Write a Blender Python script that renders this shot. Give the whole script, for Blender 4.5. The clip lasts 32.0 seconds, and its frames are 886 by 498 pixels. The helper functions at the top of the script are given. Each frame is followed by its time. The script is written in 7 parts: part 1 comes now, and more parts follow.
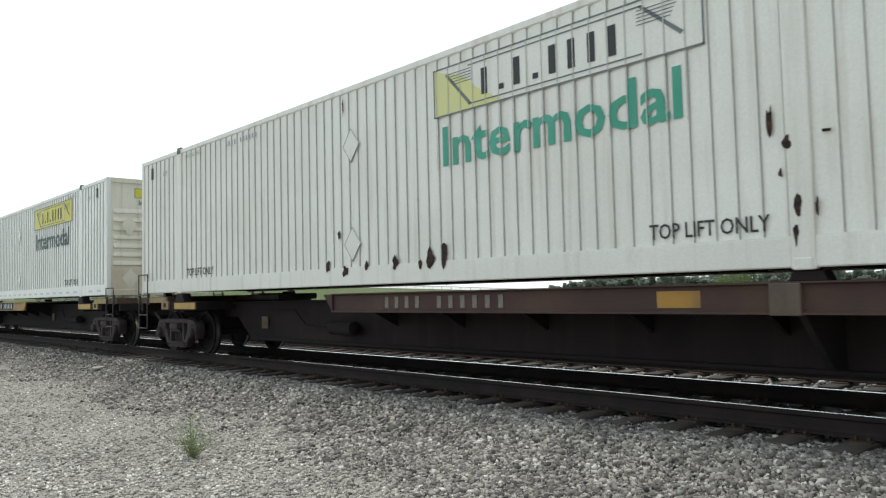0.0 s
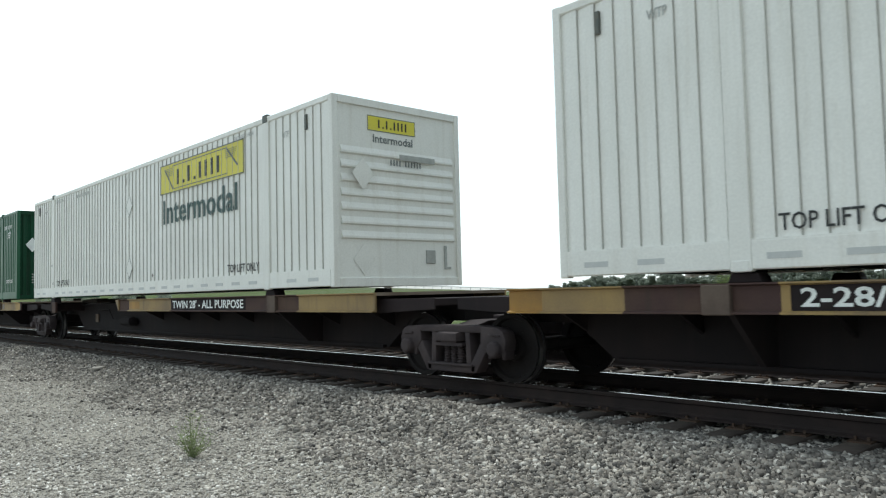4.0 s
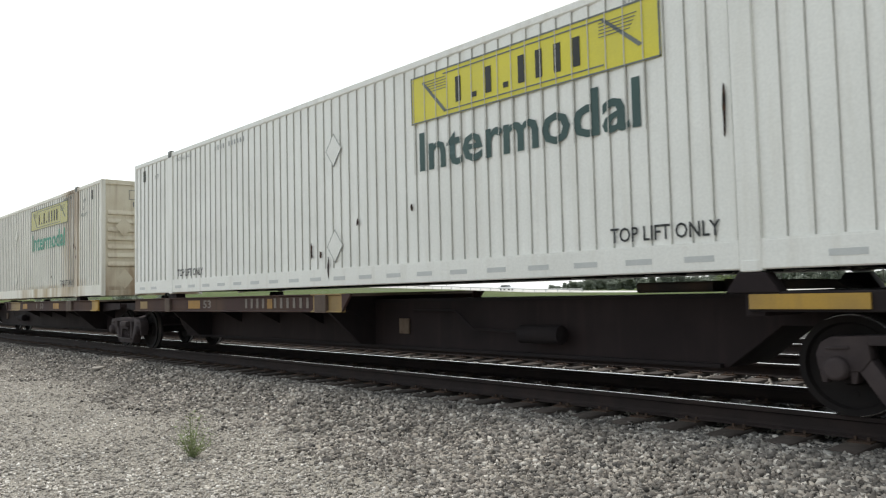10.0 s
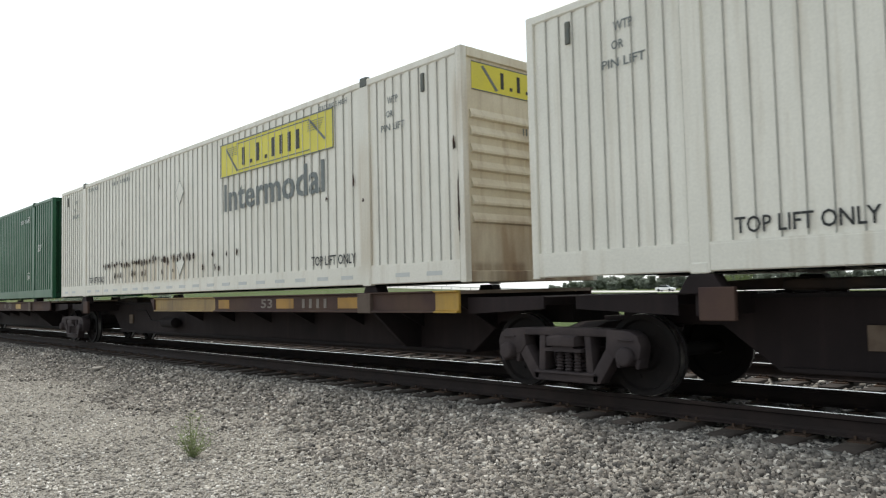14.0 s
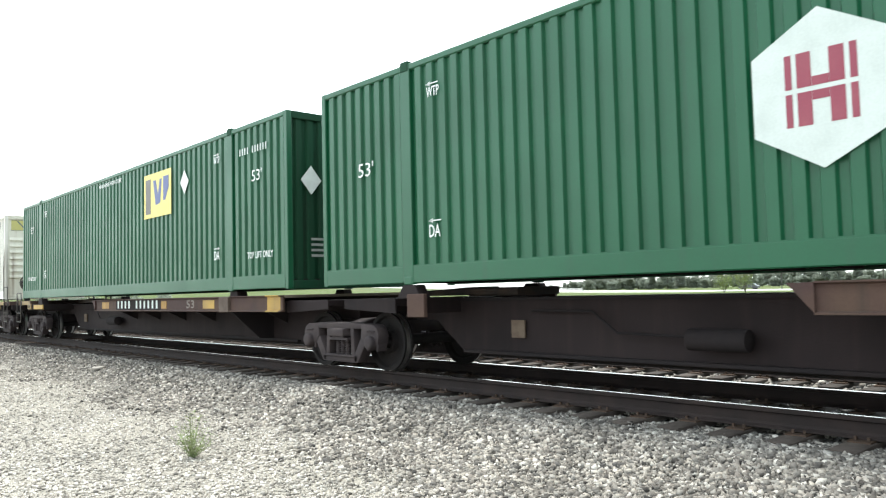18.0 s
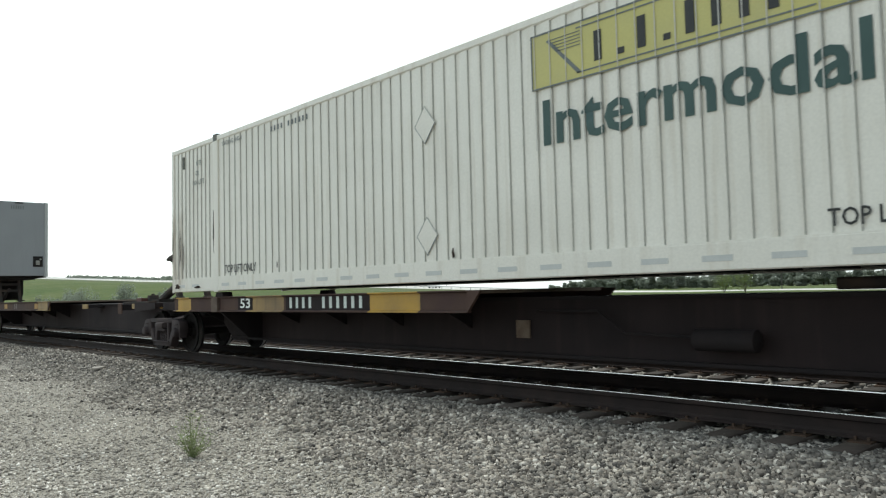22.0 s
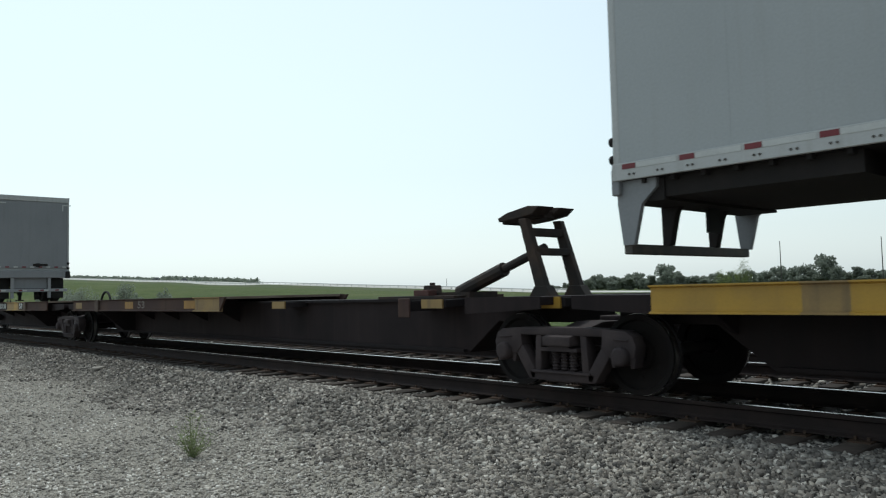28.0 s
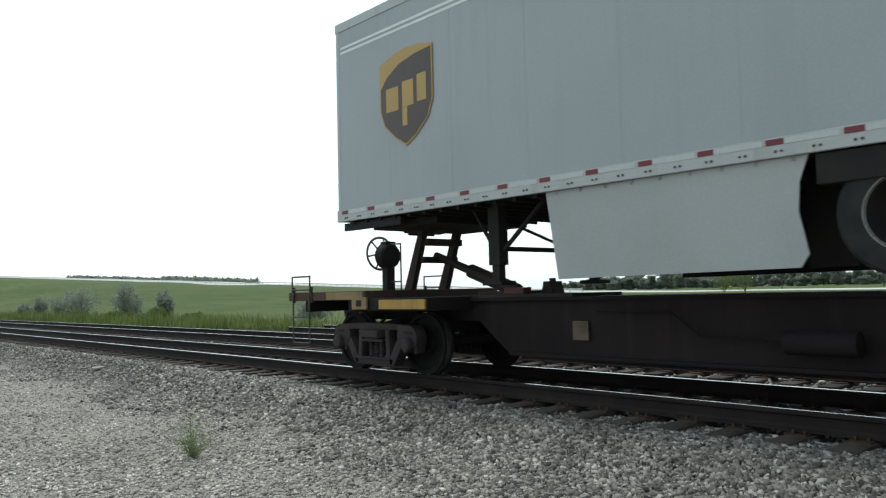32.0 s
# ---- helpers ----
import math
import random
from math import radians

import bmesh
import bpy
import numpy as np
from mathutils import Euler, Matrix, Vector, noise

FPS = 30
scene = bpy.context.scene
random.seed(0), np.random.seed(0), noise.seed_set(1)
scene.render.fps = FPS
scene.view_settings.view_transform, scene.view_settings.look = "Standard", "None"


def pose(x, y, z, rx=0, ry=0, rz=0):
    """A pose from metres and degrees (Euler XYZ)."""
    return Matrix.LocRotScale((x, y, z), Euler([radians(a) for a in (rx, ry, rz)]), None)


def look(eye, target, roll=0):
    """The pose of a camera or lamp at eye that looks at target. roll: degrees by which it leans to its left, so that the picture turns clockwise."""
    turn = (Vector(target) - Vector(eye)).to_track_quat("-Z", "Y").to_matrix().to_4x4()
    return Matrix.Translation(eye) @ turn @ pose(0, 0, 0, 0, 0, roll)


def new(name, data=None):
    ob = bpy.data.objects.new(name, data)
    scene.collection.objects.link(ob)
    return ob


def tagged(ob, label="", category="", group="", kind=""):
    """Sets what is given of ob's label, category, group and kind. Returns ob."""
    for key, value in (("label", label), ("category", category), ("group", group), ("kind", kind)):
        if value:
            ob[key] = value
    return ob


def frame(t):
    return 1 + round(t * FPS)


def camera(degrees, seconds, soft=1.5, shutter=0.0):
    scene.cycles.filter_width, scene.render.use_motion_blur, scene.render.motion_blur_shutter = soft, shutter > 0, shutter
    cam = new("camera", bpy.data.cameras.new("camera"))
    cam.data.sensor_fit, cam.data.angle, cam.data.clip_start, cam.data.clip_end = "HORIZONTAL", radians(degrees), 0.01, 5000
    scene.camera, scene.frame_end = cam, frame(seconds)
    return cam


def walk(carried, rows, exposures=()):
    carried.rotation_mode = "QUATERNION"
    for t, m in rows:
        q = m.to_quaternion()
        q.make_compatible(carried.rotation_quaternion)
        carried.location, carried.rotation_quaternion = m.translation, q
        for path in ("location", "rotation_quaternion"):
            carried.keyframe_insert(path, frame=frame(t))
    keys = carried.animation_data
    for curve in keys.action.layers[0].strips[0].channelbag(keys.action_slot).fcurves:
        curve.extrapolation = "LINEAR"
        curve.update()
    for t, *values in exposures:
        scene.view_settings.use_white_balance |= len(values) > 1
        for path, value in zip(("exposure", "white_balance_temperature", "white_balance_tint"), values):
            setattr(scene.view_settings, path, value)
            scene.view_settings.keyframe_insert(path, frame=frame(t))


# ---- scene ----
TRACK_Y = 7.575          # centre line of the near track
TRACK2_Y = 11.33         # centre line of the far track
TRACK3_Y = 15.0          # centre line of the siding beyond it
DECK = 1.13              # deck height over the rail
SOFFIT = 1.225           # underside of the containers

cam = camera(60.68, 32.0, 1.2, 0.07)
EYE = (0.0, 0.0, 1.112)
# how the clip's camera opens and closes its iris: seconds, stops
LIGHTNESS = [(0.0, 0.50, 6350, 6), (2.0, 0.36, 6200, 3), (6.0, 0.40, 6250, 4), (7.0, 0.76, 6400, 5), (8.0, 1.36, 6600, 6), (9.0, 1.22, 6700, 9), (10.0, 0.46, 6650, 10), (12.0, 0.38, 6500, 8), (14.0, 0.44, 6600, 9), (16.5, 1.0, 6500, 8),
             (17.0, 1.32, 6500, 7), (19.0, 1.72, 6480, 6), (20.0, 1.52, 6480, 6), (21.0, 1.08, 6600, 9), (22.0, 0.40, 6450, 3), (23.0, -0.08, 6300, 2), (24.0, -0.52, 6150, 3), (25.0, -0.46, 6150, 3), (28.0, -0.22, 6150, 3), (29.0, -0.60, 6150, 3), (30.0, -0.58, 6150, 3), (31.0, -0.26, 6150, 3), (32.0, 0.2, 6150, 1)]
HOLD = look(EYE, (-7.386, 6.717, 1.682), -1.41)
walk(cam, [(0, HOLD), (32, HOLD)], exposures=[(t, e, k, c) for t, e, k, c in LIGHTNESS])


def travel(t):
    """How far the train has gone at t seconds."""
    u = (t - 16) / 16
    return 0.05 + 7.531 * t + 0.528 * u * u + 0.307 * u ** 3


# ---- light ----
world = bpy.data.worlds.new("world")
scene.world = world
world.use_nodes = True
wn, wl = world.node_tree.nodes, world.node_tree.links
sky = wn.new("ShaderNodeTexSky")
sky.sky_type = "NISHITA"
sky.sun_disc = False
sky.sun_elevation = radians(68)
sky.sun_rotation = radians(-66)
sky.air_density, sky.dust_density, sky.ozone_density = 1.6, 1.2, 1.0
haze = wn.new("ShaderNodeHueSaturation")
haze.inputs["Saturation"].default_value = 0.45
wl.new(sky.outputs["Color"], haze.inputs["Color"])
veil = wn.new("ShaderNodeMix")
veil.data_type = "RGBA"
veil.inputs["Factor"].default_value = 0.55
veil.inputs["B"].default_value = (5.6, 6.35, 6.75, 1)
wl.new(haze.outputs["Color"], veil.inputs["A"])
# hazy air is brighter on the sun's side of the sky
way = wn.new("ShaderNodeTexCoord")
turn = wn.new("ShaderNodeVectorMath")
turn.operation = "DOT_PRODUCT"
turn.inputs[1].default_value = (-0.96, 0.20, 0.10)
wl.new(way.outputs["Generated"], turn.inputs[0])
glow = wn.new("ShaderNodeMapRange")
glow.inputs["From Min"].default_value, glow.inputs["From Max"].default_value = -1.0, 1.0
glow.inputs["To Min"].default_value, glow.inputs["To Max"].default_value = 0.52, 1.22
wl.new(turn.outputs["Value"], glow.inputs["Value"])
lit = wn.new("ShaderNodeVectorMath")
lit.operation = "SCALE"
wl.new(veil.outputs["Result"], lit.inputs[0])
wl.new(glow.outputs["Result"], lit.inputs["Scale"])
wl.new(lit.outputs["Vector"], wn["Background"].inputs["Color"])
wn["Background"].inputs["Strength"].default_value = 0.15
sun = new("sun", bpy.data.lights.new("sun", "SUN"))
sun.data.energy, sun.data.angle, sun.data.color = 1.75, radians(10), (1.0, 0.96, 0.9)
SUN_AT = Vector((-0.27, 0.12, 0.95))
sun.matrix_world = look(SUN_AT * 60, (0, 0, 0))


# ---- materials ----
def shader(name, base, rough=0.6, metal=0.0, second=None, scale=3.0, amount=0.5, fine=60.0, bump=0.15, vary=0.0, streak=None, island=0.0):
    """A node material: a base colour broken up by blotches of a second colour and by fine grain, with relief.
    streak: (colour, amount) for marks that run down. vary: difference from piece to piece."""
    m = bpy.data.materials.new(name)
    m.use_nodes = True
    n, l = m.node_tree.nodes, m.node_tree.links
    b = n["Principled BSDF"]
    b.inputs["Metallic"].default_value = metal
    b.inputs["Specular IOR Level"].default_value = 0.5 if rough < 0.72 else 0.25
    co = n.new("ShaderNodeTexCoord")
    big = n.new("ShaderNodeTexNoise")
    big.inputs["Scale"].default_value, big.inputs["Detail"].default_value = scale, 6.0
    l.new(co.outputs["Object"], big.inputs["Vector"])
    ramp = n.new("ShaderNodeMapRange")
    ramp.inputs["From Min"].default_value, ramp.inputs["From Max"].default_value = 0.42, 0.68
    ramp.inputs["To Max"].default_value = amount
    l.new(big.outputs["Fac"], ramp.inputs["Value"])
    mix = n.new("ShaderNodeMix")
    mix.data_type = "RGBA"
    mix.inputs["A"].default_value = (*base, 1)
    mix.inputs["B"].default_value = (*(second or [c * 0.7 for c in base]), 1)
    l.new(ramp.outputs["Result"], mix.inputs["Factor"])
    out = mix.outputs["Result"]
    if streak:
        mp = n.new("ShaderNodeMapping")
        mp.inputs["Scale"].default_value = (5.0, 5.0, 0.35)
        l.new(co.outputs["Object"], mp.inputs["Vector"])
        st = n.new("ShaderNodeTexNoise")
        st.inputs["Scale"].default_value, st.inputs["Detail"].default_value = 1.6, 5.0
        l.new(mp.outputs["Vector"], st.inputs["Vector"])
        sr = n.new("ShaderNodeMapRange")
        sr.inputs["From Min"].default_value, sr.inputs["From Max"].default_value = 0.52, 0.75
        sr.inputs["To Max"].default_value = streak[1]
        l.new(st.outputs["Fac"], sr.inputs["Value"])
        sm = n.new("ShaderNodeMix")
        sm.data_type = "RGBA"
        sm.inputs["B"].default_value = (*streak[0], 1)
        l.new(sr.outputs["Result"], sm.inputs["Factor"])
        l.new(out, sm.inputs["A"])
        out = sm.outputs["Result"]
    grain = n.new("ShaderNodeTexNoise")
    grain.inputs["Scale"].default_value, grain.inputs["Detail"].default_value = fine, 4.0
    l.new(co.outputs["Object"], grain.inputs["Vector"])
    hsv = n.new("ShaderNodeHueSaturation")
    l.new(out, hsv.inputs["Color"])
    gm = n.new("ShaderNodeMapRange")
    gm.inputs["To Min"].default_value, gm.inputs["To Max"].default_value = 0.88, 1.12
    l.new(grain.outputs["Fac"], gm.inputs["Value"])
    val = gm.outputs["Result"]
    if vary or island:
        src = n.new("ShaderNodeObjectInfo").outputs["Random"] if vary else n.new("ShaderNodeNewGeometry").outputs["Random Per Island"]
        k = vary or island
        vm = n.new("ShaderNodeMapRange")
        vm.inputs["To Min"].default_value, vm.inputs["To Max"].default_value = 1 - k, 1 + k
        l.new(src, vm.inputs["Value"])
        mu = n.new("ShaderNodeMath")
        mu.operation = "MULTIPLY"
        l.new(val, mu.inputs[0])
        l.new(vm.outputs["Result"], mu.inputs[1])
        val = mu.outputs["Value"]
    l.new(val, hsv.inputs["Value"])
    l.new(hsv.outputs["Color"], b.inputs["Base Color"])
    rm = n.new("ShaderNodeMapRange")
    rm.inputs["To Min"].default_value, rm.inputs["To Max"].default_value = max(0.05, rough - 0.12), min(1.0, rough + 0.12)
    l.new(big.outputs["Fac"], rm.inputs["Value"])
    l.new(rm.outputs["Result"], b.inputs["Roughness"])
    if bump:
        bp = n.new("ShaderNodeBump")
        bp.inputs["Strength"].default_value, bp.inputs["Distance"].default_value = bump, 0.01
        l.new(grain.outputs["Fac"], bp.inputs["Height"])
        l.new(bp.outputs["Normal"], b.inputs["Normal"])
    return m


def stain(m, zones, along="X"):
    """Adds rusty runs and washes to a paint. zones: from, to along one axis, z from, z to, colour, amount, streakiness."""
    n, l = m.node_tree.nodes, m.node_tree.links
    co = n.new("ShaderNodeTexCoord")
    sep = n.new("ShaderNodeSeparateXYZ")
    l.new(co.outputs["Object"], sep.inputs["Vector"])
    hsv = [k for k in n if k.bl_idname == "ShaderNodeHueSaturation"][0]

    def fade(v, a, b, soft):
        up, down = n.new("ShaderNodeMapRange"), n.new("ShaderNodeMapRange")
        for k, lo, hi in ((up, a, a + soft), (down, b, b - soft)):
            k.interpolation_type = "SMOOTHSTEP"
            k.inputs["From Min"].default_value, k.inputs["From Max"].default_value = lo, hi
            l.new(v, k.inputs["Value"])
        return times(up.outputs["Result"], down.outputs["Result"])

    def times(a, b):
        k = n.new("ShaderNodeMath")
        k.operation = "MULTIPLY"
        for i, v in enumerate((a, b)):
            if isinstance(v, float):
                k.inputs[i].default_value = v
            else:
                l.new(v, k.inputs[i])
        return k.outputs["Value"]

    for x0, x1, z0, z1, colour, amount, streaky in zones:
        mp = n.new("ShaderNodeMapping")
        mp.inputs["Scale"].default_value = (streaky, streaky, 0.5)
        l.new(co.outputs["Object"], mp.inputs["Vector"])
        no = n.new("ShaderNodeTexNoise")
        no.inputs["Scale"].default_value, no.inputs["Detail"].default_value = 1.0, 5.0
        l.new(mp.outputs["Vector"], no.inputs["Vector"])
        cut = n.new("ShaderNodeMapRange")
        cut.inputs["From Min"].default_value, cut.inputs["From Max"].default_value = 0.36, 0.62
        l.new(no.outputs["Fac"], cut.inputs["Value"])
        k = times(fade(sep.outputs[along], x0, x1, (x1 - x0) * 0.3), fade(sep.outputs["Z"], z0, z1, (z1 - z0) * 0.2))
        k = times(times(k, cut.outputs["Result"]), float(amount))
        mx = n.new("ShaderNodeMix")
        mx.data_type = "RGBA"
        l.new(hsv.inputs["Color"].links[0].from_socket, mx.inputs["A"])
        mx.inputs["B"].default_value = (*colour, 1)
        l.new(k, mx.inputs["Factor"])
        l.new(mx.outputs["Result"], hsv.inputs["Color"])
    return m


def leafy(m, share=0.4):
    """Lets light through thin leaves."""
    n, l = m.node_tree.nodes, m.node_tree.links
    b = n["Principled BSDF"]
    t = n.new("ShaderNodeBsdfTranslucent")
    l.new(b.inputs["Base Color"].links[0].from_socket, t.inputs["Color"])
    mx = n.new("ShaderNodeMixShader")
    mx.inputs["Fac"].default_value = share
    l.new(b.outputs["BSDF"], mx.inputs[1])
    l.new(t.outputs["BSDF"], mx.inputs[2])
    l.new(mx.outputs["Shader"], n["Material Output"].inputs["Surface"])
    return m


WHITE_PAINT = shader("white_paint", (0.80, 0.795, 0.75), 0.5, 0, (0.71, 0.705, 0.66), 0.8, 0.6, 40, 0.05, streak=((0.52, 0.48, 0.40), 0.28))
WORN_WHITE = shader("worn_white_paint", (0.78, 0.76, 0.70), 0.55, 0, (0.69, 0.67, 0.60), 0.7, 0.7, 40, 0.05, streak=((0.45, 0.38, 0.28), 0.4))
RUN_WHITE = stain(shader("rust_run_white_paint", (0.76, 0.735, 0.66), 0.55, 0, (0.66, 0.64, 0.57), 0.7, 0.7, 40, 0.05, streak=((0.45, 0.38, 0.28), 0.4)),
                  [(12.7, 14.6, 0.8, 5.0, (0.36, 0.25, 0.13), 0.85, 7.0), (13.2, 14.35, 0.9, 5.2, (0.17, 0.105, 0.05), 1.0, 10.0), (13.3, 14.6, 3.0, 5.0, (0.16, 0.10, 0.05), 0.9, 5.0), (13.95, 14.45, 1.0, 4.4, (0.46, 0.34, 0.235), 0.6, 4.0),
                   (7.5, 14.6, 1.1, 1.62, (0.38, 0.265, 0.12), 0.85, 3.0), (14.1, 15.0, 1.1, 1.75, (0.40, 0.30, 0.17), 0.5, 5.0)])
SCRAPED_WHITE = stain(shader("scraped_white_paint", (0.76, 0.73, 0.655), 0.55, 0, (0.67, 0.645, 0.57), 0.7, 0.7, 40, 0.05, streak=((0.45, 0.38, 0.28), 0.4)),
                      [(3.0, 9.6, 1.42, 2.05, (0.46, 0.34, 0.20), 0.75, 6.0), (13.9, 14.4, 1.2, 3.4, (0.50, 0.42, 0.31), 0.5, 5.0), (15.9, 16.3, 1.2, 4.0, (0.42, 0.33, 0.22), 0.6, 5.0)])
CORNER_WHITE = stain(shader("rusty_corner_white_paint", (0.77, 0.745, 0.68), 0.55, 0, (0.68, 0.655, 0.59), 0.7, 0.7, 40, 0.05, streak=((0.45, 0.38, 0.28), 0.35)),
                     [(16.02, 16.3, 1.1, 3.2, (0.16, 0.11, 0.075), 0.95, 14.0), (13.85, 14.35, 1.1, 2.9, (0.33, 0.24, 0.15), 0.7, 12.0), (-0.2, 0.7, 1.1, 3.0, (0.30, 0.21, 0.13), 0.6, 10.0)])
WHITE_END = stain(shader("white_end_paint", (0.77, 0.735, 0.63), 0.55, 0, (0.64, 0.59, 0.48), 0.9, 0.7, 40, 0.05, streak=((0.4, 0.34, 0.26), 0.4)),
                  [(15.5, 16.8, 1.0, 2.0, (0.50, 0.40, 0.26), 0.6, 2.5)])
RUSTY_END = stain(shader("rusty_end_paint", (0.68, 0.62, 0.49), 0.6, 0, (0.56, 0.48, 0.35), 1.1, 0.8, 40, 0.05, streak=((0.36, 0.26, 0.16), 0.5)),
                  [(15.5, 16.8, 0.9, 2.15, (0.36, 0.25, 0.155), 0.85, 2.2), (15.5, 16.8, 1.1, 1.5, (0.17, 0.10, 0.06), 0.8, 3.5)])
SMEARED_END = stain(shader("smeared_end_paint", (0.72, 0.70, 0.60), 0.55, 0, (0.62, 0.59, 0.48), 0.9, 0.7, 40, 0.05, streak=((0.4, 0.34, 0.26), 0.4)),
                    [(0.25, 0.95, 1.1, 3.3, (0.17, 0.135, 0.10), 0.85, 3.0), (-1.25, -0.95, 1.1, 3.0, (0.20, 0.13, 0.08), 0.8, 6.0), (-1.4, 1.4, 1.0, 2.2, (0.42, 0.33, 0.21), 0.6, 2.2), (1.05, 1.35, 1.1, 3.4, (0.20, 0.14, 0.09), 0.8, 6.0)], "Y")
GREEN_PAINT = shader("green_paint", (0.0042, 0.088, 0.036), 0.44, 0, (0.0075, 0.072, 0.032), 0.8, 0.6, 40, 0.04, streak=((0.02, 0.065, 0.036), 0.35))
# The sides' green again, darker and duller: end-wall shade put into the paint.
GREEN_SHADED = shader("green_paint_shaded", (0.0065, 0.052, 0.024), 0.75, 0, (0.011, 0.038, 0.02), 0.8, 0.6, 40, 0.04, streak=((0.022, 0.042, 0.028), 0.5))
CASTING = shader("casting_steel", (0.10, 0.11, 0.10), 0.6, 0.3, (0.2, 0.17, 0.13), 8, 0.6, 80, 0.2)
RUST = shader("rust_patch", (0.022, 0.016, 0.014), 0.85, 0, (0.10, 0.05, 0.03), 14, 0.8, 90, 0.3)
# Tone for the ribbed sheets' grooves: their shadow lines are painted in.
GROOVE_SHADE = shader("groove_shade", (0.50, 0.49, 0.455), 0.7, 0, (0.60, 0.585, 0.54), 5, 0.8, 60, 0.1)
RUBBER = shader("rubber", (0.018, 0.018, 0.019), 0.75, 0, (0.04, 0.038, 0.035), 5, 0.6, 90, 0.2)
SPINE_STEEL = shader("spine_steel", (0.0155, 0.0125, 0.0138), 0.88, 0, (0.026, 0.0195, 0.0195), 1.2, 0.8, 50, 0.15, streak=((0.036, 0.026, 0.024), 0.22))
SPINE_BROWN = shader("spine_brown", (0.024, 0.0165, 0.0172), 0.85, 0, (0.015, 0.0115, 0.0125), 1.1, 0.8, 50, 0.15, streak=((0.046, 0.031, 0.029), 0.3))
TTX_YELLOW = shader("faded_yellow_paint", (0.31, 0.205, 0.075), 0.65, 0, (0.18, 0.125, 0.07), 1.3, 0.9, 50, 0.1, streak=((0.12, 0.085, 0.055), 0.6))
BROWN_SILL = shader("brown_sill_paint", (0.062, 0.036, 0.033), 0.8, 0, (0.105, 0.066, 0.046), 1.3, 0.7, 50, 0.1, streak=((0.05, 0.038, 0.03), 0.6))
DULL_YELLOW = shader("dull_yellow_paint", (0.36, 0.19, 0.028), 0.6, 0, (0.22, 0.12, 0.035), 2.2, 0.8, 50, 0.08, streak=((0.11, 0.07, 0.04), 0.5))
FADED_MARK = shader("faded_stencil", (0.20, 0.175, 0.15), 0.7, 0, (0.11, 0.085, 0.07), 9, 0.8, 60, 0.0)
HEX_WHITE = shader("weathered_white_mark", (0.60, 0.65, 0.62), 0.55, 0, (0.50, 0.55, 0.52), 3, 0.6, 50, 0.0)
BRIGHT_YELLOW = shader("bright_yellow_paint", (0.43, 0.255, 0.035), 0.55, 0, (0.29, 0.18, 0.05), 1.6, 0.8, 50, 0.05, streak=((0.16, 0.10, 0.05), 0.4))
DECK_TOP = shader("deck_plate", (0.22, 0.175, 0.14), 0.75, 0, (0.14, 0.10, 0.075), 2, 0.8, 50, 0.1)
TRUCK_STEEL = shader("truck_casting", (0.044, 0.0345, 0.036), 0.82, 0, (0.08, 0.062, 0.06), 3, 0.7, 60, 0.3)
WHEEL_STEEL = shader("wheel_steel", (0.011, 0.009, 0.009), 0.85, 0.0, (0.020, 0.016, 0.015), 4, 0.7, 60, 0.2)
TREAD = shader("polished_tread", (0.50, 0.49, 0.48), 0.36, 1.0, (0.5, 0.5, 0.5), 20, 0.5, 90, 0.02)
HITCH_STEEL = shader("hitch_steel", (0.03, 0.025, 0.023), 0.75, 0, (0.075, 0.048, 0.035), 3, 0.7, 60, 0.2)
BRAKE_RED = shader("brake_red", (0.085, 0.028, 0.022), 0.7, 0, (0.05, 0.022, 0.018), 5, 0.7, 60, 0.1)
GRIP = shader("grip_steel", (0.06, 0.055, 0.05), 0.6, 0.3, (0.12, 0.1, 0.08), 9, 0.6, 60, 0.1)
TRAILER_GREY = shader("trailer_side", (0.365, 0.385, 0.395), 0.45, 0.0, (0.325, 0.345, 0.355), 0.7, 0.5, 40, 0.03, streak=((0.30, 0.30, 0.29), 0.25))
# End and door greys carry the end faces' shade, below the side's tone.
TRAILER_END_SHADED = shader("trailer_end_shaded", (0.29, 0.30, 0.315), 0.45, 0.0, (0.25, 0.26, 0.275), 1.0, 0.5, 40, 0.03, streak=((0.24, 0.24, 0.24), 0.3))
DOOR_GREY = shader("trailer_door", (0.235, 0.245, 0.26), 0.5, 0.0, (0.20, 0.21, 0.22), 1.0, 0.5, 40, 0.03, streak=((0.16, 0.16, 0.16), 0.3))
TRAILER_RAIL = shader("trailer_rail", (0.44, 0.45, 0.45), 0.5, 0.1, (0.45, 0.45, 0.44), 3, 0.6, 50, 0.05, streak=((0.25, 0.23, 0.2), 0.4))
SKIRT = shader("skirt_panel", (0.39, 0.40, 0.40), 0.5, 0, (0.33, 0.34, 0.335), 0.9, 0.6, 40, 0.03, streak=((0.4, 0.38, 0.34), 0.3))
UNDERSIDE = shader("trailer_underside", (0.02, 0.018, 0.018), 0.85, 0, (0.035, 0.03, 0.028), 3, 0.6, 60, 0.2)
HUB_STEEL = shader("wheel_hub", (0.35, 0.34, 0.32), 0.5, 0.6, (0.2, 0.18, 0.16), 7, 0.7, 60, 0.1)
INK = shader("black_lettering", (0.018, 0.02, 0.02), 0.6, 0, (0.05, 0.05, 0.05), 7, 0.5, 60, 0.0)
INK_GREY = shader("grey_lettering", (0.13, 0.15, 0.15), 0.6, 0, (0.2, 0.21, 0.2), 7, 0.6, 60, 0.0)
FAINT = shader("faint_lettering", (0.34, 0.35, 0.33), 0.6, 0, (0.5, 0.5, 0.48), 7, 0.6, 60, 0.0)
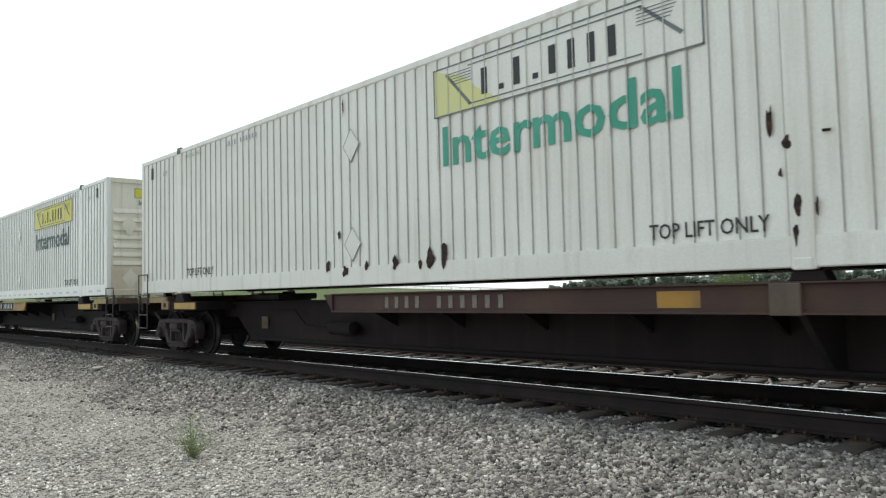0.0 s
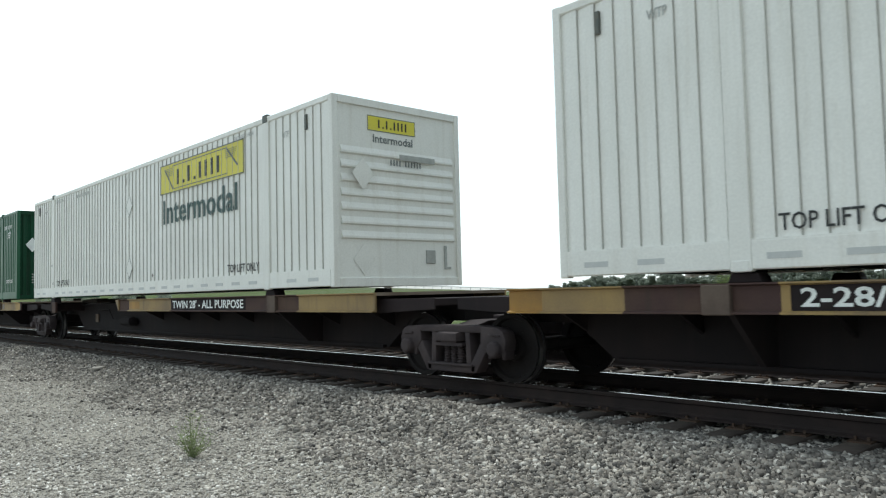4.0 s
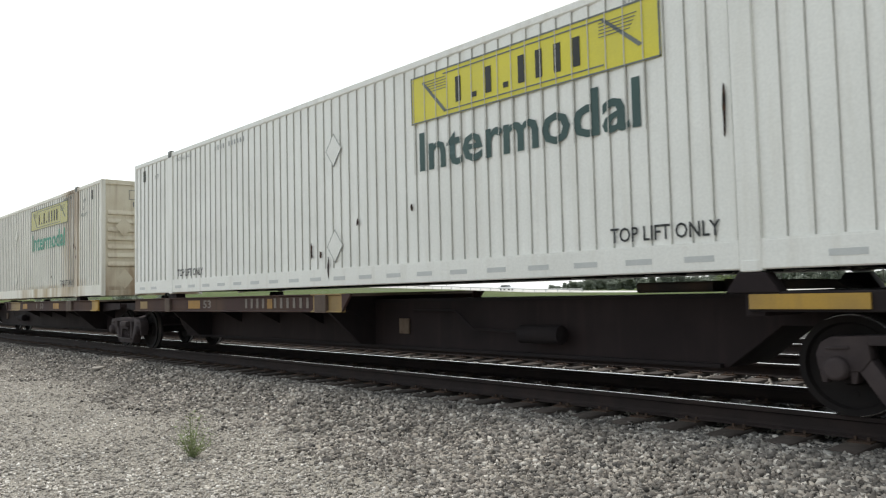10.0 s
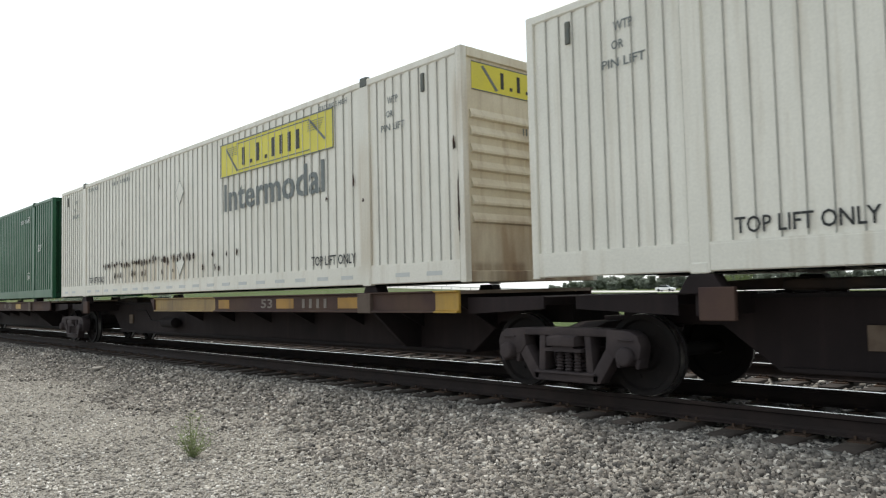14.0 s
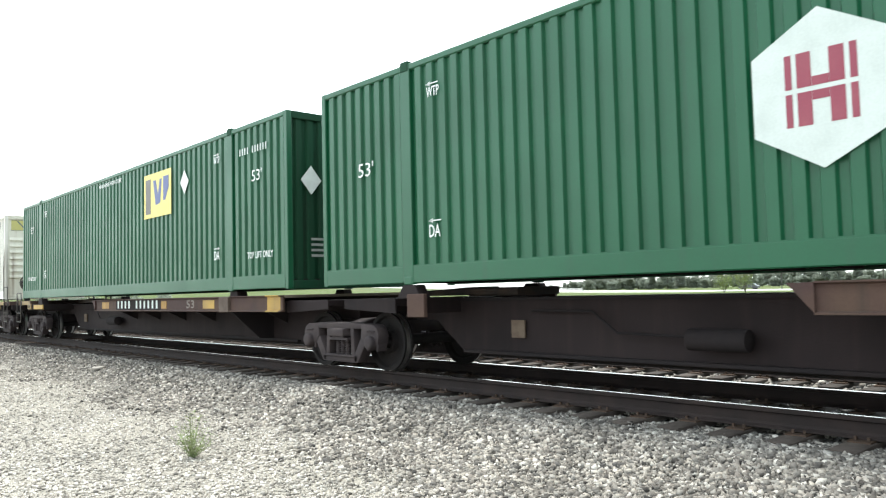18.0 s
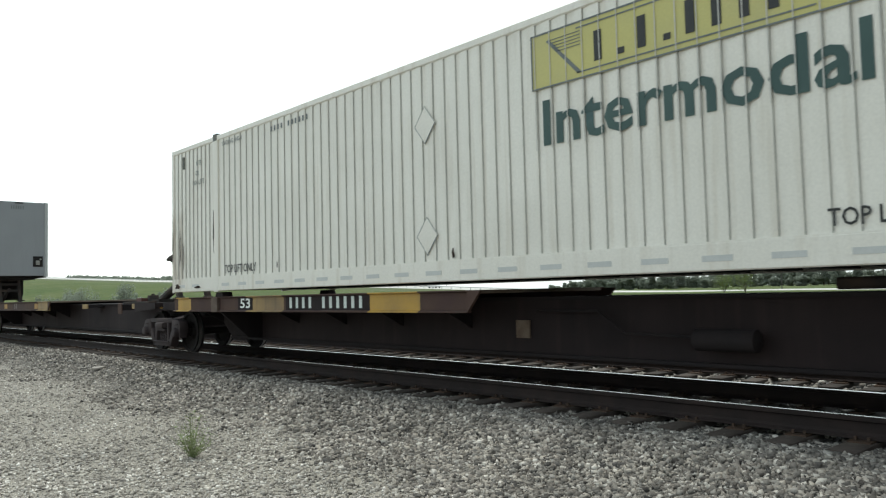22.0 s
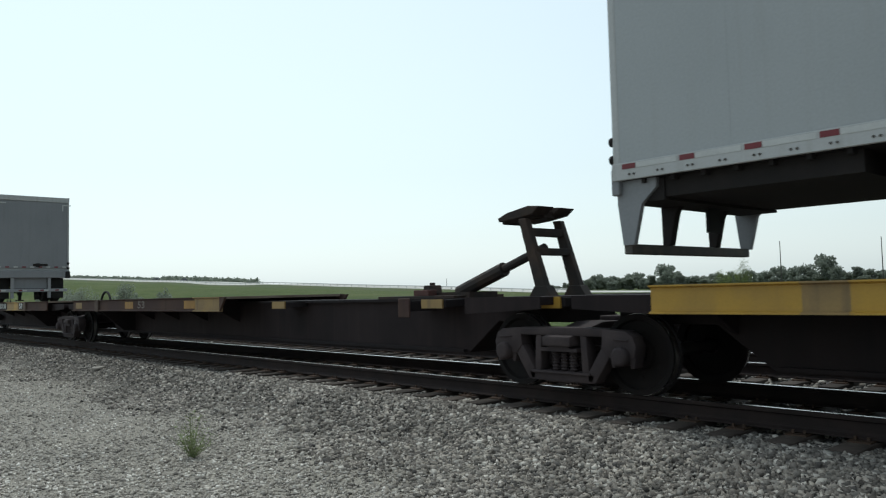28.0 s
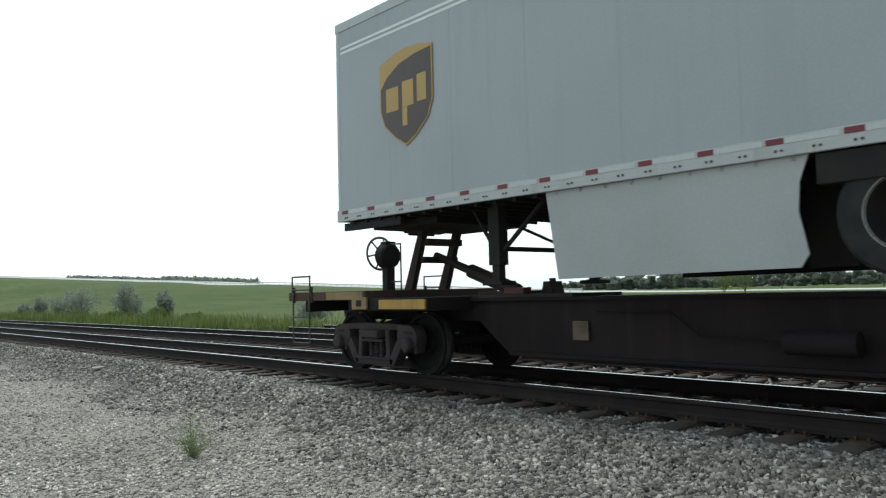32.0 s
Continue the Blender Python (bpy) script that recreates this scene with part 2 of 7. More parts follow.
INK_GREEN = shader("green_lettering", (0.05, 0.30, 0.20), 0.6, 0, (0.10, 0.38, 0.28), 2, 0.7, 60, 0.0)
INK_DARK_GREEN = shader("dark_green_lettering", (0.035, 0.075, 0.07), 0.6, 0, (0.06, 0.11, 0.1), 2, 0.7, 60, 0.0)
INK_WHITE = shader("white_lettering", (0.80, 0.82, 0.80), 0.6, 0, (0.65, 0.67, 0.65), 7, 0.6, 60, 0.0)
SIGN_YELLOW = shader("yellow_sign", (0.68, 0.60, 0.05), 0.5, 0, (0.58, 0.52, 0.1), 2, 0.6, 60, 0.0)
SIGN_PALE = shader("pale_yellow_sign", (0.66, 0.64, 0.26), 0.5, 0, (0.6, 0.58, 0.35), 1.2, 0.7, 60, 0.0)
SIGN_DULL = shader("dull_yellow_sign", (0.52, 0.48, 0.17), 0.5, 0, (0.45, 0.42, 0.2), 1.2, 0.7, 60, 0.0)
SIGN_ORANGE = shader("ochre_sign", (0.55, 0.36, 0.07), 0.5, 0, (0.48, 0.36, 0.13), 1.6, 0.7, 60, 0.0)
SIGN_LEMON = shader("lemon_sign", (0.72, 0.60, 0.17), 0.5, 0, (0.6, 0.52, 0.2), 1.6, 0.7, 60, 0.0)
INK_BLUE = shader("blue_mark", (0.07, 0.09, 0.25), 0.5, 0, (0.13, 0.16, 0.3), 2, 0.6, 60, 0.0)
INK_RED = shader("red_mark", (0.26, 0.04, 0.07), 0.5, 0, (0.33, 0.09, 0.11), 2, 0.6, 60, 0.0)
SHIELD_BROWN = shader("brown_shield", (0.055, 0.032, 0.024), 0.4, 0, (0.08, 0.05, 0.035), 2, 0.5, 60, 0.0)
SHIELD_GOLD = shader("gold_shield", (0.47, 0.29, 0.07), 0.45, 0, (0.40, 0.27, 0.10), 2, 0.5, 60, 0.0)
REFLECT_RED = shader("red_reflector", (0.17, 0.02, 0.028), 0.5, 0, (0.12, 0.025, 0.03), 9, 0.5, 60, 0.0)
REFLECT_GREY = shader("grey_reflector", (0.52, 0.53, 0.52), 0.35, 0, (0.45, 0.46, 0.45), 9, 0.5, 60, 0.0)
RAIL_SIDE = shader("rusty_rail", (0.020, 0.0145, 0.0138), 0.88, 0, (0.036, 0.025, 0.0225), 3, 0.7, 70, 0.2)
RAIL_TOP = shader("polished_rail", (0.55, 0.54, 0.53), 0.25, 1.0, (0.4, 0.38, 0.36), 6, 0.6, 70, 0.02)
TIE = shader("creosoted_tie", (0.045, 0.036, 0.031), 0.9, 0, (0.085, 0.07, 0.06), 4, 0.8, 70, 0.4, vary=0.35)
PLATE = shader("tie_plate_steel", (0.06, 0.04, 0.03), 0.8, 0.2, (0.1, 0.06, 0.04), 8, 0.6, 70, 0.2)


def stone_shader(name, tones, rough=0.9):
    """Loose stones: every stone takes one of several tones, with a mottled face."""
    m = bpy.data.materials.new(name)
    m.use_nodes = True
    n, l = m.node_tree.nodes, m.node_tree.links
    b = n["Principled BSDF"]
    b.inputs["Roughness"].default_value = rough
    b.inputs["Specular IOR Level"].default_value = 0.15
    geo = n.new("ShaderNodeNewGeometry")
    ramp_node = n.new("ShaderNodeValToRGB")
    ramp_node.color_ramp.interpolation = "LINEAR"
    el = ramp_node.color_ramp.elements
    while len(el) < len(tones):
        el.new(0.5)
    for k, c in enumerate(tones):
        el[k].position = k / (len(tones) - 1)
        el[k].color = (*c, 1)
    l.new(geo.outputs["Random Per Island"], ramp_node.inputs["Fac"])
    co = n.new("ShaderNodeTexCoord")
    patch = n.new("ShaderNodeTexNoise")
    patch.inputs["Scale"].default_value, patch.inputs["Detail"].default_value = 0.9, 4.0
    l.new(co.outputs["Object"], patch.inputs["Vector"])
    mott = n.new("ShaderNodeTexNoise")
    mott.inputs["Scale"].default_value, mott.inputs["Detail"].default_value = 90.0, 3.0
    l.new(co.outputs["Object"], mott.inputs["Vector"])
    a = n.new("ShaderNodeMapRange")
    a.inputs["From Min"].default_value, a.inputs["From Max"].default_value, a.inputs["To Min"].default_value, a.inputs["To Max"].default_value = 0.3, 0.7, 0.72, 1.2
    l.new(patch.outputs["Fac"], a.inputs["Value"])
    c = n.new("ShaderNodeMapRange")
    c.inputs["To Min"].default_value, c.inputs["To Max"].default_value = 0.75, 1.25
    l.new(mott.outputs["Fac"], c.inputs["Value"])
    mu = n.new("ShaderNodeMath")
    mu.operation = "MULTIPLY"
    l.new(a.outputs["Result"], mu.inputs[0])
    l.new(c.outputs["Result"], mu.inputs[1])
    hsv = n.new("ShaderNodeHueSaturation")
    l.new(ramp_node.outputs["Color"], hsv.inputs["Color"])
    l.new(mu.outputs["Value"], hsv.inputs["Value"])
    l.new(hsv.outputs["Color"], b.inputs["Base Color"])
    return m


STONE = stone_shader("ballast_stone", ((0.036, 0.034, 0.033), (0.24, 0.215, 0.19), (0.096, 0.09, 0.085), (0.425, 0.385, 0.335), (0.175, 0.163, 0.148), (0.60, 0.56, 0.505)))
PEBBLE = stone_shader("gravel_stone", ((0.092, 0.085, 0.078), (0.405, 0.37, 0.325), (0.206, 0.188, 0.17), (0.55, 0.51, 0.45), (0.315, 0.29, 0.26), (0.74, 0.70, 0.645)))
CONCRETE = shader("pale_concrete", (0.52, 0.50, 0.46), 0.85, 0, (0.42, 0.41, 0.38), 0.1, 0.7, 5, 0.1)
STEEL_RAIL = shader("galvanised_rail", (0.5, 0.5, 0.5), 0.5, 0.5, (0.4, 0.4, 0.4), 2, 0.6, 40, 0.05)
BARK = shader("bark", (0.10, 0.075, 0.055), 0.9, 0, (0.06, 0.05, 0.04), 3, 0.8, 40, 0.4)
# Leaf tone raised well above real foliage, so distance haze is in the colour.
HAZY_LEAF = leafy(shader("hazy_tree_leaves", (0.25, 0.275, 0.225), 0.8, 0, (0.20, 0.225, 0.185), 0.4, 0.8, 20, 0.0, island=0.25), 0.5)
LEAF_PALE = leafy(shader("pale_leaves", (0.15, 0.19, 0.06), 0.7, 0, (0.10, 0.14, 0.045), 0.5, 0.8, 20, 0.0, island=0.35))
GRASS = leafy(shader("field_grass", (0.19, 0.225, 0.075), 0.8, 0, (0.115, 0.15, 0.045), 0.3, 0.8, 20, 0.0, island=0.35))
WEED_LEAF = shader("weed_leaves", (0.22, 0.265, 0.12), 0.75, 0, (0.28, 0.31, 0.17), 6, 0.7, 20, 0.0, island=0.3)
CAR_WHITE = shader("car_white", (0.8, 0.8, 0.8), 0.25, 0, (0.75, 0.75, 0.75), 2, 0.3, 40, 0.0)
CAR_DARK = shader("car_dark", (0.05, 0.055, 0.06), 0.25, 0, (0.06, 0.06, 0.06), 2, 0.3, 40, 0.0)
CAR_GLASS = shader("car_glass", (0.03, 0.035, 0.04), 0.08, 0, (0.03, 0.03, 0.03), 2, 0.3, 40, 0.0)


# ---- mesh helpers ----
class Solid:
    """Gathers vertices and faces of simple closed forms into one mesh."""

    def __init__(self):
        self.v, self.f = [], []

    def add(self, verts, faces):
        k = len(self.v)
        self.v += [tuple(p) for p in verts]
        self.f += [tuple(k + i for i in q) for q in faces]
        return self

    def box(self, x0, x1, y0, y1, z0, z1, c=0.0):
        """A box; c: the width of its chamfered edges along x."""
        if c <= 0:
            vs = [(x, y, z) for x in (x0, x1) for y in (y0, y1) for z in (z0, z1)]
            return self.add(vs, [(0, 1, 3, 2), (4, 6, 7, 5), (0, 4, 5, 1), (2, 3, 7, 6), (0, 2, 6, 4), (1, 5, 7, 3)])
        prof = [(y0 + c, z0), (y1 - c, z0), (y1, z0 + c), (y1, z1 - c), (y1 - c, z1), (y0 + c, z1), (y0, z1 - c), (y0, z0 + c)]
        return self.prism([(y, z) for y, z in prof], x0, x1, "x")

    def prism(self, prof, a, b, axis):
        """A profile of (u, v) pairs drawn out from a to b along an axis: x takes (y, z), y takes (x, z), z takes (x, y)."""
        put = {"x": lambda u, v, w: (w, u, v), "y": lambda u, v, w: (u, w, v), "z": lambda u, v, w: (u, v, w)}[axis]
        n = len(prof)
        vs = [put(u, v, a) for u, v in prof] + [put(u, v, b) for u, v in prof]
        fs = [(i, (i + 1) % n, n + (i + 1) % n, n + i) for i in range(n)] + [tuple(range(n - 1, -1, -1)), tuple(range(n, 2 * n))]
        return self.add(vs, fs)

    def tube(self, p, q, r0, r1=None, n=10):
        """A round bar from p to q."""
        r1 = r0 if r1 is None else r1
        p, q = Vector(p), Vector(q)
        d = (q - p).normalized()
        a = d.orthogonal().normalized()
        b = d.cross(a)
        vs = []
        for c, r in ((p, r0), (q, r1)):
            vs += [c + (a * math.cos(2 * math.pi * i / n) + b * math.sin(2 * math.pi * i / n)) * r for i in range(n)]
        fs = [(i, (i + 1) % n, n + (i + 1) % n, n + i) for i in range(n)] + [tuple(range(n - 1, -1, -1)), tuple(range(n, 2 * n))]
        return self.add(vs, fs)

    def run(self, points, r, n=8):
        for p, q in zip(points, points[1:]):
            self.tube(p, q, r, r, n)
        return self

    def lathe(self, prof, axis="y", n=28, at=(0, 0, 0)):
        """Turns a closed profile of (along, radius) pairs round an axis."""
        m = len(prof)
        vs, fs = [], []
        for i in range(n):
            a = 2 * math.pi * i / n
            c, s = math.cos(a), math.sin(a)
            for w, r in prof:
                p = (r * c, w, r * s) if axis == "y" else (w, r * c, r * s) if axis == "x" else (r * c, r * s, w)
                vs.append((p[0] + at[0], p[1] + at[1], p[2] + at[2]))
        for i in range(n):
            j = (i + 1) % n
            for k in range(m):
                h = (k + 1) % m
                fs.append((i * m + k, i * m + h, j * m + h, j * m + k))
        return self.add(vs, fs)

    def mesh(self, name, bevel=0.0):
        me = bpy.data.meshes.new(name)
        me.from_pydata(self.v, [], self.f)
        bm = bmesh.new()
        bm.from_mesh(me)
        bmesh.ops.recalc_face_normals(bm, faces=bm.faces)
        if bevel:
            edges = [e for e in bm.edges if len(e.link_faces) == 2 and e.calc_face_angle(0) > 0.6]
            bmesh.ops.bevel(bm, geom=edges, offset=bevel, segments=2, affect="EDGES", profile=0.5, clamp_overlap=True)
        bm.to_mesh(me)
        bm.free()
        return me


def smooth(me, angle=35):
    me.shade_smooth()
    me.set_sharp_from_angle(angle=radians(angle))
    return me


def part(name, solid, material, parent, label="", bevel=0.0, round_off=False):
    """One mesh object under a thing or a part."""
    me = solid if isinstance(solid, bpy.types.Mesh) else solid.mesh(name, bevel)
    if not me.materials:
        me.materials.append(material)
    if round_off:
        smooth(me)
    ob = new(name, me)
    ob.parent = parent
    if label:
        tagged(ob, label)
    return ob


def thing(name, label, category, group="", at=None):
    ob = tagged(new(name), label, category, group)
    if at is not None:
        ob.matrix_basis = at
    return ob


MOVING = []          # (thing, place along the train)


def on_train(ob, s):
    MOVING.append((ob, s))
    ob.matrix_basis = pose(s + travel(0), TRACK_Y, 0)
    return ob


TEXTS = {}


def lettering(words, height, width, bold=0.0):
    """A flat mesh of words in the built-in font, fitted to a height and a width, from the lower left corner, in x and z, facing -y."""
    key = (words, round(height, 3), round(width, 3))
    if key not in TEXTS:
        cu = bpy.data.curves.new("words", "FONT")
        cu.body, cu.size, cu.offset, cu.resolution_u = words, 1.0, bold, 2
        ob = bpy.data.objects.new("words", cu)
        scene.collection.objects.link(ob)
        me = bpy.data.meshes.new_from_object(ob.evaluated_get(bpy.context.evaluated_depsgraph_get()))
        bpy.data.objects.remove(ob)
        co = np.array([v.co[:] for v in me.vertices])
        lo, hi = co.min(0), co.max(0)
        for v in me.vertices:
            x, y = (v.co.x - lo[0]) / (hi[0] - lo[0]) * width, (v.co.y - lo[1]) / (hi[1] - lo[1]) * height
            v.co = (x, 0, y)
        TEXTS[key] = me
    return TEXTS[key].copy()


def sign(name, material, parent, at, words="", height=0.1, width=1.0, turn=0, bold=0.02, label=""):
    """Lettering on a surface of its parent, at a place; turn: degrees about z."""
    me = lettering(words, height, width, bold)
    me.materials.append(material)
    ob = new(name, me)
    ob.parent = parent
    ob.matrix_basis = pose(*at, 0, 0, turn)
    if label:
        tagged(ob, label)
    return ob


def plate(pts, thick=0.004):
    """A thin flat plate in x and z, facing -y, from an outline of (x, z) pairs."""
    return Solid().prism(pts, -thick, 0, "y")


MARKS_MADE = {}


def bars(name, words, height, width, material, parent, at, label=""):
    """Plain bars in place of words: one block for each character. at: the pose of the row's lower left corner."""
    w = width / len(words)
    for i, ch in enumerate(words):
        if ch == " ":
            continue
        key = (round(w, 4), round(height, 4), ch == ".", material.name)
        if key not in MARKS_MADE:
            so = Solid().box(w * 0.3, w * 0.6, -0.004, 0, 0, height * 0.2) if ch == "." else Solid().box(w * 0.2, w * 0.56, -0.004, 0, 0, height)
            MARKS_MADE[key] = so.mesh(name)
        ob = part(name, MARKS_MADE[key], material, parent, label)
        ob.matrix_basis = at @ pose(i * w, 0, 0)


# ---- the ground ----
def ramp(a, b, v):
    v = min(1.0, max(0.0, (v - a) / (b - a)))
    return v * v * (3 - 2 * v)


def ground_z(x, y):
    """Height of the ground: a gravel verge, the ballast bed of two tracks, a ditch and a field that rises to one side."""
    z = -0.55 + 0.05 * math.sin(x * 0.31 + 1) * math.cos(y * 0.43)
    z += (-0.226 - z) * ramp(4.75, 6.1, y) - 0.022 * ramp(6.1, 6.4, y)
    beyond = -0.62 + 0.08 * math.sin(x * 0.11) * math.cos(y * 0.13)
    wide = 3.7 * ramp(-38, -22, x)
    z += (beyond - z) * ramp(13.3 + wide, 15.6 + wide, y)
    k = 0.0383 * -x - 0.0328 * y
    if y > 16:
        z += (math.log1p(math.exp(min(k, 60) / 1.5)) * 1.5) * ramp(16, 70, y) * (1 - 0.35 * ramp(600, 1600, math.hypot(x, y)))
    z += 0.8 * ramp(190, 260, y) * (1 - ramp(110, 260, -x))
    return z


def graded(lo, hi, fine_lo, fine_hi, step, grow):
    v = list(np.arange(fine_lo, fine_hi + 1e-6, step))
    d, x = step, fine_hi
    while x < hi:
        d *= grow
        x = min(hi, x + d)
        v.append(x)
    d, x = step, fine_lo
    while x > lo:
        d *= grow
        x = max(lo, x - d)
        v.insert(0, x)
    return v


def ground_material():
    m = bpy.data.materials.new("gravel_ballast_and_field")
    m.use_nodes = True
    n, l = m.node_tree.nodes, m.node_tree.links
    b = n["Principled BSDF"]
    b.inputs["Roughness"].default_value = 0.95
    b.inputs["Specular IOR Level"].default_value = 0.1
    co = n.new("ShaderNodeTexCoord")
    sep = n.new("ShaderNodeSeparateXYZ")
    l.new(co.outputs["Object"], sep.inputs["Vector"])

    def noise_tex(scale, detail=6.0, stretch=None):
        t = n.new("ShaderNodeTexNoise")
        t.inputs["Scale"].default_value, t.inputs["Detail"].default_value = scale, detail
        if stretch:
            mp = n.new("ShaderNodeMapping")
            mp.inputs["Scale"].default_value = stretch
            l.new(co.outputs["Object"], mp.inputs["Vector"])
            l.new(mp.outputs["Vector"], t.inputs["Vector"])
        else:
            l.new(co.outputs["Object"], t.inputs["Vector"])
        return t.outputs["Fac"]

    def blend(f, a, c):
        mx = n.new("ShaderNodeMix")
        mx.data_type = "RGBA"
        l.new(f, mx.inputs["Factor"])
        for key, s in (("A", a), ("B", c)):
            if isinstance(s, tuple):
                mx.inputs[key].default_value = (*s, 1)
            else:
                l.new(s, mx.inputs[key])
        return mx.outputs["Result"]

    def span(v, a, c, hi=1.0):
        r = n.new("ShaderNodeMapRange")
        r.inputs["From Min"].default_value, r.inputs["From Max"].default_value, r.inputs["To Max"].default_value = a, c, hi
        l.new(v, r.inputs["Value"])
        return r.outputs["Result"]

    def wobble(v, f, k):
        mu = n.new("ShaderNodeMath")
        mu.operation = "MULTIPLY_ADD"
        l.new(f, mu.inputs[0])
        mu.inputs[1].default_value = k
        l.new(v, mu.inputs[2])
        return mu.outputs["Value"]

    vor = n.new("ShaderNodeTexVoronoi")
    vor.inputs["Scale"].default_value = 26.0
    l.new(co.outputs["Object"], vor.inputs["Vector"])
    stones = span(vor.outputs["Distance"], 0.1, 0.7)
    gravel = blend(span(noise_tex(0.8), 0.35, 0.7), (0.27, 0.245, 0.205), (0.20, 0.182, 0.157))
    gravel = blend(span(noise_tex(45.0, 3.0), 0.4, 0.7), gravel, (0.16, 0.15, 0.14))
    gravel = blend(span(noise_tex(110.0, 2.0), 0.5, 0.68), gravel, (0.48, 0.45, 0.39))
    # dark bed tones paint in the shade of gaps between loose stones
    bed = blend(stones, (0.115, 0.108, 0.102), (0.048, 0.045, 0.044))
    field = blend(span(noise_tex(0.05, 8.0), 0.35, 0.65), (0.072, 0.098, 0.032), (0.106, 0.120, 0.048))
    field = blend(span(noise_tex(0.6, 6.0, (0.25, 1.0, 1.0)), 0.45, 0.75, 0.7), field, (0.042, 0.068, 0.024))
    y = wobble(sep.outputs["Y"], noise_tex(0.7), 1.3)
    col = blend(span(y, 5.3, 6.3), gravel, bed)
    far = wobble(y, span(sep.outputs["X"], -34, -14), -11.0)
    col = blend(span(far, 14.6, 15.6), col, field)
    l.new(col, b.inputs["Base Color"])
    bp = n.new("ShaderNodeBump")
    bp.inputs["Strength"].default_value, bp.inputs["Distance"].default_value = 0.5, 0.03
    l.new(vor.outputs["Distance"], bp.inputs["Height"])
    l.new(bp.outputs["Normal"], b.inputs["Normal"])
    return m


def build_ground():
    xs = graded(-2600, 1500, -34, 8, 0.5, 1.13)
    ys = graded(-300, 2600, -1, 17, 0.35, 1.13)
    me = bpy.data.meshes.new("ground")
    nx = len(xs)
    vs = [(x, y, ground_z(x, y)) for y in ys for x in xs]
    fs = [(j * nx + i, j * nx + i + 1, (j + 1) * nx + i + 1, (j + 1) * nx + i) for j in range(len(ys) - 1) for i in range(nx - 1)]
    me.from_pydata(vs, [], fs)
    me.materials.append(ground_material())
    me.shade_smooth()
    tagged(new("ground", me), "pale gravel verge, grey ballast bed and green farm field", "ground", kind="structure")


build_ground()

CUBE_V = np.array([(x, y, z) for x in (-0.7, 0.7) for y in (-0.7, 0.7) for z in (-0.7, 0.7)])
CUBE_F = np.array([(0, 1, 3), (0, 3, 2), (4, 6, 7), (4, 7, 5), (0, 4, 5), (0, 5, 1), (2, 3, 7), (2, 7, 6), (0, 2, 6), (0, 6, 4), (1, 5, 7), (1, 7, 3)])


def scatter_stones(name, label, material, places, size_lo, size_hi, flat, seed):
    """Loose angular stones, joined into one mesh. places: an array of x, y."""
    rng = np.random.default_rng(seed)
    n = len(places)
    r = rng.uniform(size_lo, size_hi, n) * rng.choice([0.8, 1.0, 1.25], n)
    v = CUBE_V[None] + rng.uniform(-0.42, 0.42, (n, 8, 3))
    v = v * (rng.uniform(0.6, 1.15, (n, 1, 3)) * np.array([1, 1, flat]))
    a, t = rng.uniform(0, 6.283, n), rng.normal(0, 0.7, n)
    ca, sa, ct, st = np.cos(a)[:, None], np.sin(a)[:, None], np.cos(t)[:, None], np.sin(t)[:, None]
    x, y, z = v[..., 0], v[..., 1], v[..., 2]
    y, z = y * ct - z * st, y * st + z * ct
    x, y = x * ca - y * sa, x * sa + y * ca
    v = np.stack([x, y, z], -1) * r[:, None, None]
    base = np.array([ground_z(px, py) for px, py in places])
    v += np.concatenate([places, (base + r * 0.22)[:, None]], 1)[:, None]
    f = CUBE_F[None] + (np.arange(n) * 8)[:, None, None]
    me = bpy.data.meshes.new(name)
    me.vertices.add(n * 8)
    me.vertices.foreach_set("co", v.astype(np.float32).ravel())
    me.loops.add(n * 36)
    me.loops.foreach_set("vertex_index", f.astype(np.int32).ravel())
    me.polygons.add(n * 12)
    me.polygons.foreach_set("loop_start", np.arange(0, n * 36, 3, dtype=np.int32))
    me.update(calc_edges=True)
    me.materials.append(material)
    return tagged(new(name, me), label, "stones", kind="stuff")


def strewn(n, x0, x1, y0, y1, seed, lo=None, hi=None, fall=1.7, rim=0.0):
    """Places strewn over a stretch, thinner far away; lo, hi: where they thin out towards the near and the far side; rim: a strip in which they thin out at x1 and y0."""
    rng = np.random.default_rng(seed)
    kept, have = [], 0
    while have < n:
        p = np.stack([rng.uniform(x0, x1, 200000), rng.uniform(y0, y1, 200000)], 1)
        w = np.minimum(1.0, (6.0 / np.hypot(p[:, 0], p[:, 1])) ** fall)
        edge = p[:, 1] + 0.28 * np.sin(p[:, 0] * 0.9) + 0.17 * np.sin(p[:, 0] * 2.7 + 1) + 0.1 * np.sin(p[:, 0] * 6.1)
        if lo:
            w = w * np.clip((edge - lo[0]) / (lo[1] - lo[0]), 0, 1)
        if hi:
            w = w * np.clip((hi[1] - edge) / (hi[1] - hi[0]), 0, 1)
        if rim:
            w = w * np.clip((x1 - p[:, 0]) / (2 * rim), 0, 1) * np.clip((p[:, 1] - y0) / rim, 0, 1)
        p = p[rng.random(len(p)) < w]
        kept.append(p)
        have += len(p)
    return np.concatenate(kept)[:n]


def off_sleepers(p, half=1.32):
    """Leaves out places on the sleepers and rails."""
    for c in (TRACK_Y, TRACK2_Y, TRACK3_Y):
        dy = np.abs(p[:, 1] - c)
        on_tie = (dy < half) & (np.abs((p[:, 0] + 200) % 0.51 - 0.255) < 0.125)
        on_rail = np.abs(dy - 0.753) < 0.09
        p = p[~(on_tie | on_rail)]
    return p


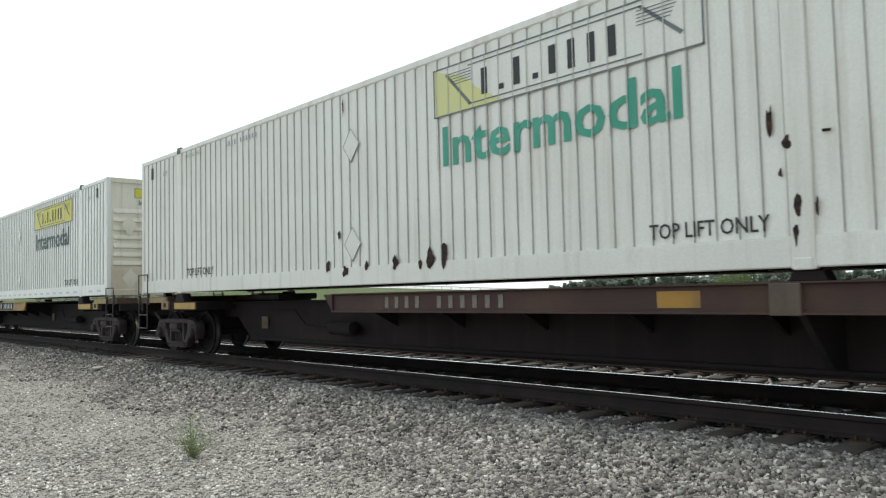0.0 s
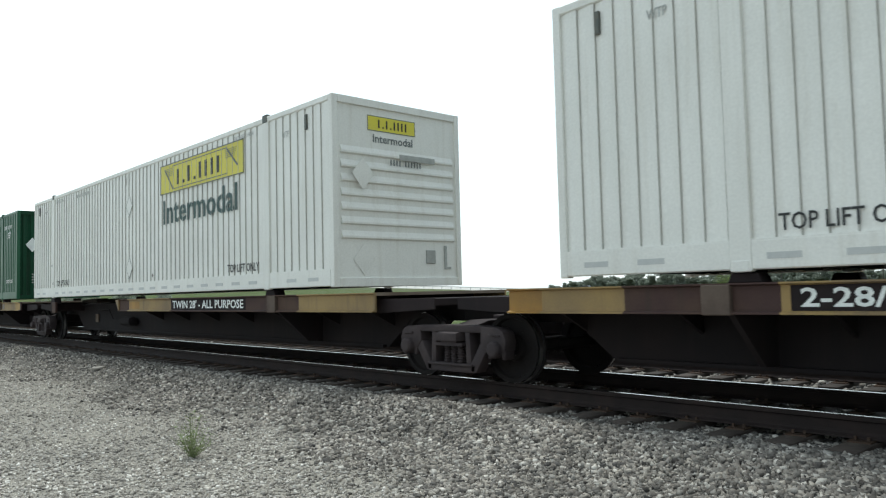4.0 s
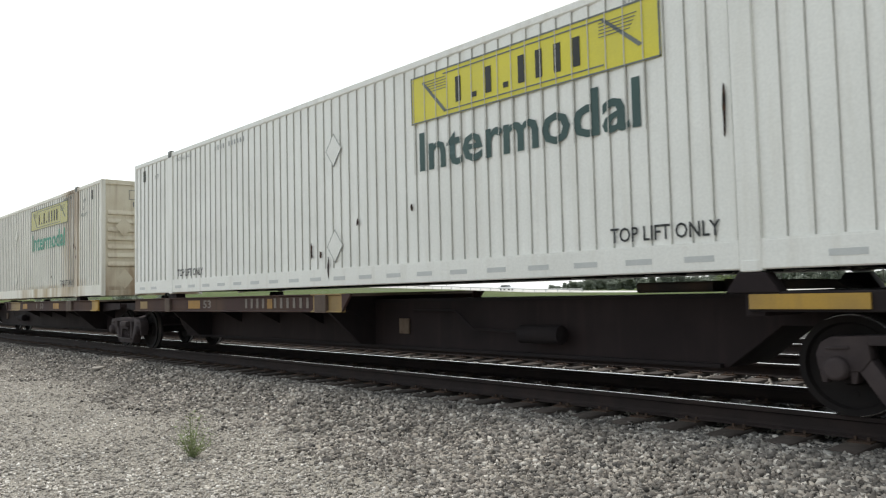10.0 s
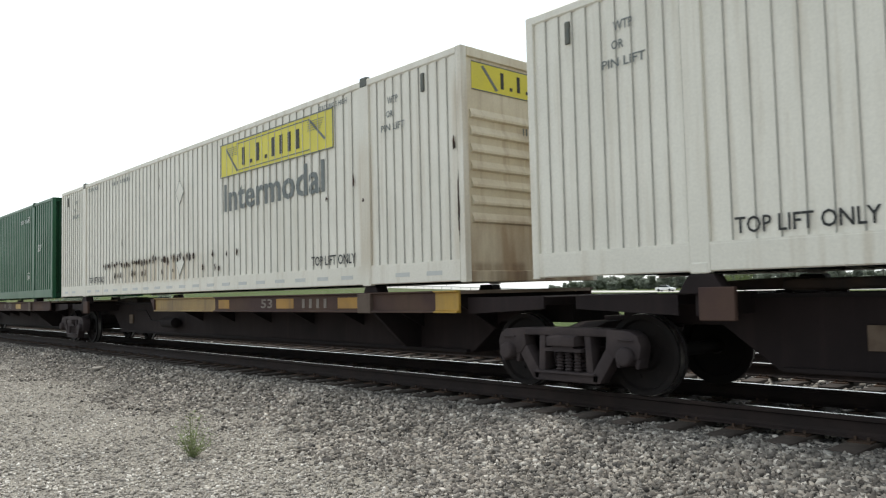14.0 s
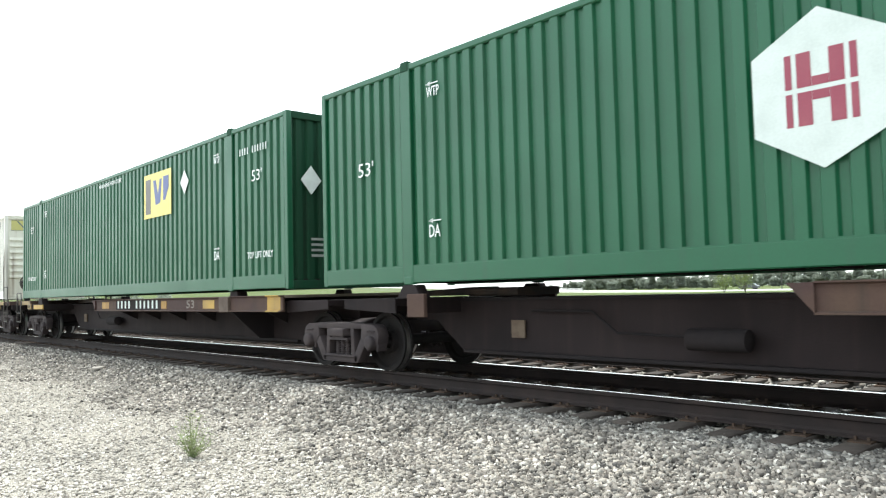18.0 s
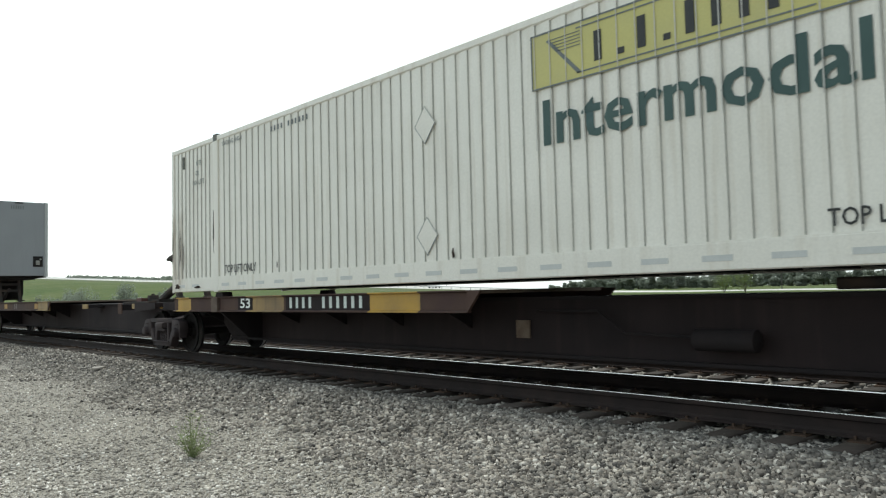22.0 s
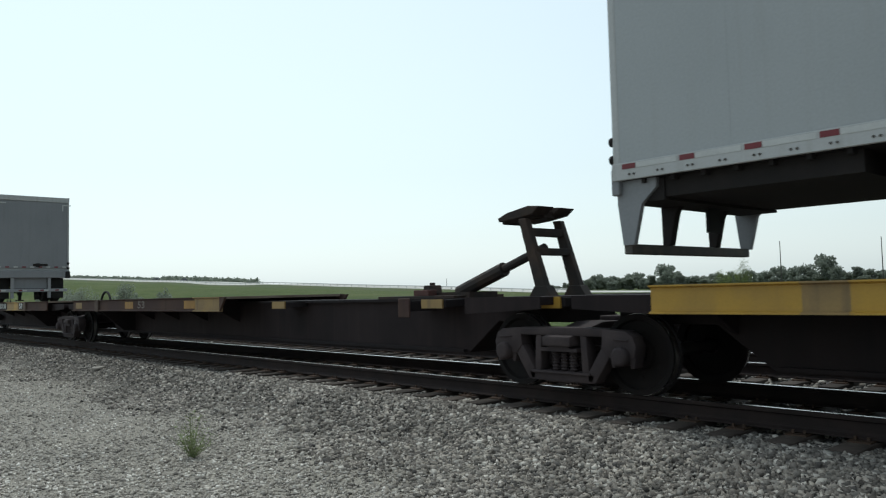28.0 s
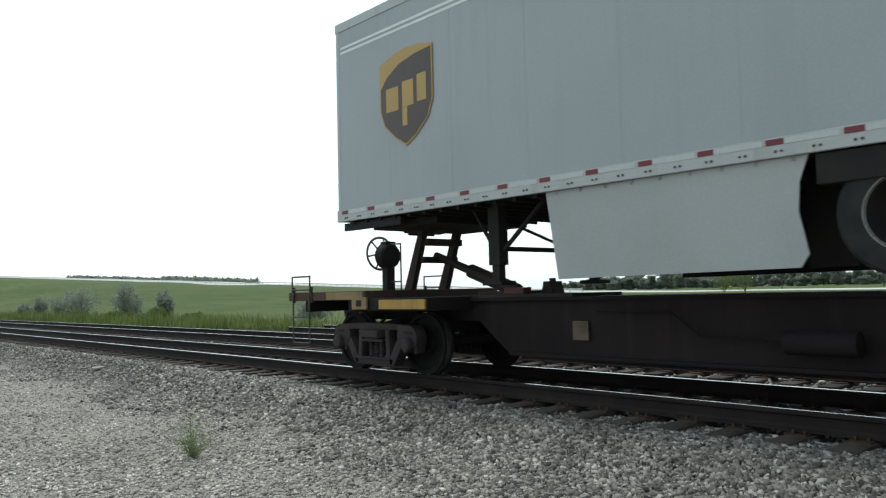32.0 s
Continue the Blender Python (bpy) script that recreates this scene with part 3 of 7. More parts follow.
scatter_stones("ballast_stones", "grey crushed ballast stones on the shoulder of the track", STONE,
               off_sleepers(strewn(88000, -48, 6.0, 3.6, 6.6, 1, lo=(4.2, 5.6)), 1.10), 0.014, 0.030, 0.85, 5)
scatter_stones("ballast_stones", "grey crushed ballast stones between the sleepers", STONE,
               off_sleepers(np.concatenate([strewn(26000, -45, 1, 6.3, 13.8, 3), strewn(7500, -24, 1, 13.4, 18.5, 4)])), 0.018, 0.036, 0.8, 6)
scatter_stones("gravel_stones", "small pale gravel stones on the verge", PEBBLE,
               np.concatenate([strewn(102000, -40, 6.5, -1.6, 6.0, 7, hi=(4.6, 5.9), rim=2.4), strewn(13000, -9, 9, -6, 6.0, 8, rim=2.0)]), 0.008, 0.021, 0.7, 9)


# ---- tracks ----
RAIL_PROFILE = [(-0.075, -0.178), (0.075, -0.178), (0.075, -0.166), (0.020, -0.150), (0.010, -0.130), (0.010, -0.050), (0.036, -0.036), (0.037, -0.008),
                (0.028, 0.0), (-0.028, 0.0), (-0.037, -0.008), (-0.036, -0.036), (-0.010, -0.050), (-0.010, -0.130), (-0.020, -0.150), (-0.075, -0.166)]


def build_track(centre, x0, x1, ties0, ties1):
    top = tagged(new("railway_track"), "rusty steel rails with polished heads on dark wooden sleepers", "track", kind="structure")
    top.location = (0, centre, 0)
    for side in (-1, 1):
        so = Solid().prism([(side * 0.7545 + u, v) for u, v in RAIL_PROFILE], x0, x1, "x")
        rail = part("rail", so, RAIL_SIDE, top, "rusty rail with a polished head")
        band = Solid().prism([(side * 0.7545 + u, v) for u, v in ((-0.027, 0.0005), (0.027, 0.0005), (0.022, 0.003), (-0.022, 0.003))], x0, x1, "x")
        part("running_surface", band, RAIL_TOP, rail, "bright polished running surface")
    tie = smooth(Solid().box(-0.115, 0.115, -1.3, 1.3, -0.37, -0.192).mesh("sleeper", 0.012))
    tie.materials.append(TIE)
    steel = Solid()
    for sy in (-0.7545, 0.7545):
        steel.box(-0.09, 0.09, sy - 0.18, sy + 0.18, -0.196, -0.179)
        for sx in (-0.05, 0.05):
            for d in (-0.095, 0.095):
                steel.box(sx - 0.011, sx + 0.011, sy + d - 0.012, sy + d + 0.012, -0.19, -0.15)
    steel = steel.mesh("tie_plates")
    steel.materials.append(PLATE)
    rng = random.Random(4)
    i = int(round((ties0 + 200) / 0.51))
    while i * 0.51 - 200 < ties1:
        ob = new("sleeper", tie)
        ob.parent = top
        ob.matrix_basis = pose(i * 0.51 - 199.745, rng.uniform(-0.03, 0.03), rng.uniform(-0.012, 0.004), 0, 0, rng.uniform(-0.8, 0.8))
        pl = new("tie_plate", steel)
        pl.parent = ob
        i += 1


build_track(TRACK_Y, -420, 160, -62, 5)
build_track(TRACK2_Y, -420, 160, -78, 5)
build_track(TRACK3_Y, -24, 160, -24, 5)


# ---- trucks ----
WHEEL_R = 0.42
AXLE = 0.80
SPIN = []


def wheelset_mesh():
    so = Solid()
    so.tube((0, -0.98, 0), (0, 0.98, 0), 0.075, n=14)
    for s in (-1, 1):
        w = [(0.70, 0.10), (0.70, 0.17), (0.735, 0.34), (0.690, 0.36), (0.684, 0.445), (0.712, 0.447), (0.722, 0.424), (0.818, 0.418), (0.818, 0.365), (0.775, 0.345), (0.745, 0.17), (0.80, 0.15), (0.80, 0.10)]
        so.lathe([(s * a, r) for a, r in w], "y", 40)
        for k in range(6):
            a = k * math.pi / 3
            so.tube((math.cos(a) * 0.25, s * 0.742, math.sin(a) * 0.25), (math.cos(a) * 0.25, s * 0.765, math.sin(a) * 0.25), 0.035, n=8)
    return smooth(so.mesh("wheelset"), 40)


def tread_mesh(s):
    so = Solid().lathe([(s * a, r) for a, r in ((0.724, 0.4262), (0.785, 0.4228), (0.785, 0.4180), (0.724, 0.4195))], "y", 40)
    return smooth(so.mesh("tread"), 40)


def sideframe_mesh():
    """A cast side frame: a flat top chord, deep ends over the wheels, a sunk bottom chord and slanting struts round two windows and a spring nest."""
    so = Solid()
    so.prism([(-0.62, 0.610), (0.62, 0.610), (0.62, 0.690), (0.30, 0.700), (-0.30, 0.700), (-0.62, 0.690)], -0.09, 0.09, "y")
    so.prism([(-0.42, 0.115), (0.42, 0.115), (0.45, 0.21), (-0.45, 0.21)], -0.085, 0.085, "y")
    so.box(-0.40, 0.40, -0.115, 0.09, 0.195, 0.225)
    for s in (-1, 1):
        so.prism([(s * 0.565, 0.688), (s * 0.84, 0.675), (s * 0.925, 0.625), (s * 0.965, 0.53), (s * 0.945, 0.40), (s * 0.62, 0.40), (s * 0.545, 0.50)], -0.095, 0.095, "y")
        so.prism([(s * 0.645, 0.41), (s * 0.715, 0.41), (s * 0.705, 0.30), (s * 0.665, 0.30)], -0.08, 0.08, "y")
        so.prism([(s * 0.875, 0.41), (s * 0.948, 0.41), (s * 0.93, 0.30), (s * 0.885, 0.30)], -0.08, 0.08, "y")
        so.prism([(s * 0.545, 0.50), (s * 0.655, 0.42), (s * 0.45, 0.12), (s * 0.36, 0.13), (s * 0.36, 0.22)], -0.085, 0.085, "y")
        so.prism([(s * 0.265, 0.63), (s * 0.345, 0.63), (s * 0.375, 0.18), (s * 0.285, 0.18)], -0.08, 0.08, "y")
        so.prism([(s * 0.70, 0.60), (s * 0.88, 0.59), (s * 0.88, 0.57), (s * 0.70, 0.58)], -0.115, -0.08, "y")
        so.lathe([(-0.175, 0.0), (-0.175, 0.075), (-0.15, 0.098), (0.08, 0.105), (0.08, 0.0)], "y", 18, (s * AXLE, 0, WHEEL_R))
    return smooth(so.mesh("side_frame", 0.014), 40)


def springs_mesh():
    so = Solid()
    for x in (-0.10, 0.02, 0.14):
        for y in (-0.03, 0.07):
            for k in range(6):
                so.lathe([(-0.012, 0.038), (0.0, 0.048), (0.012, 0.038), (0.0, 0.030)], "z", 12, (x, y, 0.245 + 0.034 * k))
            so.tube((x, y, 0.22), (x, y, 0.44), 0.032, n=8)
    so.prism([(-0.25, 0.44), (0.25, 0.44), (0.25, 0.475), (0.15, 0.475), (0.10, 0.55), (-0.10, 0.55), (-0.15, 0.475), (-0.25, 0.475)], -0.12, 0.07, "y")
    return so.mesh("spring_nest")


def bolster_mesh():
    so = Solid()
    so.prism([(-1.16, 0.50), (1.16, 0.50), (1.16, 0.60), (0.55, 0.74), (-0.55, 0.74), (-1.16, 0.60)], -0.19, 0.19, "x")
    so.lathe([(0.74, 0.0), (0.74, 0.20), (0.79, 0.20), (0.79, 0.0)], "z", 20)
    so.box(-0.72, 0.72, -0.05, 0.05, 0.36, 0.42)
    for s in (-1, 1):
        so.box(s * 0.38 - 0.05, s * 0.38 + 0.05, -0.80, 0.80, 0.38, 0.48)
        for y in (-0.755, 0.755):
            so.box(s * 0.40 - 0.03, s * 0.40 + 0.06, y - 0.05, y + 0.05, 0.25, 0.52)
    return smooth(so.mesh("bolster", 0.01))


TRUCK_PARTS = dict(wheelset=wheelset_mesh(), tread=(tread_mesh(-1), tread_mesh(1)), frame=sideframe_mesh(), springs=springs_mesh(), bolster=bolster_mesh())


def build_truck(s):
    top = thing("rail_truck", "dark cast-steel two-axle freight truck standing on the rails", "railway truck", "trucks of the train")
    on_train(top, s)
    part("bolster", TRUCK_PARTS["bolster"], TRUCK_STEEL, top)
    for y in (-1.0, 1.0):
        ob = part("side_frame", TRUCK_PARTS["frame"], TRUCK_STEEL, top)
        ob.matrix_basis = pose(0, y, 0, 0, 0, 0 if y < 0 else 180)
        part("spring_nest", TRUCK_PARTS["springs"], TRUCK_STEEL, ob, "coil springs")
    for x in (-AXLE, AXLE):
        ob = part("wheelset", TRUCK_PARTS["wheelset"], WHEEL_STEEL, top, "two steel wheels on an axle")
        ob.matrix_basis = pose(x, 0, WHEEL_R)
        for me in TRUCK_PARTS["tread"]:
            part("tread", me, TREAD, ob, "bright polished tread")
        SPIN.append((ob, x))


TRUCKS = dict(A1=1.6, A2=-15.69, B1=-19.97, BC=-37.39, CD=-55.80, D2=-73.03, E1=-77.05, EF=-93.75, FG=-110.72, GH=-127.90, HI=-145.10,
              I2=-161.45, J1=-165.38, JK=-182.02, KL=-199.26, LM=-216.63, MN=-234.10, N2=-250.53)
for place in TRUCKS.values():
    build_truck(place)


# ---- spine cars ----
EMPTY = "empty dark spine car with brown deck and raised hitch"
WORN_BRACKET = shader("worn_bracket", (0.12, 0.09, 0.072), 0.8, 0, (0.075, 0.053, 0.045), 4, 0.8, 50, 0.1)
STENCIL = shader("stencil_panel", (0.16, 0.12, 0.09), 0.8, 0, (0.09, 0.06, 0.045), 6, 0.8, 60, 0.1)


def hitch(parent, x, way):
    """A raised trailer hitch: a top plate on two legs with a long strut. way: +1 where the strut runs towards the rear."""
    so = Solid()
    f = x + way * 0.32
    for y in (-0.34, 0.34):
        so.prism([(x - 0.03, 2.02), (x + 0.09, 2.02), (f + 0.09, 1.10), (f - 0.09, 1.10)], y - 0.05, y + 0.05, "y")
        so.prism([(f - 0.20, 1.0), (f + 0.20, 1.0), (f + 0.09, 1.16), (f - 0.09, 1.16)], y - 0.08, y + 0.08, "y")
    so.box(x + 0.0, x + 0.14, -0.34, 0.34, 1.80, 1.90)
    so.box(x + way * 0.10, x + way * 0.10 + 0.14, -0.34, 0.34, 1.55, 1.64)
    top = part("hitch", so, HITCH_STEEL, parent, "raised dark steel trailer hitch", 0.01)
    so = Solid()
    p, q = Vector((x + way * 0.08, 0, 1.66)), Vector((x - way * 1.55, 0, 1.10))
    m = p.lerp(q, 0.45)
    so.tube(p, m, 0.06)
    so.tube(m, q, 0.10)
    so.box(x - way * 1.45 - 0.38, x - way * 1.45 + 0.38, -0.28, 0.28, 1.03, 1.11)
    part("strut", so, HITCH_STEEL, top)
    so = Solid()
    for a, b in ((-0.36, -0.06), (0.06, 0.36)):
        so.prism([(x - 0.42, 2.06), (x - 0.26, 2.12), (x + 0.10, 2.18), (x + 0.30, 2.16), (x + 0.18, 2.07), (x - 0.1, 2.03), (x - 0.40, 2.01)], a, b, "y")
    so.box(x - 0.12, x + 0.16, -0.10, 0.10, 2.03, 2.13)
    so.box(x - 0.44, x - 0.38, -0.25, 0.25, 1.985, 2.03)
    part("head", so, HITCH_STEEL, top, "split jaw plate", 0.012)
    so = Solid().prism([(x - way * 2.15 - 0.1, 1.06), (x - way * 2.15 + 0.1, 1.06), (x - way * 2.15 + 0.06, 1.22), (x - way * 2.15 - 0.06, 1.22)], -0.12, 0.12, "y")
    so.lathe([(1.2, 0.0), (1.2, 0.045), (1.26, 0.045), (1.26, 0.0)], "z", 10, (x - way * 2.15, 0, 0))
    part("stop_block", so, HITCH_STEEL, parent, "", 0.01)
    a, b = sorted((x - way * 2.85, x - way * 1.15))
    part("hitch_bed", Solid().box(a, b, -0.50, 0.50, 1.022, 1.065), HITCH_STEEL, parent, "low mounting plate", 0.005)
    a, b = sorted((x - way * 2.05, x - way * 1.72))
    part("release_box", Solid().box(a, b, -0.46, -0.30, 1.065, 1.15), BRAKE_RED, parent, "dull red release box", 0.008)


def folded_hitch(parent, x, way):
    so = Solid().box(x - 0.5, x + 0.4, -0.42, 0.42, 1.05, 1.16, 0.02)
    so.prism([(x + 0.4, 1.06), (x + 1.6, 1.06), (x + 1.5, 1.14), (x + 0.4, 1.18)] if way < 0 else [(x - 0.5, 1.06), (x - 0.5, 1.18), (x - 1.6, 1.14), (x - 1.7, 1.06)], -0.2, 0.2, "y")
    part("hitch", so, HITCH_STEEL, parent, "trailer hitch folded flat", 0.01)


def grab_frame(parent, x0, x1, y, foot=0.5, top=1.72):
    """A ladder stirrup below the deck with a tall loop of bent bar above it."""
    so = Solid()
    so.run([(x0, y, 1.15), (x0, y, top), (x1, y, top), (x1, y, 1.15)], 0.013)
    so.run([(x0, y, 1.2), (x1, y, 1.2)], 0.012)
    so.box(x0 - 0.025, x0 + 0.025, y + 0.01, y + 0.04, 1.0, 1.24)
    so.box(x1 - 0.025, x1 + 0.025, y + 0.01, y + 0.04, 1.0, 1.24)
    part("grab_rail", so, GRIP, parent, "bent steel grab rail")
    so = Solid()
    so.run([(x0 + 0.02, y, 1.12), (x0 + 0.02, y, foot), (x1 - 0.02, y, foot), (x1 - 0.02, y, 1.12)], 0.013)
    so.run([(x0 + 0.02, y, 0.78), (x1 - 0.02, y, 0.78)], 0.013)
    part("step", so, GRIP, parent, "hanging steel stirrup step")


def brake_stand(parent, x, y, material, way):
    so = Solid().box(x - 0.07, x + 0.07, y - 0.08, y + 0.08, 1.0, 1.58)
    so.lathe([(way * a, r) for a, r in ((-0.10, 0.0), (-0.10, 0.17), (-0.06, 0.205), (0.08, 0.215), (0.12, 0.17), (0.12, 0.0))], "x", 20, (x, y, 1.72))
    so.box(x - 0.08, x + 0.08, y - 0.10, y + 0.10, 1.86, 1.95)
    stand = part("brake_stand", so, material, parent, "brake gear housing on a post", 0.012)
    so = Solid().lathe([(way * a, r) for a, r in ((0.20, 0.262), (0.217, 0.283), (0.234, 0.262), (0.217, 0.241))], "x", 28, (x, y, 1.77))
    part("brake_wheel", so, GRIP, stand, "round brake wheel rim")
    for k in range(6):
        a = k * math.pi / 3 + 0.2
        part("wheel_spoke", Solid().tube((x + way * 0.18, y, 1.77), (x + way * 0.215, y + math.cos(a) * 0.26, 1.77 + math.sin(a) * 0.26), 0.014, n=6), GRIP, stand)
    part("wheel_hub", Solid().tube((x + way * 0.05, y, 1.77), (x + way * 0.22, y, 1.77), 0.04), GRIP, stand)
    g = x - way * 0.32
    part("pipe_guard", Solid().run([(g, y, 1.1), (g, y, 1.9), (x - way * 0.08, y, 1.9)], 0.013), GRIP, parent)
    part("guard_rung", Solid().run([(g, y, 1.3), (x - way * 0.06, y, 1.3)], 0.012), GRIP, parent)


def outer_end(parent, x, way, brake=None, house=BRAKE_RED, reach=0.0):
    """The coupled end of a car beyond its truck at x; way: +1 where it points forwards."""
    def X(d):
        return x + way * d
    so = Solid().box(min(X(-0.15), X(1.50 + reach)), max(X(-0.15), X(1.50 + reach)), -1.33, 1.33, 1.03, 1.16)
    part("end_platform", so, BROWN_SILL, parent, "worn brown end platform", 0.008)
    part("platform_edge", Solid().box(min(X(-0.1), X(0.8)), max(X(-0.1), X(0.8)), -1.338, -1.331, 1.04, 1.15), TTX_YELLOW, parent, "faded yellow edge")
    part("end_beam", Solid().box(min(X(1.38), X(1.5)), max(X(1.38), X(1.5)), -1.25, 1.25, 0.86, 1.03), SPINE_STEEL, parent, "", 0.008)
    so = Solid().box(min(X(-0.2), X(1.55)), max(X(-0.2), X(1.55)), -0.4, 0.4, 0.72, 1.02)
    part("end_sill", so, SPINE_STEEL, parent, "", 0.01)
    so = Solid().box(min(X(1.4), X(1.9)), max(X(1.4), X(1.9)), -0.11, 0.11, 0.72, 0.92)
    so.prism([(X(1.80), 0.68), (X(2.02), 0.74), (X(2.06), 0.92), (X(1.80), 1.0)], -0.17, 0.17, "y")
    part("coupler", so, SPINE_STEEL, parent, "knuckle coupler", 0.02)
    for y in (-0.45, 0.42):
        pts = [(X(1.5), y, 0.80), (X(1.75), y * 0.8, 0.55), (X(1.98), y * 0.5, 0.42), (X(2.05), y * 0.2, 0.5)]
        part("air_hose", Solid().run(pts, 0.028), RUBBER, parent, "hanging black air hose")
    for y in (-1.36, 1.36):
        grab_frame(parent, min(X(0.84 + reach), X(1.34 + reach)), max(X(0.84 + reach), X(1.34 + reach)), y, 0.5 - 0.3 * reach, 1.64 if brake is not None and not reach else 1.40)
    if brake is not None:
        brake_stand(parent, X(1.25 - 0.7 * reach), brake, house, way)


def spine_car(name_label, front, rear, plate_end, paint, writing=(), raised=None, outer=(), deck=(1.25, 10.2), sill_colours=(), load=None, patches=(), brackets=(), plates=()):
    """One platform of an articulated spine car: a deep box spine between two trucks, a wide wheel deck towards one end, container pedestals and a hitch.
    front, rear: the trucks' places; plate_end: +1 where the wheel deck lies forwards."""
    top = thing("spine_car", name_label, "rail car", "platforms of the spine cars")
    on_train(top, rear)
    n = front - rear
    e0, e1 = (0.35, n - 0.35)
    prof = [(e0, 1.02), (e0, 0.72), (1.50, 0.72), (2.05, 0.30), (n - 2.05, 0.30), (n - 1.50, 0.72), (e1, 0.72), (e1, 1.02)]
    part("spine", Solid().prism(prof, -0.46, 0.46, "y"), SPINE_STEEL if paint is not SPINE_BROWN else SPINE_BROWN, top, "deep dark riveted box spine", 0.01)
    for z in (0.985, 0.30):
        a, b = (e0, e1) if z > 0.5 else (2.1, n - 2.1)
        part("flange", Solid().box(a, b, -0.53, 0.53, z, z + 0.04), SPINE_STEEL, top)
    # wheel deck
    d0, d1 = (n - deck[1], n - deck[0]) if plate_end > 0 else deck
    part("wheel_deck", Solid().box(d0, d1, -1.28, 1.28, 1.085, 1.13), DECK_TOP, top, "worn steel wheel deck")
    k = d0 + 0.4
    while k < d1:
        rib = Solid().prism([(-1.2, 1.08), (-1.2, 1.0), (-0.45, 0.62), (0.45, 0.62), (1.2, 1.0), (1.2, 1.08)], k - 0.02, k + 0.02, "x")
        part("cross_bearer", rib, SPINE_STEEL, top)
        k += 1.45
    for y in (-1, 1):
        segs = [(0.0, 1.0, paint if paint is not SPINE_BROWN else BROWN_SILL)] if y > 0 or not sill_colours else sill_colours
        for a, b, m in segs:
            x0, x1 = d0 + (d1 - d0) * a, d0 + (d1 - d0) * b
            so = Solid().prism([(y * 1.30, 0.86), (y * 1.36, 0.86), (y * 1.36, 0.875), (y * 1.315, 0.89), (y * 1.315, 1.10), (y * 1.36, 1.115), (y * 1.36, 1.13), (y * 1.28, 1.13), (y * 1.28, 0.86)], x0, x1, "x")
            part("side_sill", so, m, top)
        # slanting gusset where the deck begins
        g = d0 if plate_end > 0 else d1
        w = -1 if plate_end > 0 else 1
        part("gusset", Solid().prism([(g, 1.12), (g, 0.87), (g + w * 0.22, 1.12)], y * 1.33 - 0.02, y * 1.33 + 0.02, "y"), TTX_YELLOW if paint is TTX_YELLOW else BROWN_SILL, top)
    # painted patches on the web of the sill, worn brackets over it with a gusset below
    for a, b, m in patches:
        part("sill_patch", Solid().box(d0 + a, d0 + b, -1.3188, -1.3152, 0.915, 1.07), m, top, "painted patch on the side sill")
    for a, b in brackets:
        part("post_bracket", Solid().box(d0 + a, d0 + b, -1.372, -1.30, 0.85, 1.118), WORN_BRACKET, top, "pale worn bracket on the side sill", 0.01)
        part("post_gusset", Solid().prism([(-1.30, 0.86), (-0.46, 0.86), (-0.46, 0.34), (-0.74, 0.36)], d0 + b - 0.06, d0 + b, "x"), SPINE_STEEL, top, "dark slanting gusset")
    for a in plates:
        part("marker_panel", Solid().box(d0 + a, d0 + a + 0.42, -0.90, -0.875, 0.90, 1.02), TTX_YELLOW, top, "faded yellow marker panel")
        part("marker_bracket", Solid().box(d0 + a - 0.04, d0 + a + 0.46, -0.875, -0.44, 0.92, 1.01), SPINE_STEEL, top)
    # bracket, yellow marker and tie-down box beside the truck of a coupled end
    for x, way, *_ in outer:
        t = x if x == 0 else n
        a, b = sorted((t + way * 0.3, t - way * 1.42))
        part("marker_bracket", Solid().box(a, b, -1.29, 1.29, 0.88, 1.05), SPINE_STEEL, top, "", 0.01)
        a, b = sorted((t - way * 0.45, t - way * 1.40))
        for y in (-1.318, 1.29):
            part("marker_panel", Solid().box(a, b, y, y + 0.028, 0.905, 1.03), BRIGHT_YELLOW, top, "bright yellow marker panel")
        k = t - way * 0.02
        part("tie_down_box", Solid().prism([(k - 0.17, 0.90), (k + 0.17, 0.90), (k + 0.17, 1.07), (k - 0.17, 1.07)], -1.34, -1.30, "y"), TTX_YELLOW, top, "small faded yellow box", 0.008)
        # dark plate on the box face paints the shade of a hole
        part("hole_patch", Solid().box(k - 0.06, k + 0.06, -1.343, -1.338, 0.94, 1.03), UNDERSIDE, top)
    ends = [x for x, *_ in outer]
    for end, a, b in ((0, 0.22, 1.42), (1, n - 1.42, n - 0.22)):
        if end not in ends:
            part("end_arm", Solid().box(a, b, -1.12, 1.12, 0.94, 1.035), SPINE_BROWN, top, "wide end arm over the truck", 0.01)
            for y in (-1.14, 1.115):
                part("arm_plate", Solid().prism([(a, 0.90), (b, 0.84), (b, 1.04), (a, 1.04)] if end == 0 else [(a, 0.84), (b, 0.90), (b, 1.04), (a, 1.04)], y, y + 0.025, "y"), SPINE_BROWN, top)
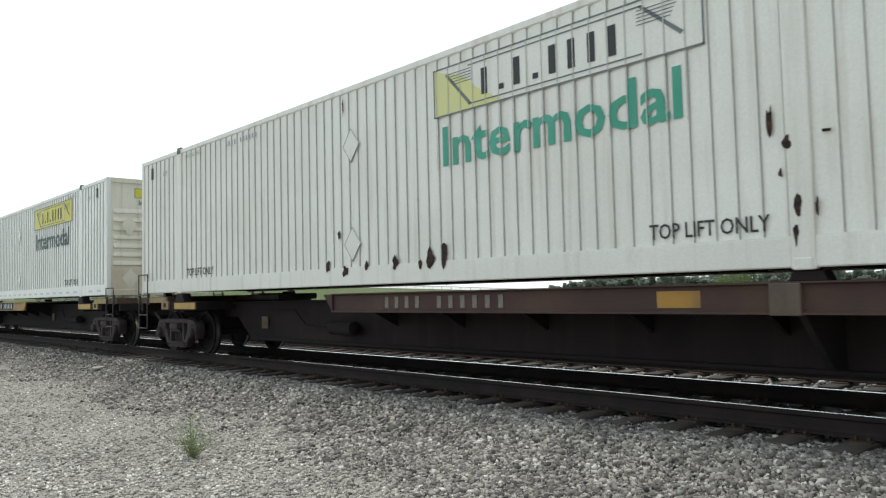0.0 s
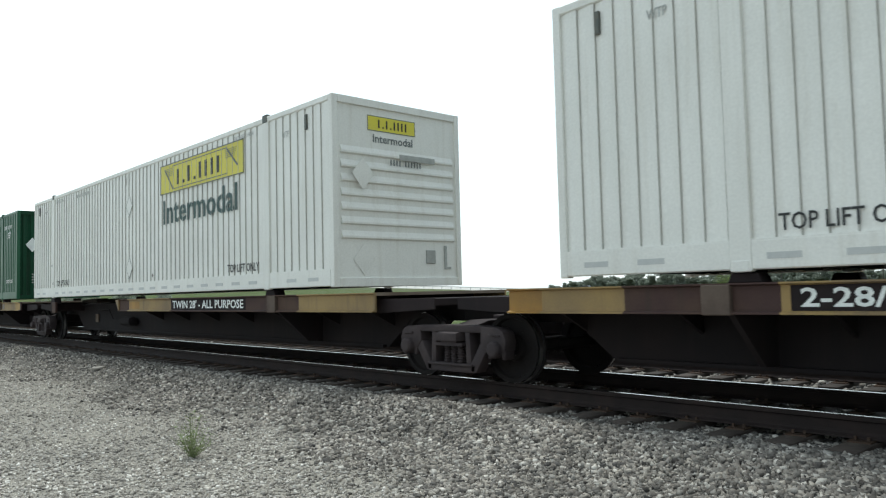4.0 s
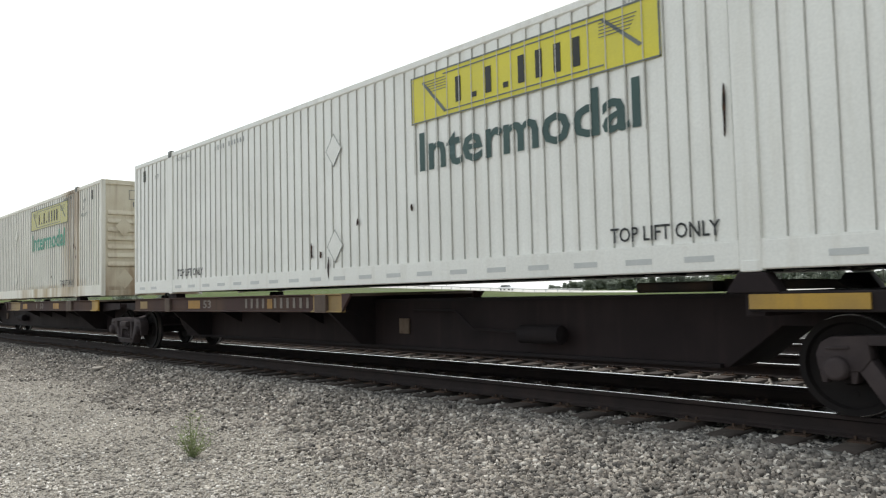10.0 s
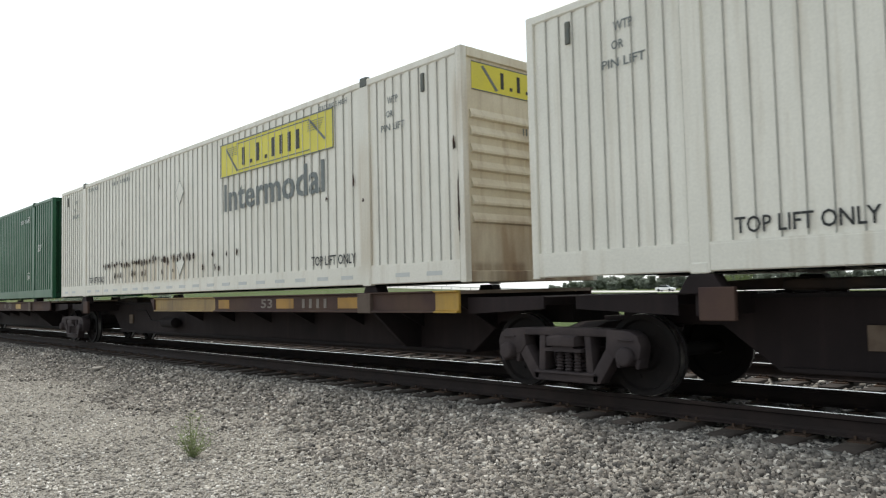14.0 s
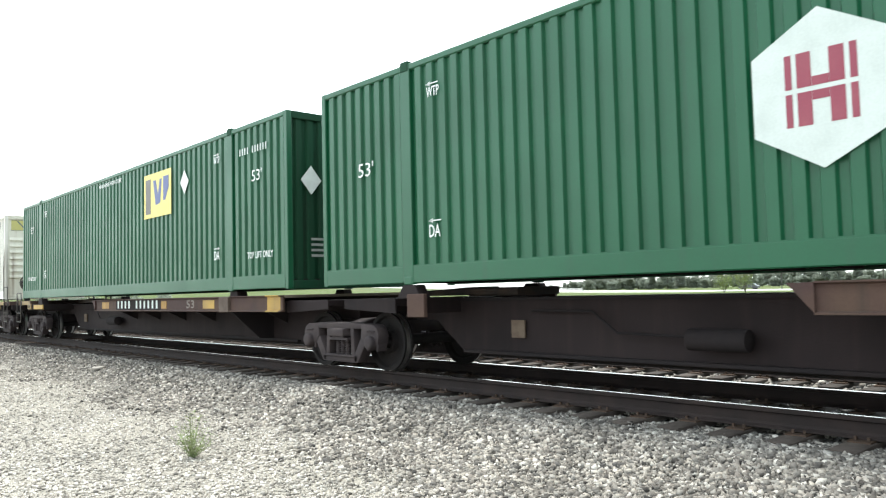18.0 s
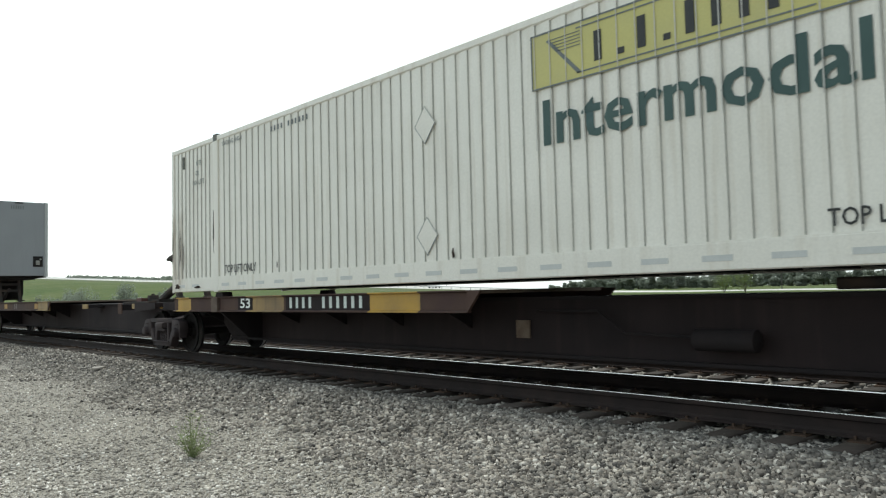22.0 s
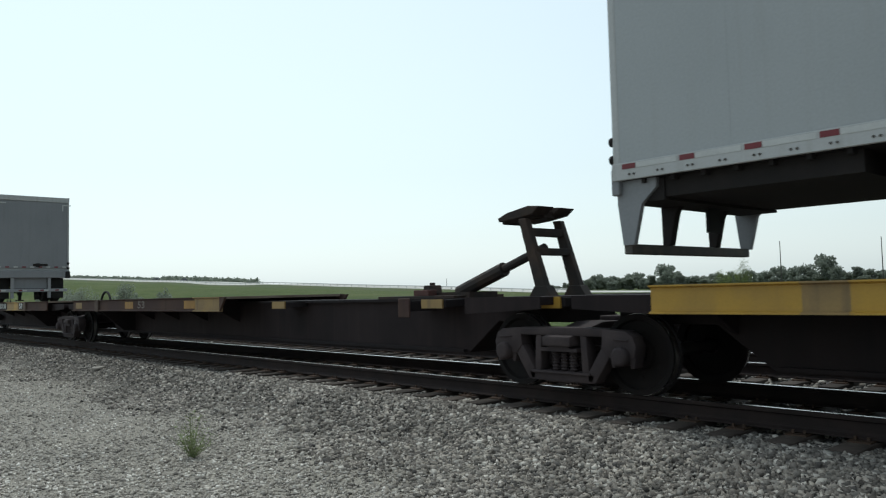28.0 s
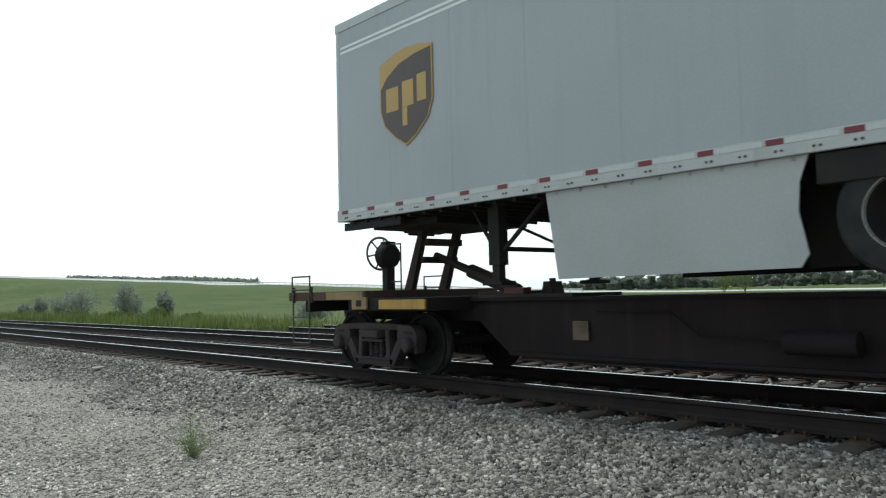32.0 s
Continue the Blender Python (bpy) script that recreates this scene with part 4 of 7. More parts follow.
    # pedestals under the lifting posts of the load
    for x in ((load + 1.98 - rear, load + 14.17 - rear) if load is not None else ()):
        for y in (-1, 1):
            if d0 < x < d1:
                so = Solid().prism([(x - 0.16, 1.13), (x + 0.16, 1.13), (x + 0.12, SOFFIT - 0.008), (x - 0.12, SOFFIT - 0.008)], y * 1.14 - 0.10, y * 1.14 + 0.10, "y")
            else:
                so = Solid().prism([(x - 0.24, 1.04), (x + 0.24, 1.04), (x + 0.12, SOFFIT - 0.008), (x - 0.12, SOFFIT - 0.008)], y * 1.20 - 0.10, y * 1.20 + 0.08, "y")
                so.box(x - 0.09, x + 0.09, min(y * 0.4, y * 1.25), max(y * 0.4, y * 1.25), 0.84, 1.05)
            part("pedestal", so, SPINE_BROWN, top, "container pedestal", 0.01)
            if not d0 < x < d1 and 1.5 < x < n - 1.5:
                part("bracket_box", Solid().box(x - 0.02, x + 0.32, y * 1.29 - 0.03, y * 1.29 + 0.03, 0.80, 1.10), BROWN_SILL, top, "pale worn bracket box", 0.01)
    # small gear on the open part of the spine: a reservoir, valve box and brake rods
    o0, o1 = (2.9, d0) if plate_end > 0 else (d1, n - 2.9)
    mid = (o0 + o1) / 2
    if name_label is not EMPTY:
        so = Solid().lathe([(mid + 0.5, 0.0), (mid + 0.53, 0.11), (mid + 1.15, 0.11), (mid + 1.18, 0.0)], "x", 16, (0, -0.62, 0.58))
        part("air_reservoir", so, SPINE_STEEL, top, "round air reservoir", round_off=True)
        so = Solid().run([(mid - 1.6, -0.55, 0.86), (mid - 0.7, -0.57, 0.86), (mid - 0.35, -0.58, 0.62), (mid + 0.5, -0.60, 0.60)], 0.015)
        part("brake_rod", so, SPINE_STEEL, top)
        part("stencil_panel", Solid().box(mid - 2.0, mid - 1.78, -0.50, -0.475, 0.52, 0.74), STENCIL, top, "pale worn stencil panel")
    else:
        a = n - 2.9 if plate_end < 0 else 2.6
        part("bracket_box", Solid().box(a, a + 0.24, -1.0, -0.97, 0.78, 1.04), BROWN_SILL, top, "pale worn bracket box", 0.01)
        part("bracket_arm", Solid().box(a + 0.04, a + 0.2, -0.97, -0.46, 0.86, 1.0), SPINE_STEEL, top)
    if not outer and plate_end < 0:
        a = n - 0.55
        part("marker_panel", Solid().box(a, a + 0.42, -0.90, -0.875, 0.90, 1.03), BRIGHT_YELLOW, top, "yellow marker panel")
        part("marker_bracket", Solid().box(a - 0.05, a + 0.47, -0.875, -0.44, 0.92, 1.02), SPINE_STEEL, top)
    if raised:
        hitch(top, *raised)
    else:
        folded_hitch(top, 2.6 if plate_end > 0 else n - 2.6, plate_end)
    for x, way, brake, house, *reach in outer:
        outer_end(top, x if x == 0 else n, way, brake, house, *reach)
    for words, x, z, w, h, m in writing:
        real = words[0] != "#"
        back = part("stencil_board", Solid().box(d0 + x - 0.08, d0 + x + w + 0.08, -1.3185, -1.3165, z - 0.03, z + h + 0.03), SPINE_BROWN, top, "dark stencil panel") if m is INK_WHITE else None
        if real:
            sign("stencil", m, top, (d0 + x, -1.3205, z), words, h, w, 0, 0.02, "white stencilled lettering")
        else:
            bars("stencil_mark", words[1:], h, w, HEX_WHITE if m is INK_WHITE else m, top, pose(d0 + x, -1.319, z))
    return top


Y, B, N = DULL_YELLOW, BROWN_SILL, TTX_YELLOW
T = TRUCKS
REAR = dict(A=-17.01, B=-35.42, C=-55.78, D=-74.01, E=-92.60, F=-110.95, G=-128.15, H=-145.18, I=-162.35, J=-180.94)
FLAT = "rusty spine car with brown wheel deck carrying a container"
FLATY = "rusty spine car with faded yellow deck carrying a container"
MARKS = "#TTTT 000000"
W = BRIGHT_YELLOW
spine_car(FLAT, T["A1"], T["A2"], 1, SPINE_BROWN, [(MARKS, 1.18, 0.92, 2.3, 0.15, FADED_MARK)], outer=[(0, -1, -0.75, BRAKE_RED)], deck=(1.25, 11.15), sill_colours=[(0, 1, B)], load=REAR["A"],
          patches=[(5.36, 5.80, Y)], brackets=[(6.44, 6.70)])
spine_car(FLATY, T["B1"], T["BC"], -1, TTX_YELLOW, [(MARKS, 5.75, 0.92, 2.2, 0.17, INK_WHITE), ("2-28/1-57", 3.2, 0.92, 1.2, 0.16, INK_WHITE)], outer=[(1, 1, None, None)], deck=(1.25, 10.75),
          sill_colours=[(0, 0.05, Y), (0.05, 0.16, N), (0.16, 0.32, B), (0.32, 0.9, N), (0.9, 1, Y)], load=REAR["B"], brackets=[(2.35, 2.62)])
spine_car(FLATY, T["BC"], T["CD"], 1, TTX_YELLOW, [("TWIN 28' - ALL PURPOSE", 3.0, 0.92, 3.0, 0.16, INK_WHITE)], deck=(1.25, 11.0), sill_colours=[(0, 0.06, B), (0.06, 0.30, N), (0.3, 0.8, B), (0.8, 1, N)], load=REAR["C"],
          patches=[(0.62, 1.2, Y)], brackets=[(6.9, 7.16)])
spine_car(FLATY, T["CD"], T["D2"], 1, TTX_YELLOW, [(MARKS, 1.65, 0.92, 2.2, 0.17, INK_WHITE), ("2-28/1-57", 5.19, 0.92, 1.25, 0.16, INK_WHITE)], outer=[(0, -1, None, None)], deck=(1.42, 11.05),
          sill_colours=[(0, 0.93, N), (0.93, 0.985, W), (0.985, 1, B)], load=REAR["D"], patches=[(4.2, 4.7, Y), (7.2, 7.5, FADED_MARK)], brackets=[(6.62, 7.12)])
spine_car(FLATY, T["E1"], T["EF"], -1, SPINE_BROWN, [("53", 3.45, 0.92, 0.33, 0.15, FADED_MARK), (MARKS, 5.07, 0.92, 2.15, 0.16, FADED_MARK)], outer=[(1, 1, -0.75, BRAKE_RED)], deck=(1.25, 9.3),
          sill_colours=[(0, 0.9, B), (0.9, 1, N)], load=REAR["E"], patches=[(0.3, 0.7, N), (2.78, 3.3, Y), (5.86, 6.02, Y)], brackets=[(1.75, 2.0), (7.36, 7.66)])
spine_car(FLAT, T["EF"], T["FG"], 1, SPINE_BROWN, [("53", 3.85, 0.92, 0.36, 0.15, FADED_MARK), ("#O", 3.42, 0.93, 0.22, 0.14, FADED_MARK)], sill_colours=[(0, 0.05, B), (0.05, 0.175, N), (0.175, 0.95, B), (0.95, 1, W)], load=REAR["F"],
          patches=[(1.91, 2.41, Y), (5.16, 5.71, Y)], brackets=[(6.55, 7.0)])
spine_car(FLATY, T["FG"], T["GH"], 1, SPINE_BROWN, [("53", 4.5, 0.92, 0.38, 0.15, FADED_MARK), ("#OOOO", 5.75, 0.92, 0.8, 0.14, FADED_MARK)], deck=(1.4, 10.7), sill_colours=[(0, 0.3, N), (0.3, 0.955, B), (0.955, 1, W)], load=REAR["G"],
          patches=[(2.93, 3.35, Y), (5.0, 5.53, Y), (6.75, 7.25, Y)], brackets=[(7.3, 7.6)])
spine_car(FLAT, T["GH"], T["HI"], 1, SPINE_BROWN, [("53", 4.17, 0.92, 0.36, 0.17, FADED_MARK), ("#O", 3.6, 0.93, 0.25, 0.14, FADED_MARK)], sill_colours=[(0, 1, B)], load=REAR["H"],
          patches=[(1.74, 2.23, Y), (5.1, 5.69, W)], brackets=[(6.82, 7.06)])
spine_car(FLATY, T["HI"], T["I2"], 1, SPINE_BROWN, [(MARKS, 1.46, 0.92, 2.5, 0.17, INK_WHITE), ("53", 5.3, 0.92, 0.36, 0.16, FADED_MARK)], outer=[(0, -1, None, None)], sill_colours=[(0, 0.945, B), (0.945, 0.992, W), (0.992, 1, B)], load=REAR["I"],
          patches=[(0.43, 0.91, Y), (4.05, 4.32, Y), (6.03, 6.51, W)], brackets=[(6.80, 7.16)])
spine_car(FLATY, T["J1"], T["JK"], -1, SPINE_BROWN, [("53", 2.79, 0.92, 0.36, 0.17, INK_WHITE), (MARKS, 4.4, 0.92, 2.05, 0.17, INK_WHITE)], outer=[(1, 1, -0.75, UNDERSIDE)], deck=(1.25, 9.75),
          sill_colours=[(0, 0.02, B), (0.02, 0.09, W), (0.09, 0.36, B), (0.36, 0.5, N), (0.5, 0.77, B), (0.77, 0.895, W), (0.895, 1, B)], load=REAR["J"], brackets=[(1.75, 2.0)])
spine_car(EMPTY, T["JK"], T["KL"], -1, SPINE_BROWN, [("53", 4.73, 0.92, 0.37, 0.16, FADED_MARK)], raised=(T["JK"] - T["KL"] - 1.1, 1), deck=(1.0, 9.65), sill_colours=[(0.0, 0.87, B), (0.87, 1, N)],
          patches=[(0.53, 1.0, Y), (3.43, 3.81, Y), (7.15, 7.5, Y)], brackets=[(1.85, 2.09)], plates=(10.3, 14.0))
Y = BRIGHT_YELLOW
spine_car("dark spine car with yellow wheel deck under a trailer", T["KL"], T["LM"], -1, TTX_YELLOW, [("ALL PURPOSE SPINE CAR", 2.5, 0.92, 1.7, 0.13, INK_WHITE)], raised=(T["KL"] - T["LM"] - 1.0, 1), deck=(1.3, 9.5),
          sill_colours=[(0, 0.17, Y), (0.17, 0.215, N), (0.215, 0.28, Y), (0.28, 0.5, Y), (0.5, 1, N)], plates=(9.6,))
spine_car(EMPTY, T["LM"], T["MN"], -1, SPINE_BROWN, [("53", 4.57, 0.92, 0.40, 0.16, FADED_MARK)], raised=(T["LM"] - T["MN"] - 1.15, 1), deck=(1.25, 9.85), sill_colours=[(0, 0.87, B), (0.87, 1, N)],
          patches=[(0.2, 0.7, N), (3.79, 4.28, DULL_YELLOW), (7.0, 7.5, DULL_YELLOW)], brackets=[(1.85, 2.09)], plates=(9.7, 13.7))
spine_car("dark spine car with yellow deck patches under a short trailer", T["MN"], T["N2"], 1, SPINE_BROWN, [(MARKS, 1.3, 0.92, 1.85, 0.17, INK_WHITE), ("53", 4.84, 0.92, 0.36, 0.17, INK_WHITE)], raised=(0.25, -1),
          outer=[(0, -1, 0.0, UNDERSIDE, 0.36)], deck=(1.25, 9.15), sill_colours=[(0, 0.015, B), (0.015, 0.157, Y), (0.157, 0.41, B), (0.41, 0.52, N), (0.52, 0.59, Y), (0.59, 0.7, N), (0.7, 1, B)], brackets=[(5.54, 5.78)])
# spare cable hoops over two of the joints
for place, mid, wide, high in ((T["EF"], 0.06, 0.17, 0.27), (T["MN"], 0.08, 0.40, 0.36)):
    hoop = thing("cable_hoop", "black rubber brake hose hoop standing over the car joint", "hose", "hose hoops")
    on_train(hoop, place)
    pts = [(mid + wide * math.cos(a), -0.1, 1.0 + high * math.sin(a)) for a in np.linspace(0, math.pi, 13)]
    part("hose", Solid().run(pts, 0.033), RUBBER, hoop)
    for x in (mid - wide - 0.08, mid + wide - 0.08):
        part("clamp", Solid().box(x, x + 0.16, -0.2, 0.0, 0.96, 1.08), HITCH_STEEL, hoop, "", 0.01)


# ---- containers ----
LENGTH, WIDTH, HEIGHT = 16.154, 2.591, 2.896


def corrugated(a, b, z0, z1, kind, facing):
    """A pressed steel sheet from a to b along x, with its ribs upright, closed at its back; its outer skin lies at y = 0 and faces -y (facing -1) or +y."""
    pts, x = [], a
    if kind != "wave":
        n = max(1, round((b - a) / (0.2125 if kind == "slat" else 0.178)))
        pitch = (b - a) / n
        for i in range(n):
            x = a + i * pitch
            pts += [(x, 0.020), (x + 0.016, 0.0165), (x + pitch * 0.26, 0.0095), (x + pitch * 0.5, 0.004), (x + pitch - 0.045, 0.0), (x + pitch - 0.0105, 0.002), (x + pitch - 0.008, 0.0215), (x + pitch - 0.001, 0.0215)]
    else:
        n = max(1, round((b - a) / 0.226))
        pitch = (b - a) / n
        for i in range(n):
            x = a + i * pitch
            pts += [(x, 0.040), (x + pitch * 0.34, 0.040), (x + pitch * 0.43, 0.0), (x + pitch * 0.91, 0.0)]
    pts.append((b, 0.0215 if kind != "wave" else 0.040))
    m = len(pts)
    vs = []
    for z in (z0, z1):
        vs += [(x, -facing * d if facing < 0 else -d, z) for x, d in pts]
    back = 0.06 if facing < 0 else -0.06
    vs += [(a, back, z0), (b, back, z0), (a, back, z1), (b, back, z1)]
    k = 2 * m
    fs = [(i, i + 1, m + i + 1, m + i) for i in range(m - 1)]
    fs += [(k, k + 2, k + 3, k + 1), (0, m, k + 2, k), (m - 1, k + 1, k + 3, 2 * m - 1)]
    fs += [tuple(range(m)) + (k + 1, k), tuple(range(2 * m - 1, m - 1, -1)) + (k + 2, k + 3)]
    return Solid().add(vs, fs)


PANELS = {}
JOIST = Solid().box(0, 0.06, -WIDTH / 2 + 0.09, WIDTH / 2 - 0.09, SOFFIT + 0.03, SOFFIT + 0.10).mesh("floor_joist")


def panel(a, b, z0, z1, kind, facing):
    key = (round(a, 3), round(b, 3), round(z0, 3), round(z1, 3), kind, facing)
    if key not in PANELS:
        me = corrugated(*key).mesh("panel")
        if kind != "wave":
            # narrow groove faces take the painted shade tone
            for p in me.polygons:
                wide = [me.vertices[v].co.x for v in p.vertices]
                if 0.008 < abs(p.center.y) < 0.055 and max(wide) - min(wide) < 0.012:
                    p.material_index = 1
        PANELS[key] = me
    return PANELS[key]


def fresh(me, material):
    """A mesh shared by all parts of one material."""
    key = (me.name, material.name)
    if key not in PANELS:
        c = me.copy()
        keep = [p.material_index for p in c.polygons]
        c.materials.clear()
        c.materials.append(material)
        c.materials.append(GROOVE_SHADE)
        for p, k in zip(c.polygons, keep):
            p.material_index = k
        PANELS[key] = c
    return PANELS[key]


def diamond(parent, x, y, z, r, material, label, turn=0):
    ob = part("placard", plate([(0, -r), (r * 0.82, 0), (0, r), (-r * 0.82, 0)]), material, parent, label)
    ob.matrix_basis = pose(x, y, z, 0, 0, turn)
    return ob


def shipping_container(rear, green, label, side_paint, end_paint, group, dashes=True, tight=False):
    top = thing("shipping_container", label, "container", group)
    on_train(top, rear)
    z0, z1 = SOFFIT, SOFFIT + HEIGHT
    kind = "wave" if green else "slat"
    low, high = (0.24, 0.09) if green else (0.27, 0.10)
    half = WIDTH / 2
    cuts = ((0.10, 1.88), (2.08, 14.07), (14.27, LENGTH - 0.10))
    for side in (-1, 1):
        for a, b in cuts:
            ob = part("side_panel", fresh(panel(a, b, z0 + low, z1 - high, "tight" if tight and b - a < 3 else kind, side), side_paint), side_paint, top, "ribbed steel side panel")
            ob.location = (0, side * (half - 0.012), 0)
        for x in (0.0, LENGTH - 0.10):
            so = Solid().box(x, x + 0.10, side * half - 0.10 if side > 0 else -half, side * half if side > 0 else -half + 0.10, z0, z1)
            part("corner_post", so, side_paint, top, "", 0.012)
        for x in (1.88, 14.07):
            so = Solid().box(x, x + 0.20, half - 0.07 if side > 0 else -half - 0.004, half + 0.004 if side > 0 else -half + 0.07, z0, z1 + 0.002)
            post = part("lift_post", so, side_paint, top, "flat lifting post", 0.01)
            so = Solid().box(x + 0.02, x + 0.18, half - 0.06 if side > 0 else -half - 0.012, half + 0.012 if side > 0 else -half + 0.06, z1 - 0.10, z1 + 0.035)
            low_block = Solid().box(x + 0.02, x + 0.18, half - 0.06 if side > 0 else -half - 0.009, half + 0.009 if side > 0 else -half + 0.06, z0 - 0.004, z0 + 0.10)
            part("casting", low_block, side_paint, post, "", 0.012)
            part("casting", so, CASTING if not green else GREEN_SHADED, post, "dark steel lifting casting", 0.012)
        for a, b in cuts:
            y0, y1 = (half - 0.09, half) if side > 0 else (-half, -half + 0.09)
            so = Solid().box(a, b, y0, y1, z0 + 0.015, z0 + low, 0.012)
            so.box(a, b, y0 - 0.002 * side, y1 - 0.006 * side if side > 0 else y1, z0 + low - 0.03, z0 + low + 0.008)
            part("bottom_rail", so, side_paint, top)
            part("top_rail", Solid().box(a, b, y0, y1, z1 - high, z1, 0.015), side_paint, top)
        if not green and dashes:
            for i in range(25):
                x = 0.32 + i * 0.63
                if 1.55 < x < 2.1 or 13.75 < x < 14.3:
                    continue
                dash = Solid().box(x, x + 0.29, -half - 0.003 if side < 0 else half - 0.001, -half + 0.001 if side < 0 else half + 0.003, z0 + 0.10, z0 + 0.155)
                if side < 0:
                    part("reflector", dash, REFLECT_GREY, top, "pale grey reflective strip")
    part("roof", Solid().box(0.05, LENGTH - 0.05, -half + 0.09, half - 0.09, z1 - 0.06, z1 - 0.02), side_paint, top)
    part("floor", Solid().box(0.05, LENGTH - 0.05, -half + 0.09, half - 0.09, z0 + 0.10, z0 + 0.16), UNDERSIDE, top, "dark underside")
    for i in range(26):
        part("floor_joist", JOIST, UNDERSIDE, top).location = (0.4 + i * 0.614, 0, 0)
    # forward end
    xe = LENGTH
    part("end_header", Solid().box(xe - 0.10, xe, -half + 0.10, half - 0.10, z1 - 0.12, z1), end_paint, top, "", 0.01)
    part("end_sill", Solid().box(xe - 0.10, xe, -half + 0.10, half - 0.10, z0, z0 + 0.14), end_paint, top, "", 0.01)
    if green:
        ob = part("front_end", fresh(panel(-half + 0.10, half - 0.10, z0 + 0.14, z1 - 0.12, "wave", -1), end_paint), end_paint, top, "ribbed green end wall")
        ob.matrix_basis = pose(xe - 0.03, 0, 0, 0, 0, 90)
    else:
        part("front_end", Solid().box(xe - 0.08, xe - 0.036, -half + 0.10, half - 0.10, z0 + 0.14, z1 - 0.12), end_paint, top, "white end wall")
        for k in range(7):
            z = z0 + 0.72 + k * 0.215
            part("end_rib", Solid().prism([(xe - 0.036, z), (xe + 0.0, z + 0.02), (xe + 0.0, z + 0.05), (xe - 0.036, z + 0.13)], -half + 0.16, half - 0.16, "y"), end_paint, top)
    # rear end with a pair of doors and lock bars
    for y0, y1 in ((-half + 0.10, -0.006), (0.006, half - 0.10)):
        d = part("door", Solid().box(0.0, 0.05, y0, y1, z0 + 0.06, z1 - 0.10), end_paint, top, "", 0.008)
        so = Solid()
        for f in (0.3, 0.72):
            y = y0 + (y1 - y0) * f
            so.tube((-0.02, y, z0 + 0.1), (-0.02, y, z1 - 0.14), 0.018, n=8)
        part("lock_bar", so, GRIP, d)
    return top


FRONT = LENGTH + 0.004
WALL = LENGTH - 0.033


def dress_white(top, sign_paint, word_paint, sign_on_end="small", letter=INK, pinlift=False, marks_tone=FAINT, placards=True, bleached=0, end_sign=None):
    y = -WIDTH / 2 + 0.009
    z = SOFFIT
    board = part("sign_board", plate([(9.73, z + 2.06), (13.40, z + 2.06), (13.40, z + 2.67), (9.73, z + 2.67)]), side_of(top) if bleached else sign_paint, top, "sign bleached to white" if bleached else "yellow sign with dark marks")
    board.location = (0, y, 0)
    if bleached:
        for pts in ([(9.74, 2.07), (10.9, 2.07), (10.5, 2.3), (10.25, 2.5), (9.74, 2.66)], [(12.75, 2.6), (13.39, 2.1), (13.39, 2.66), (12.75, 2.66)])[:bleached]:
            part("sign_yellow", plate([(a, z + b) for a, b in pts], 0.002), sign_paint, board, "yellow paint left on the sign").location = (0, -0.0045, 0)
    so = Solid()
    for a, b, c, d in ((9.73, 13.40, 2.06, 2.078), (9.73, 13.40, 2.652, 2.67), (9.73, 9.748, 2.06, 2.67), (13.382, 13.40, 2.06, 2.67), (10.35, 12.75, 2.125, 2.140), (10.35, 12.75, 2.595, 2.61)):
        so.box(a, b, -0.003, 0, z + c, z + d)
    for k in range(5):
        so.box(10.0 + k * 0.02, 10.4, -0.003, 0, z + 2.56 - k * 0.035, z + 2.568 - k * 0.035)
        so.box(12.7, 13.15 - k * 0.02, -0.003, 0, z + 2.56 - k * 0.035, z + 2.568 - k * 0.035)
    so.prism([(9.95, z + 2.56), (9.98, z + 2.58), (10.40, z + 2.14), (10.36, z + 2.12)], -0.003, 0, "y")
    so.prism([(12.72, z + 2.60), (12.76, z + 2.61), (13.20, z + 2.24), (13.16, z + 2.22)], -0.003, 0, "y")
    lines = part("sign_border", so, INK_GREY, board)
    lines.location = (0, -0.007, 0)
    bars("sign_mark", "O.O.OOOO", 0.31, 2.05, letter, board, pose(10.52, -0.007, z + 2.20), "plain dark mark")
    sign("side_lettering", word_paint, top, (9.87, y - 0.004, z + 1.43), "Intermodal", 0.50, 3.28, 0, 0.018, "large painted lettering")
    # flat strips carry the grooves' shadow lines over the sign and lettering
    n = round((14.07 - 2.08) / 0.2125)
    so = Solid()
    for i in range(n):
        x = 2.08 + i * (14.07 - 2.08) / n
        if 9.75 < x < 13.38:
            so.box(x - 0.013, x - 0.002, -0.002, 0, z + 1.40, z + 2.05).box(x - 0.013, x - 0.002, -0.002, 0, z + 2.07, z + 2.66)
    ribs = part("rib_shadow", so, GROOVE_SHADE, top, "painted rib shade lines across the sign")
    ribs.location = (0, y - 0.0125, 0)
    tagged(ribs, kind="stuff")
    for x0 in (2.32, 12.75):
        sign("side_stencil", letter, top, (x0, y - 0.004, z + 0.33), "TOP LIFT ONLY", 0.145, 1.16, 0, 0.01, "black stencilled lettering")
    for x0, w, words, h, zz in ((2.25, 0.75, "STACKING 3 HIGH", 0.08, 2.66), (13.0, 0.75, "STACKING 3 HIGH", 0.08, 2.66), (1.15, 0.22, "WTP", 0.1, 2.44), (14.7, 0.22, "WTP", 0.1, 2.44)):
        sign("side_stencil", marks_tone, top, (x0, y - 0.004, z + zz), words, h, w, 0, 0.01, "small stencilled lettering")
    bars("serial_mark", "OOOO OOOOOO", 0.085, 1.2, marks_tone, top, pose(4.0, y, z + 2.62))
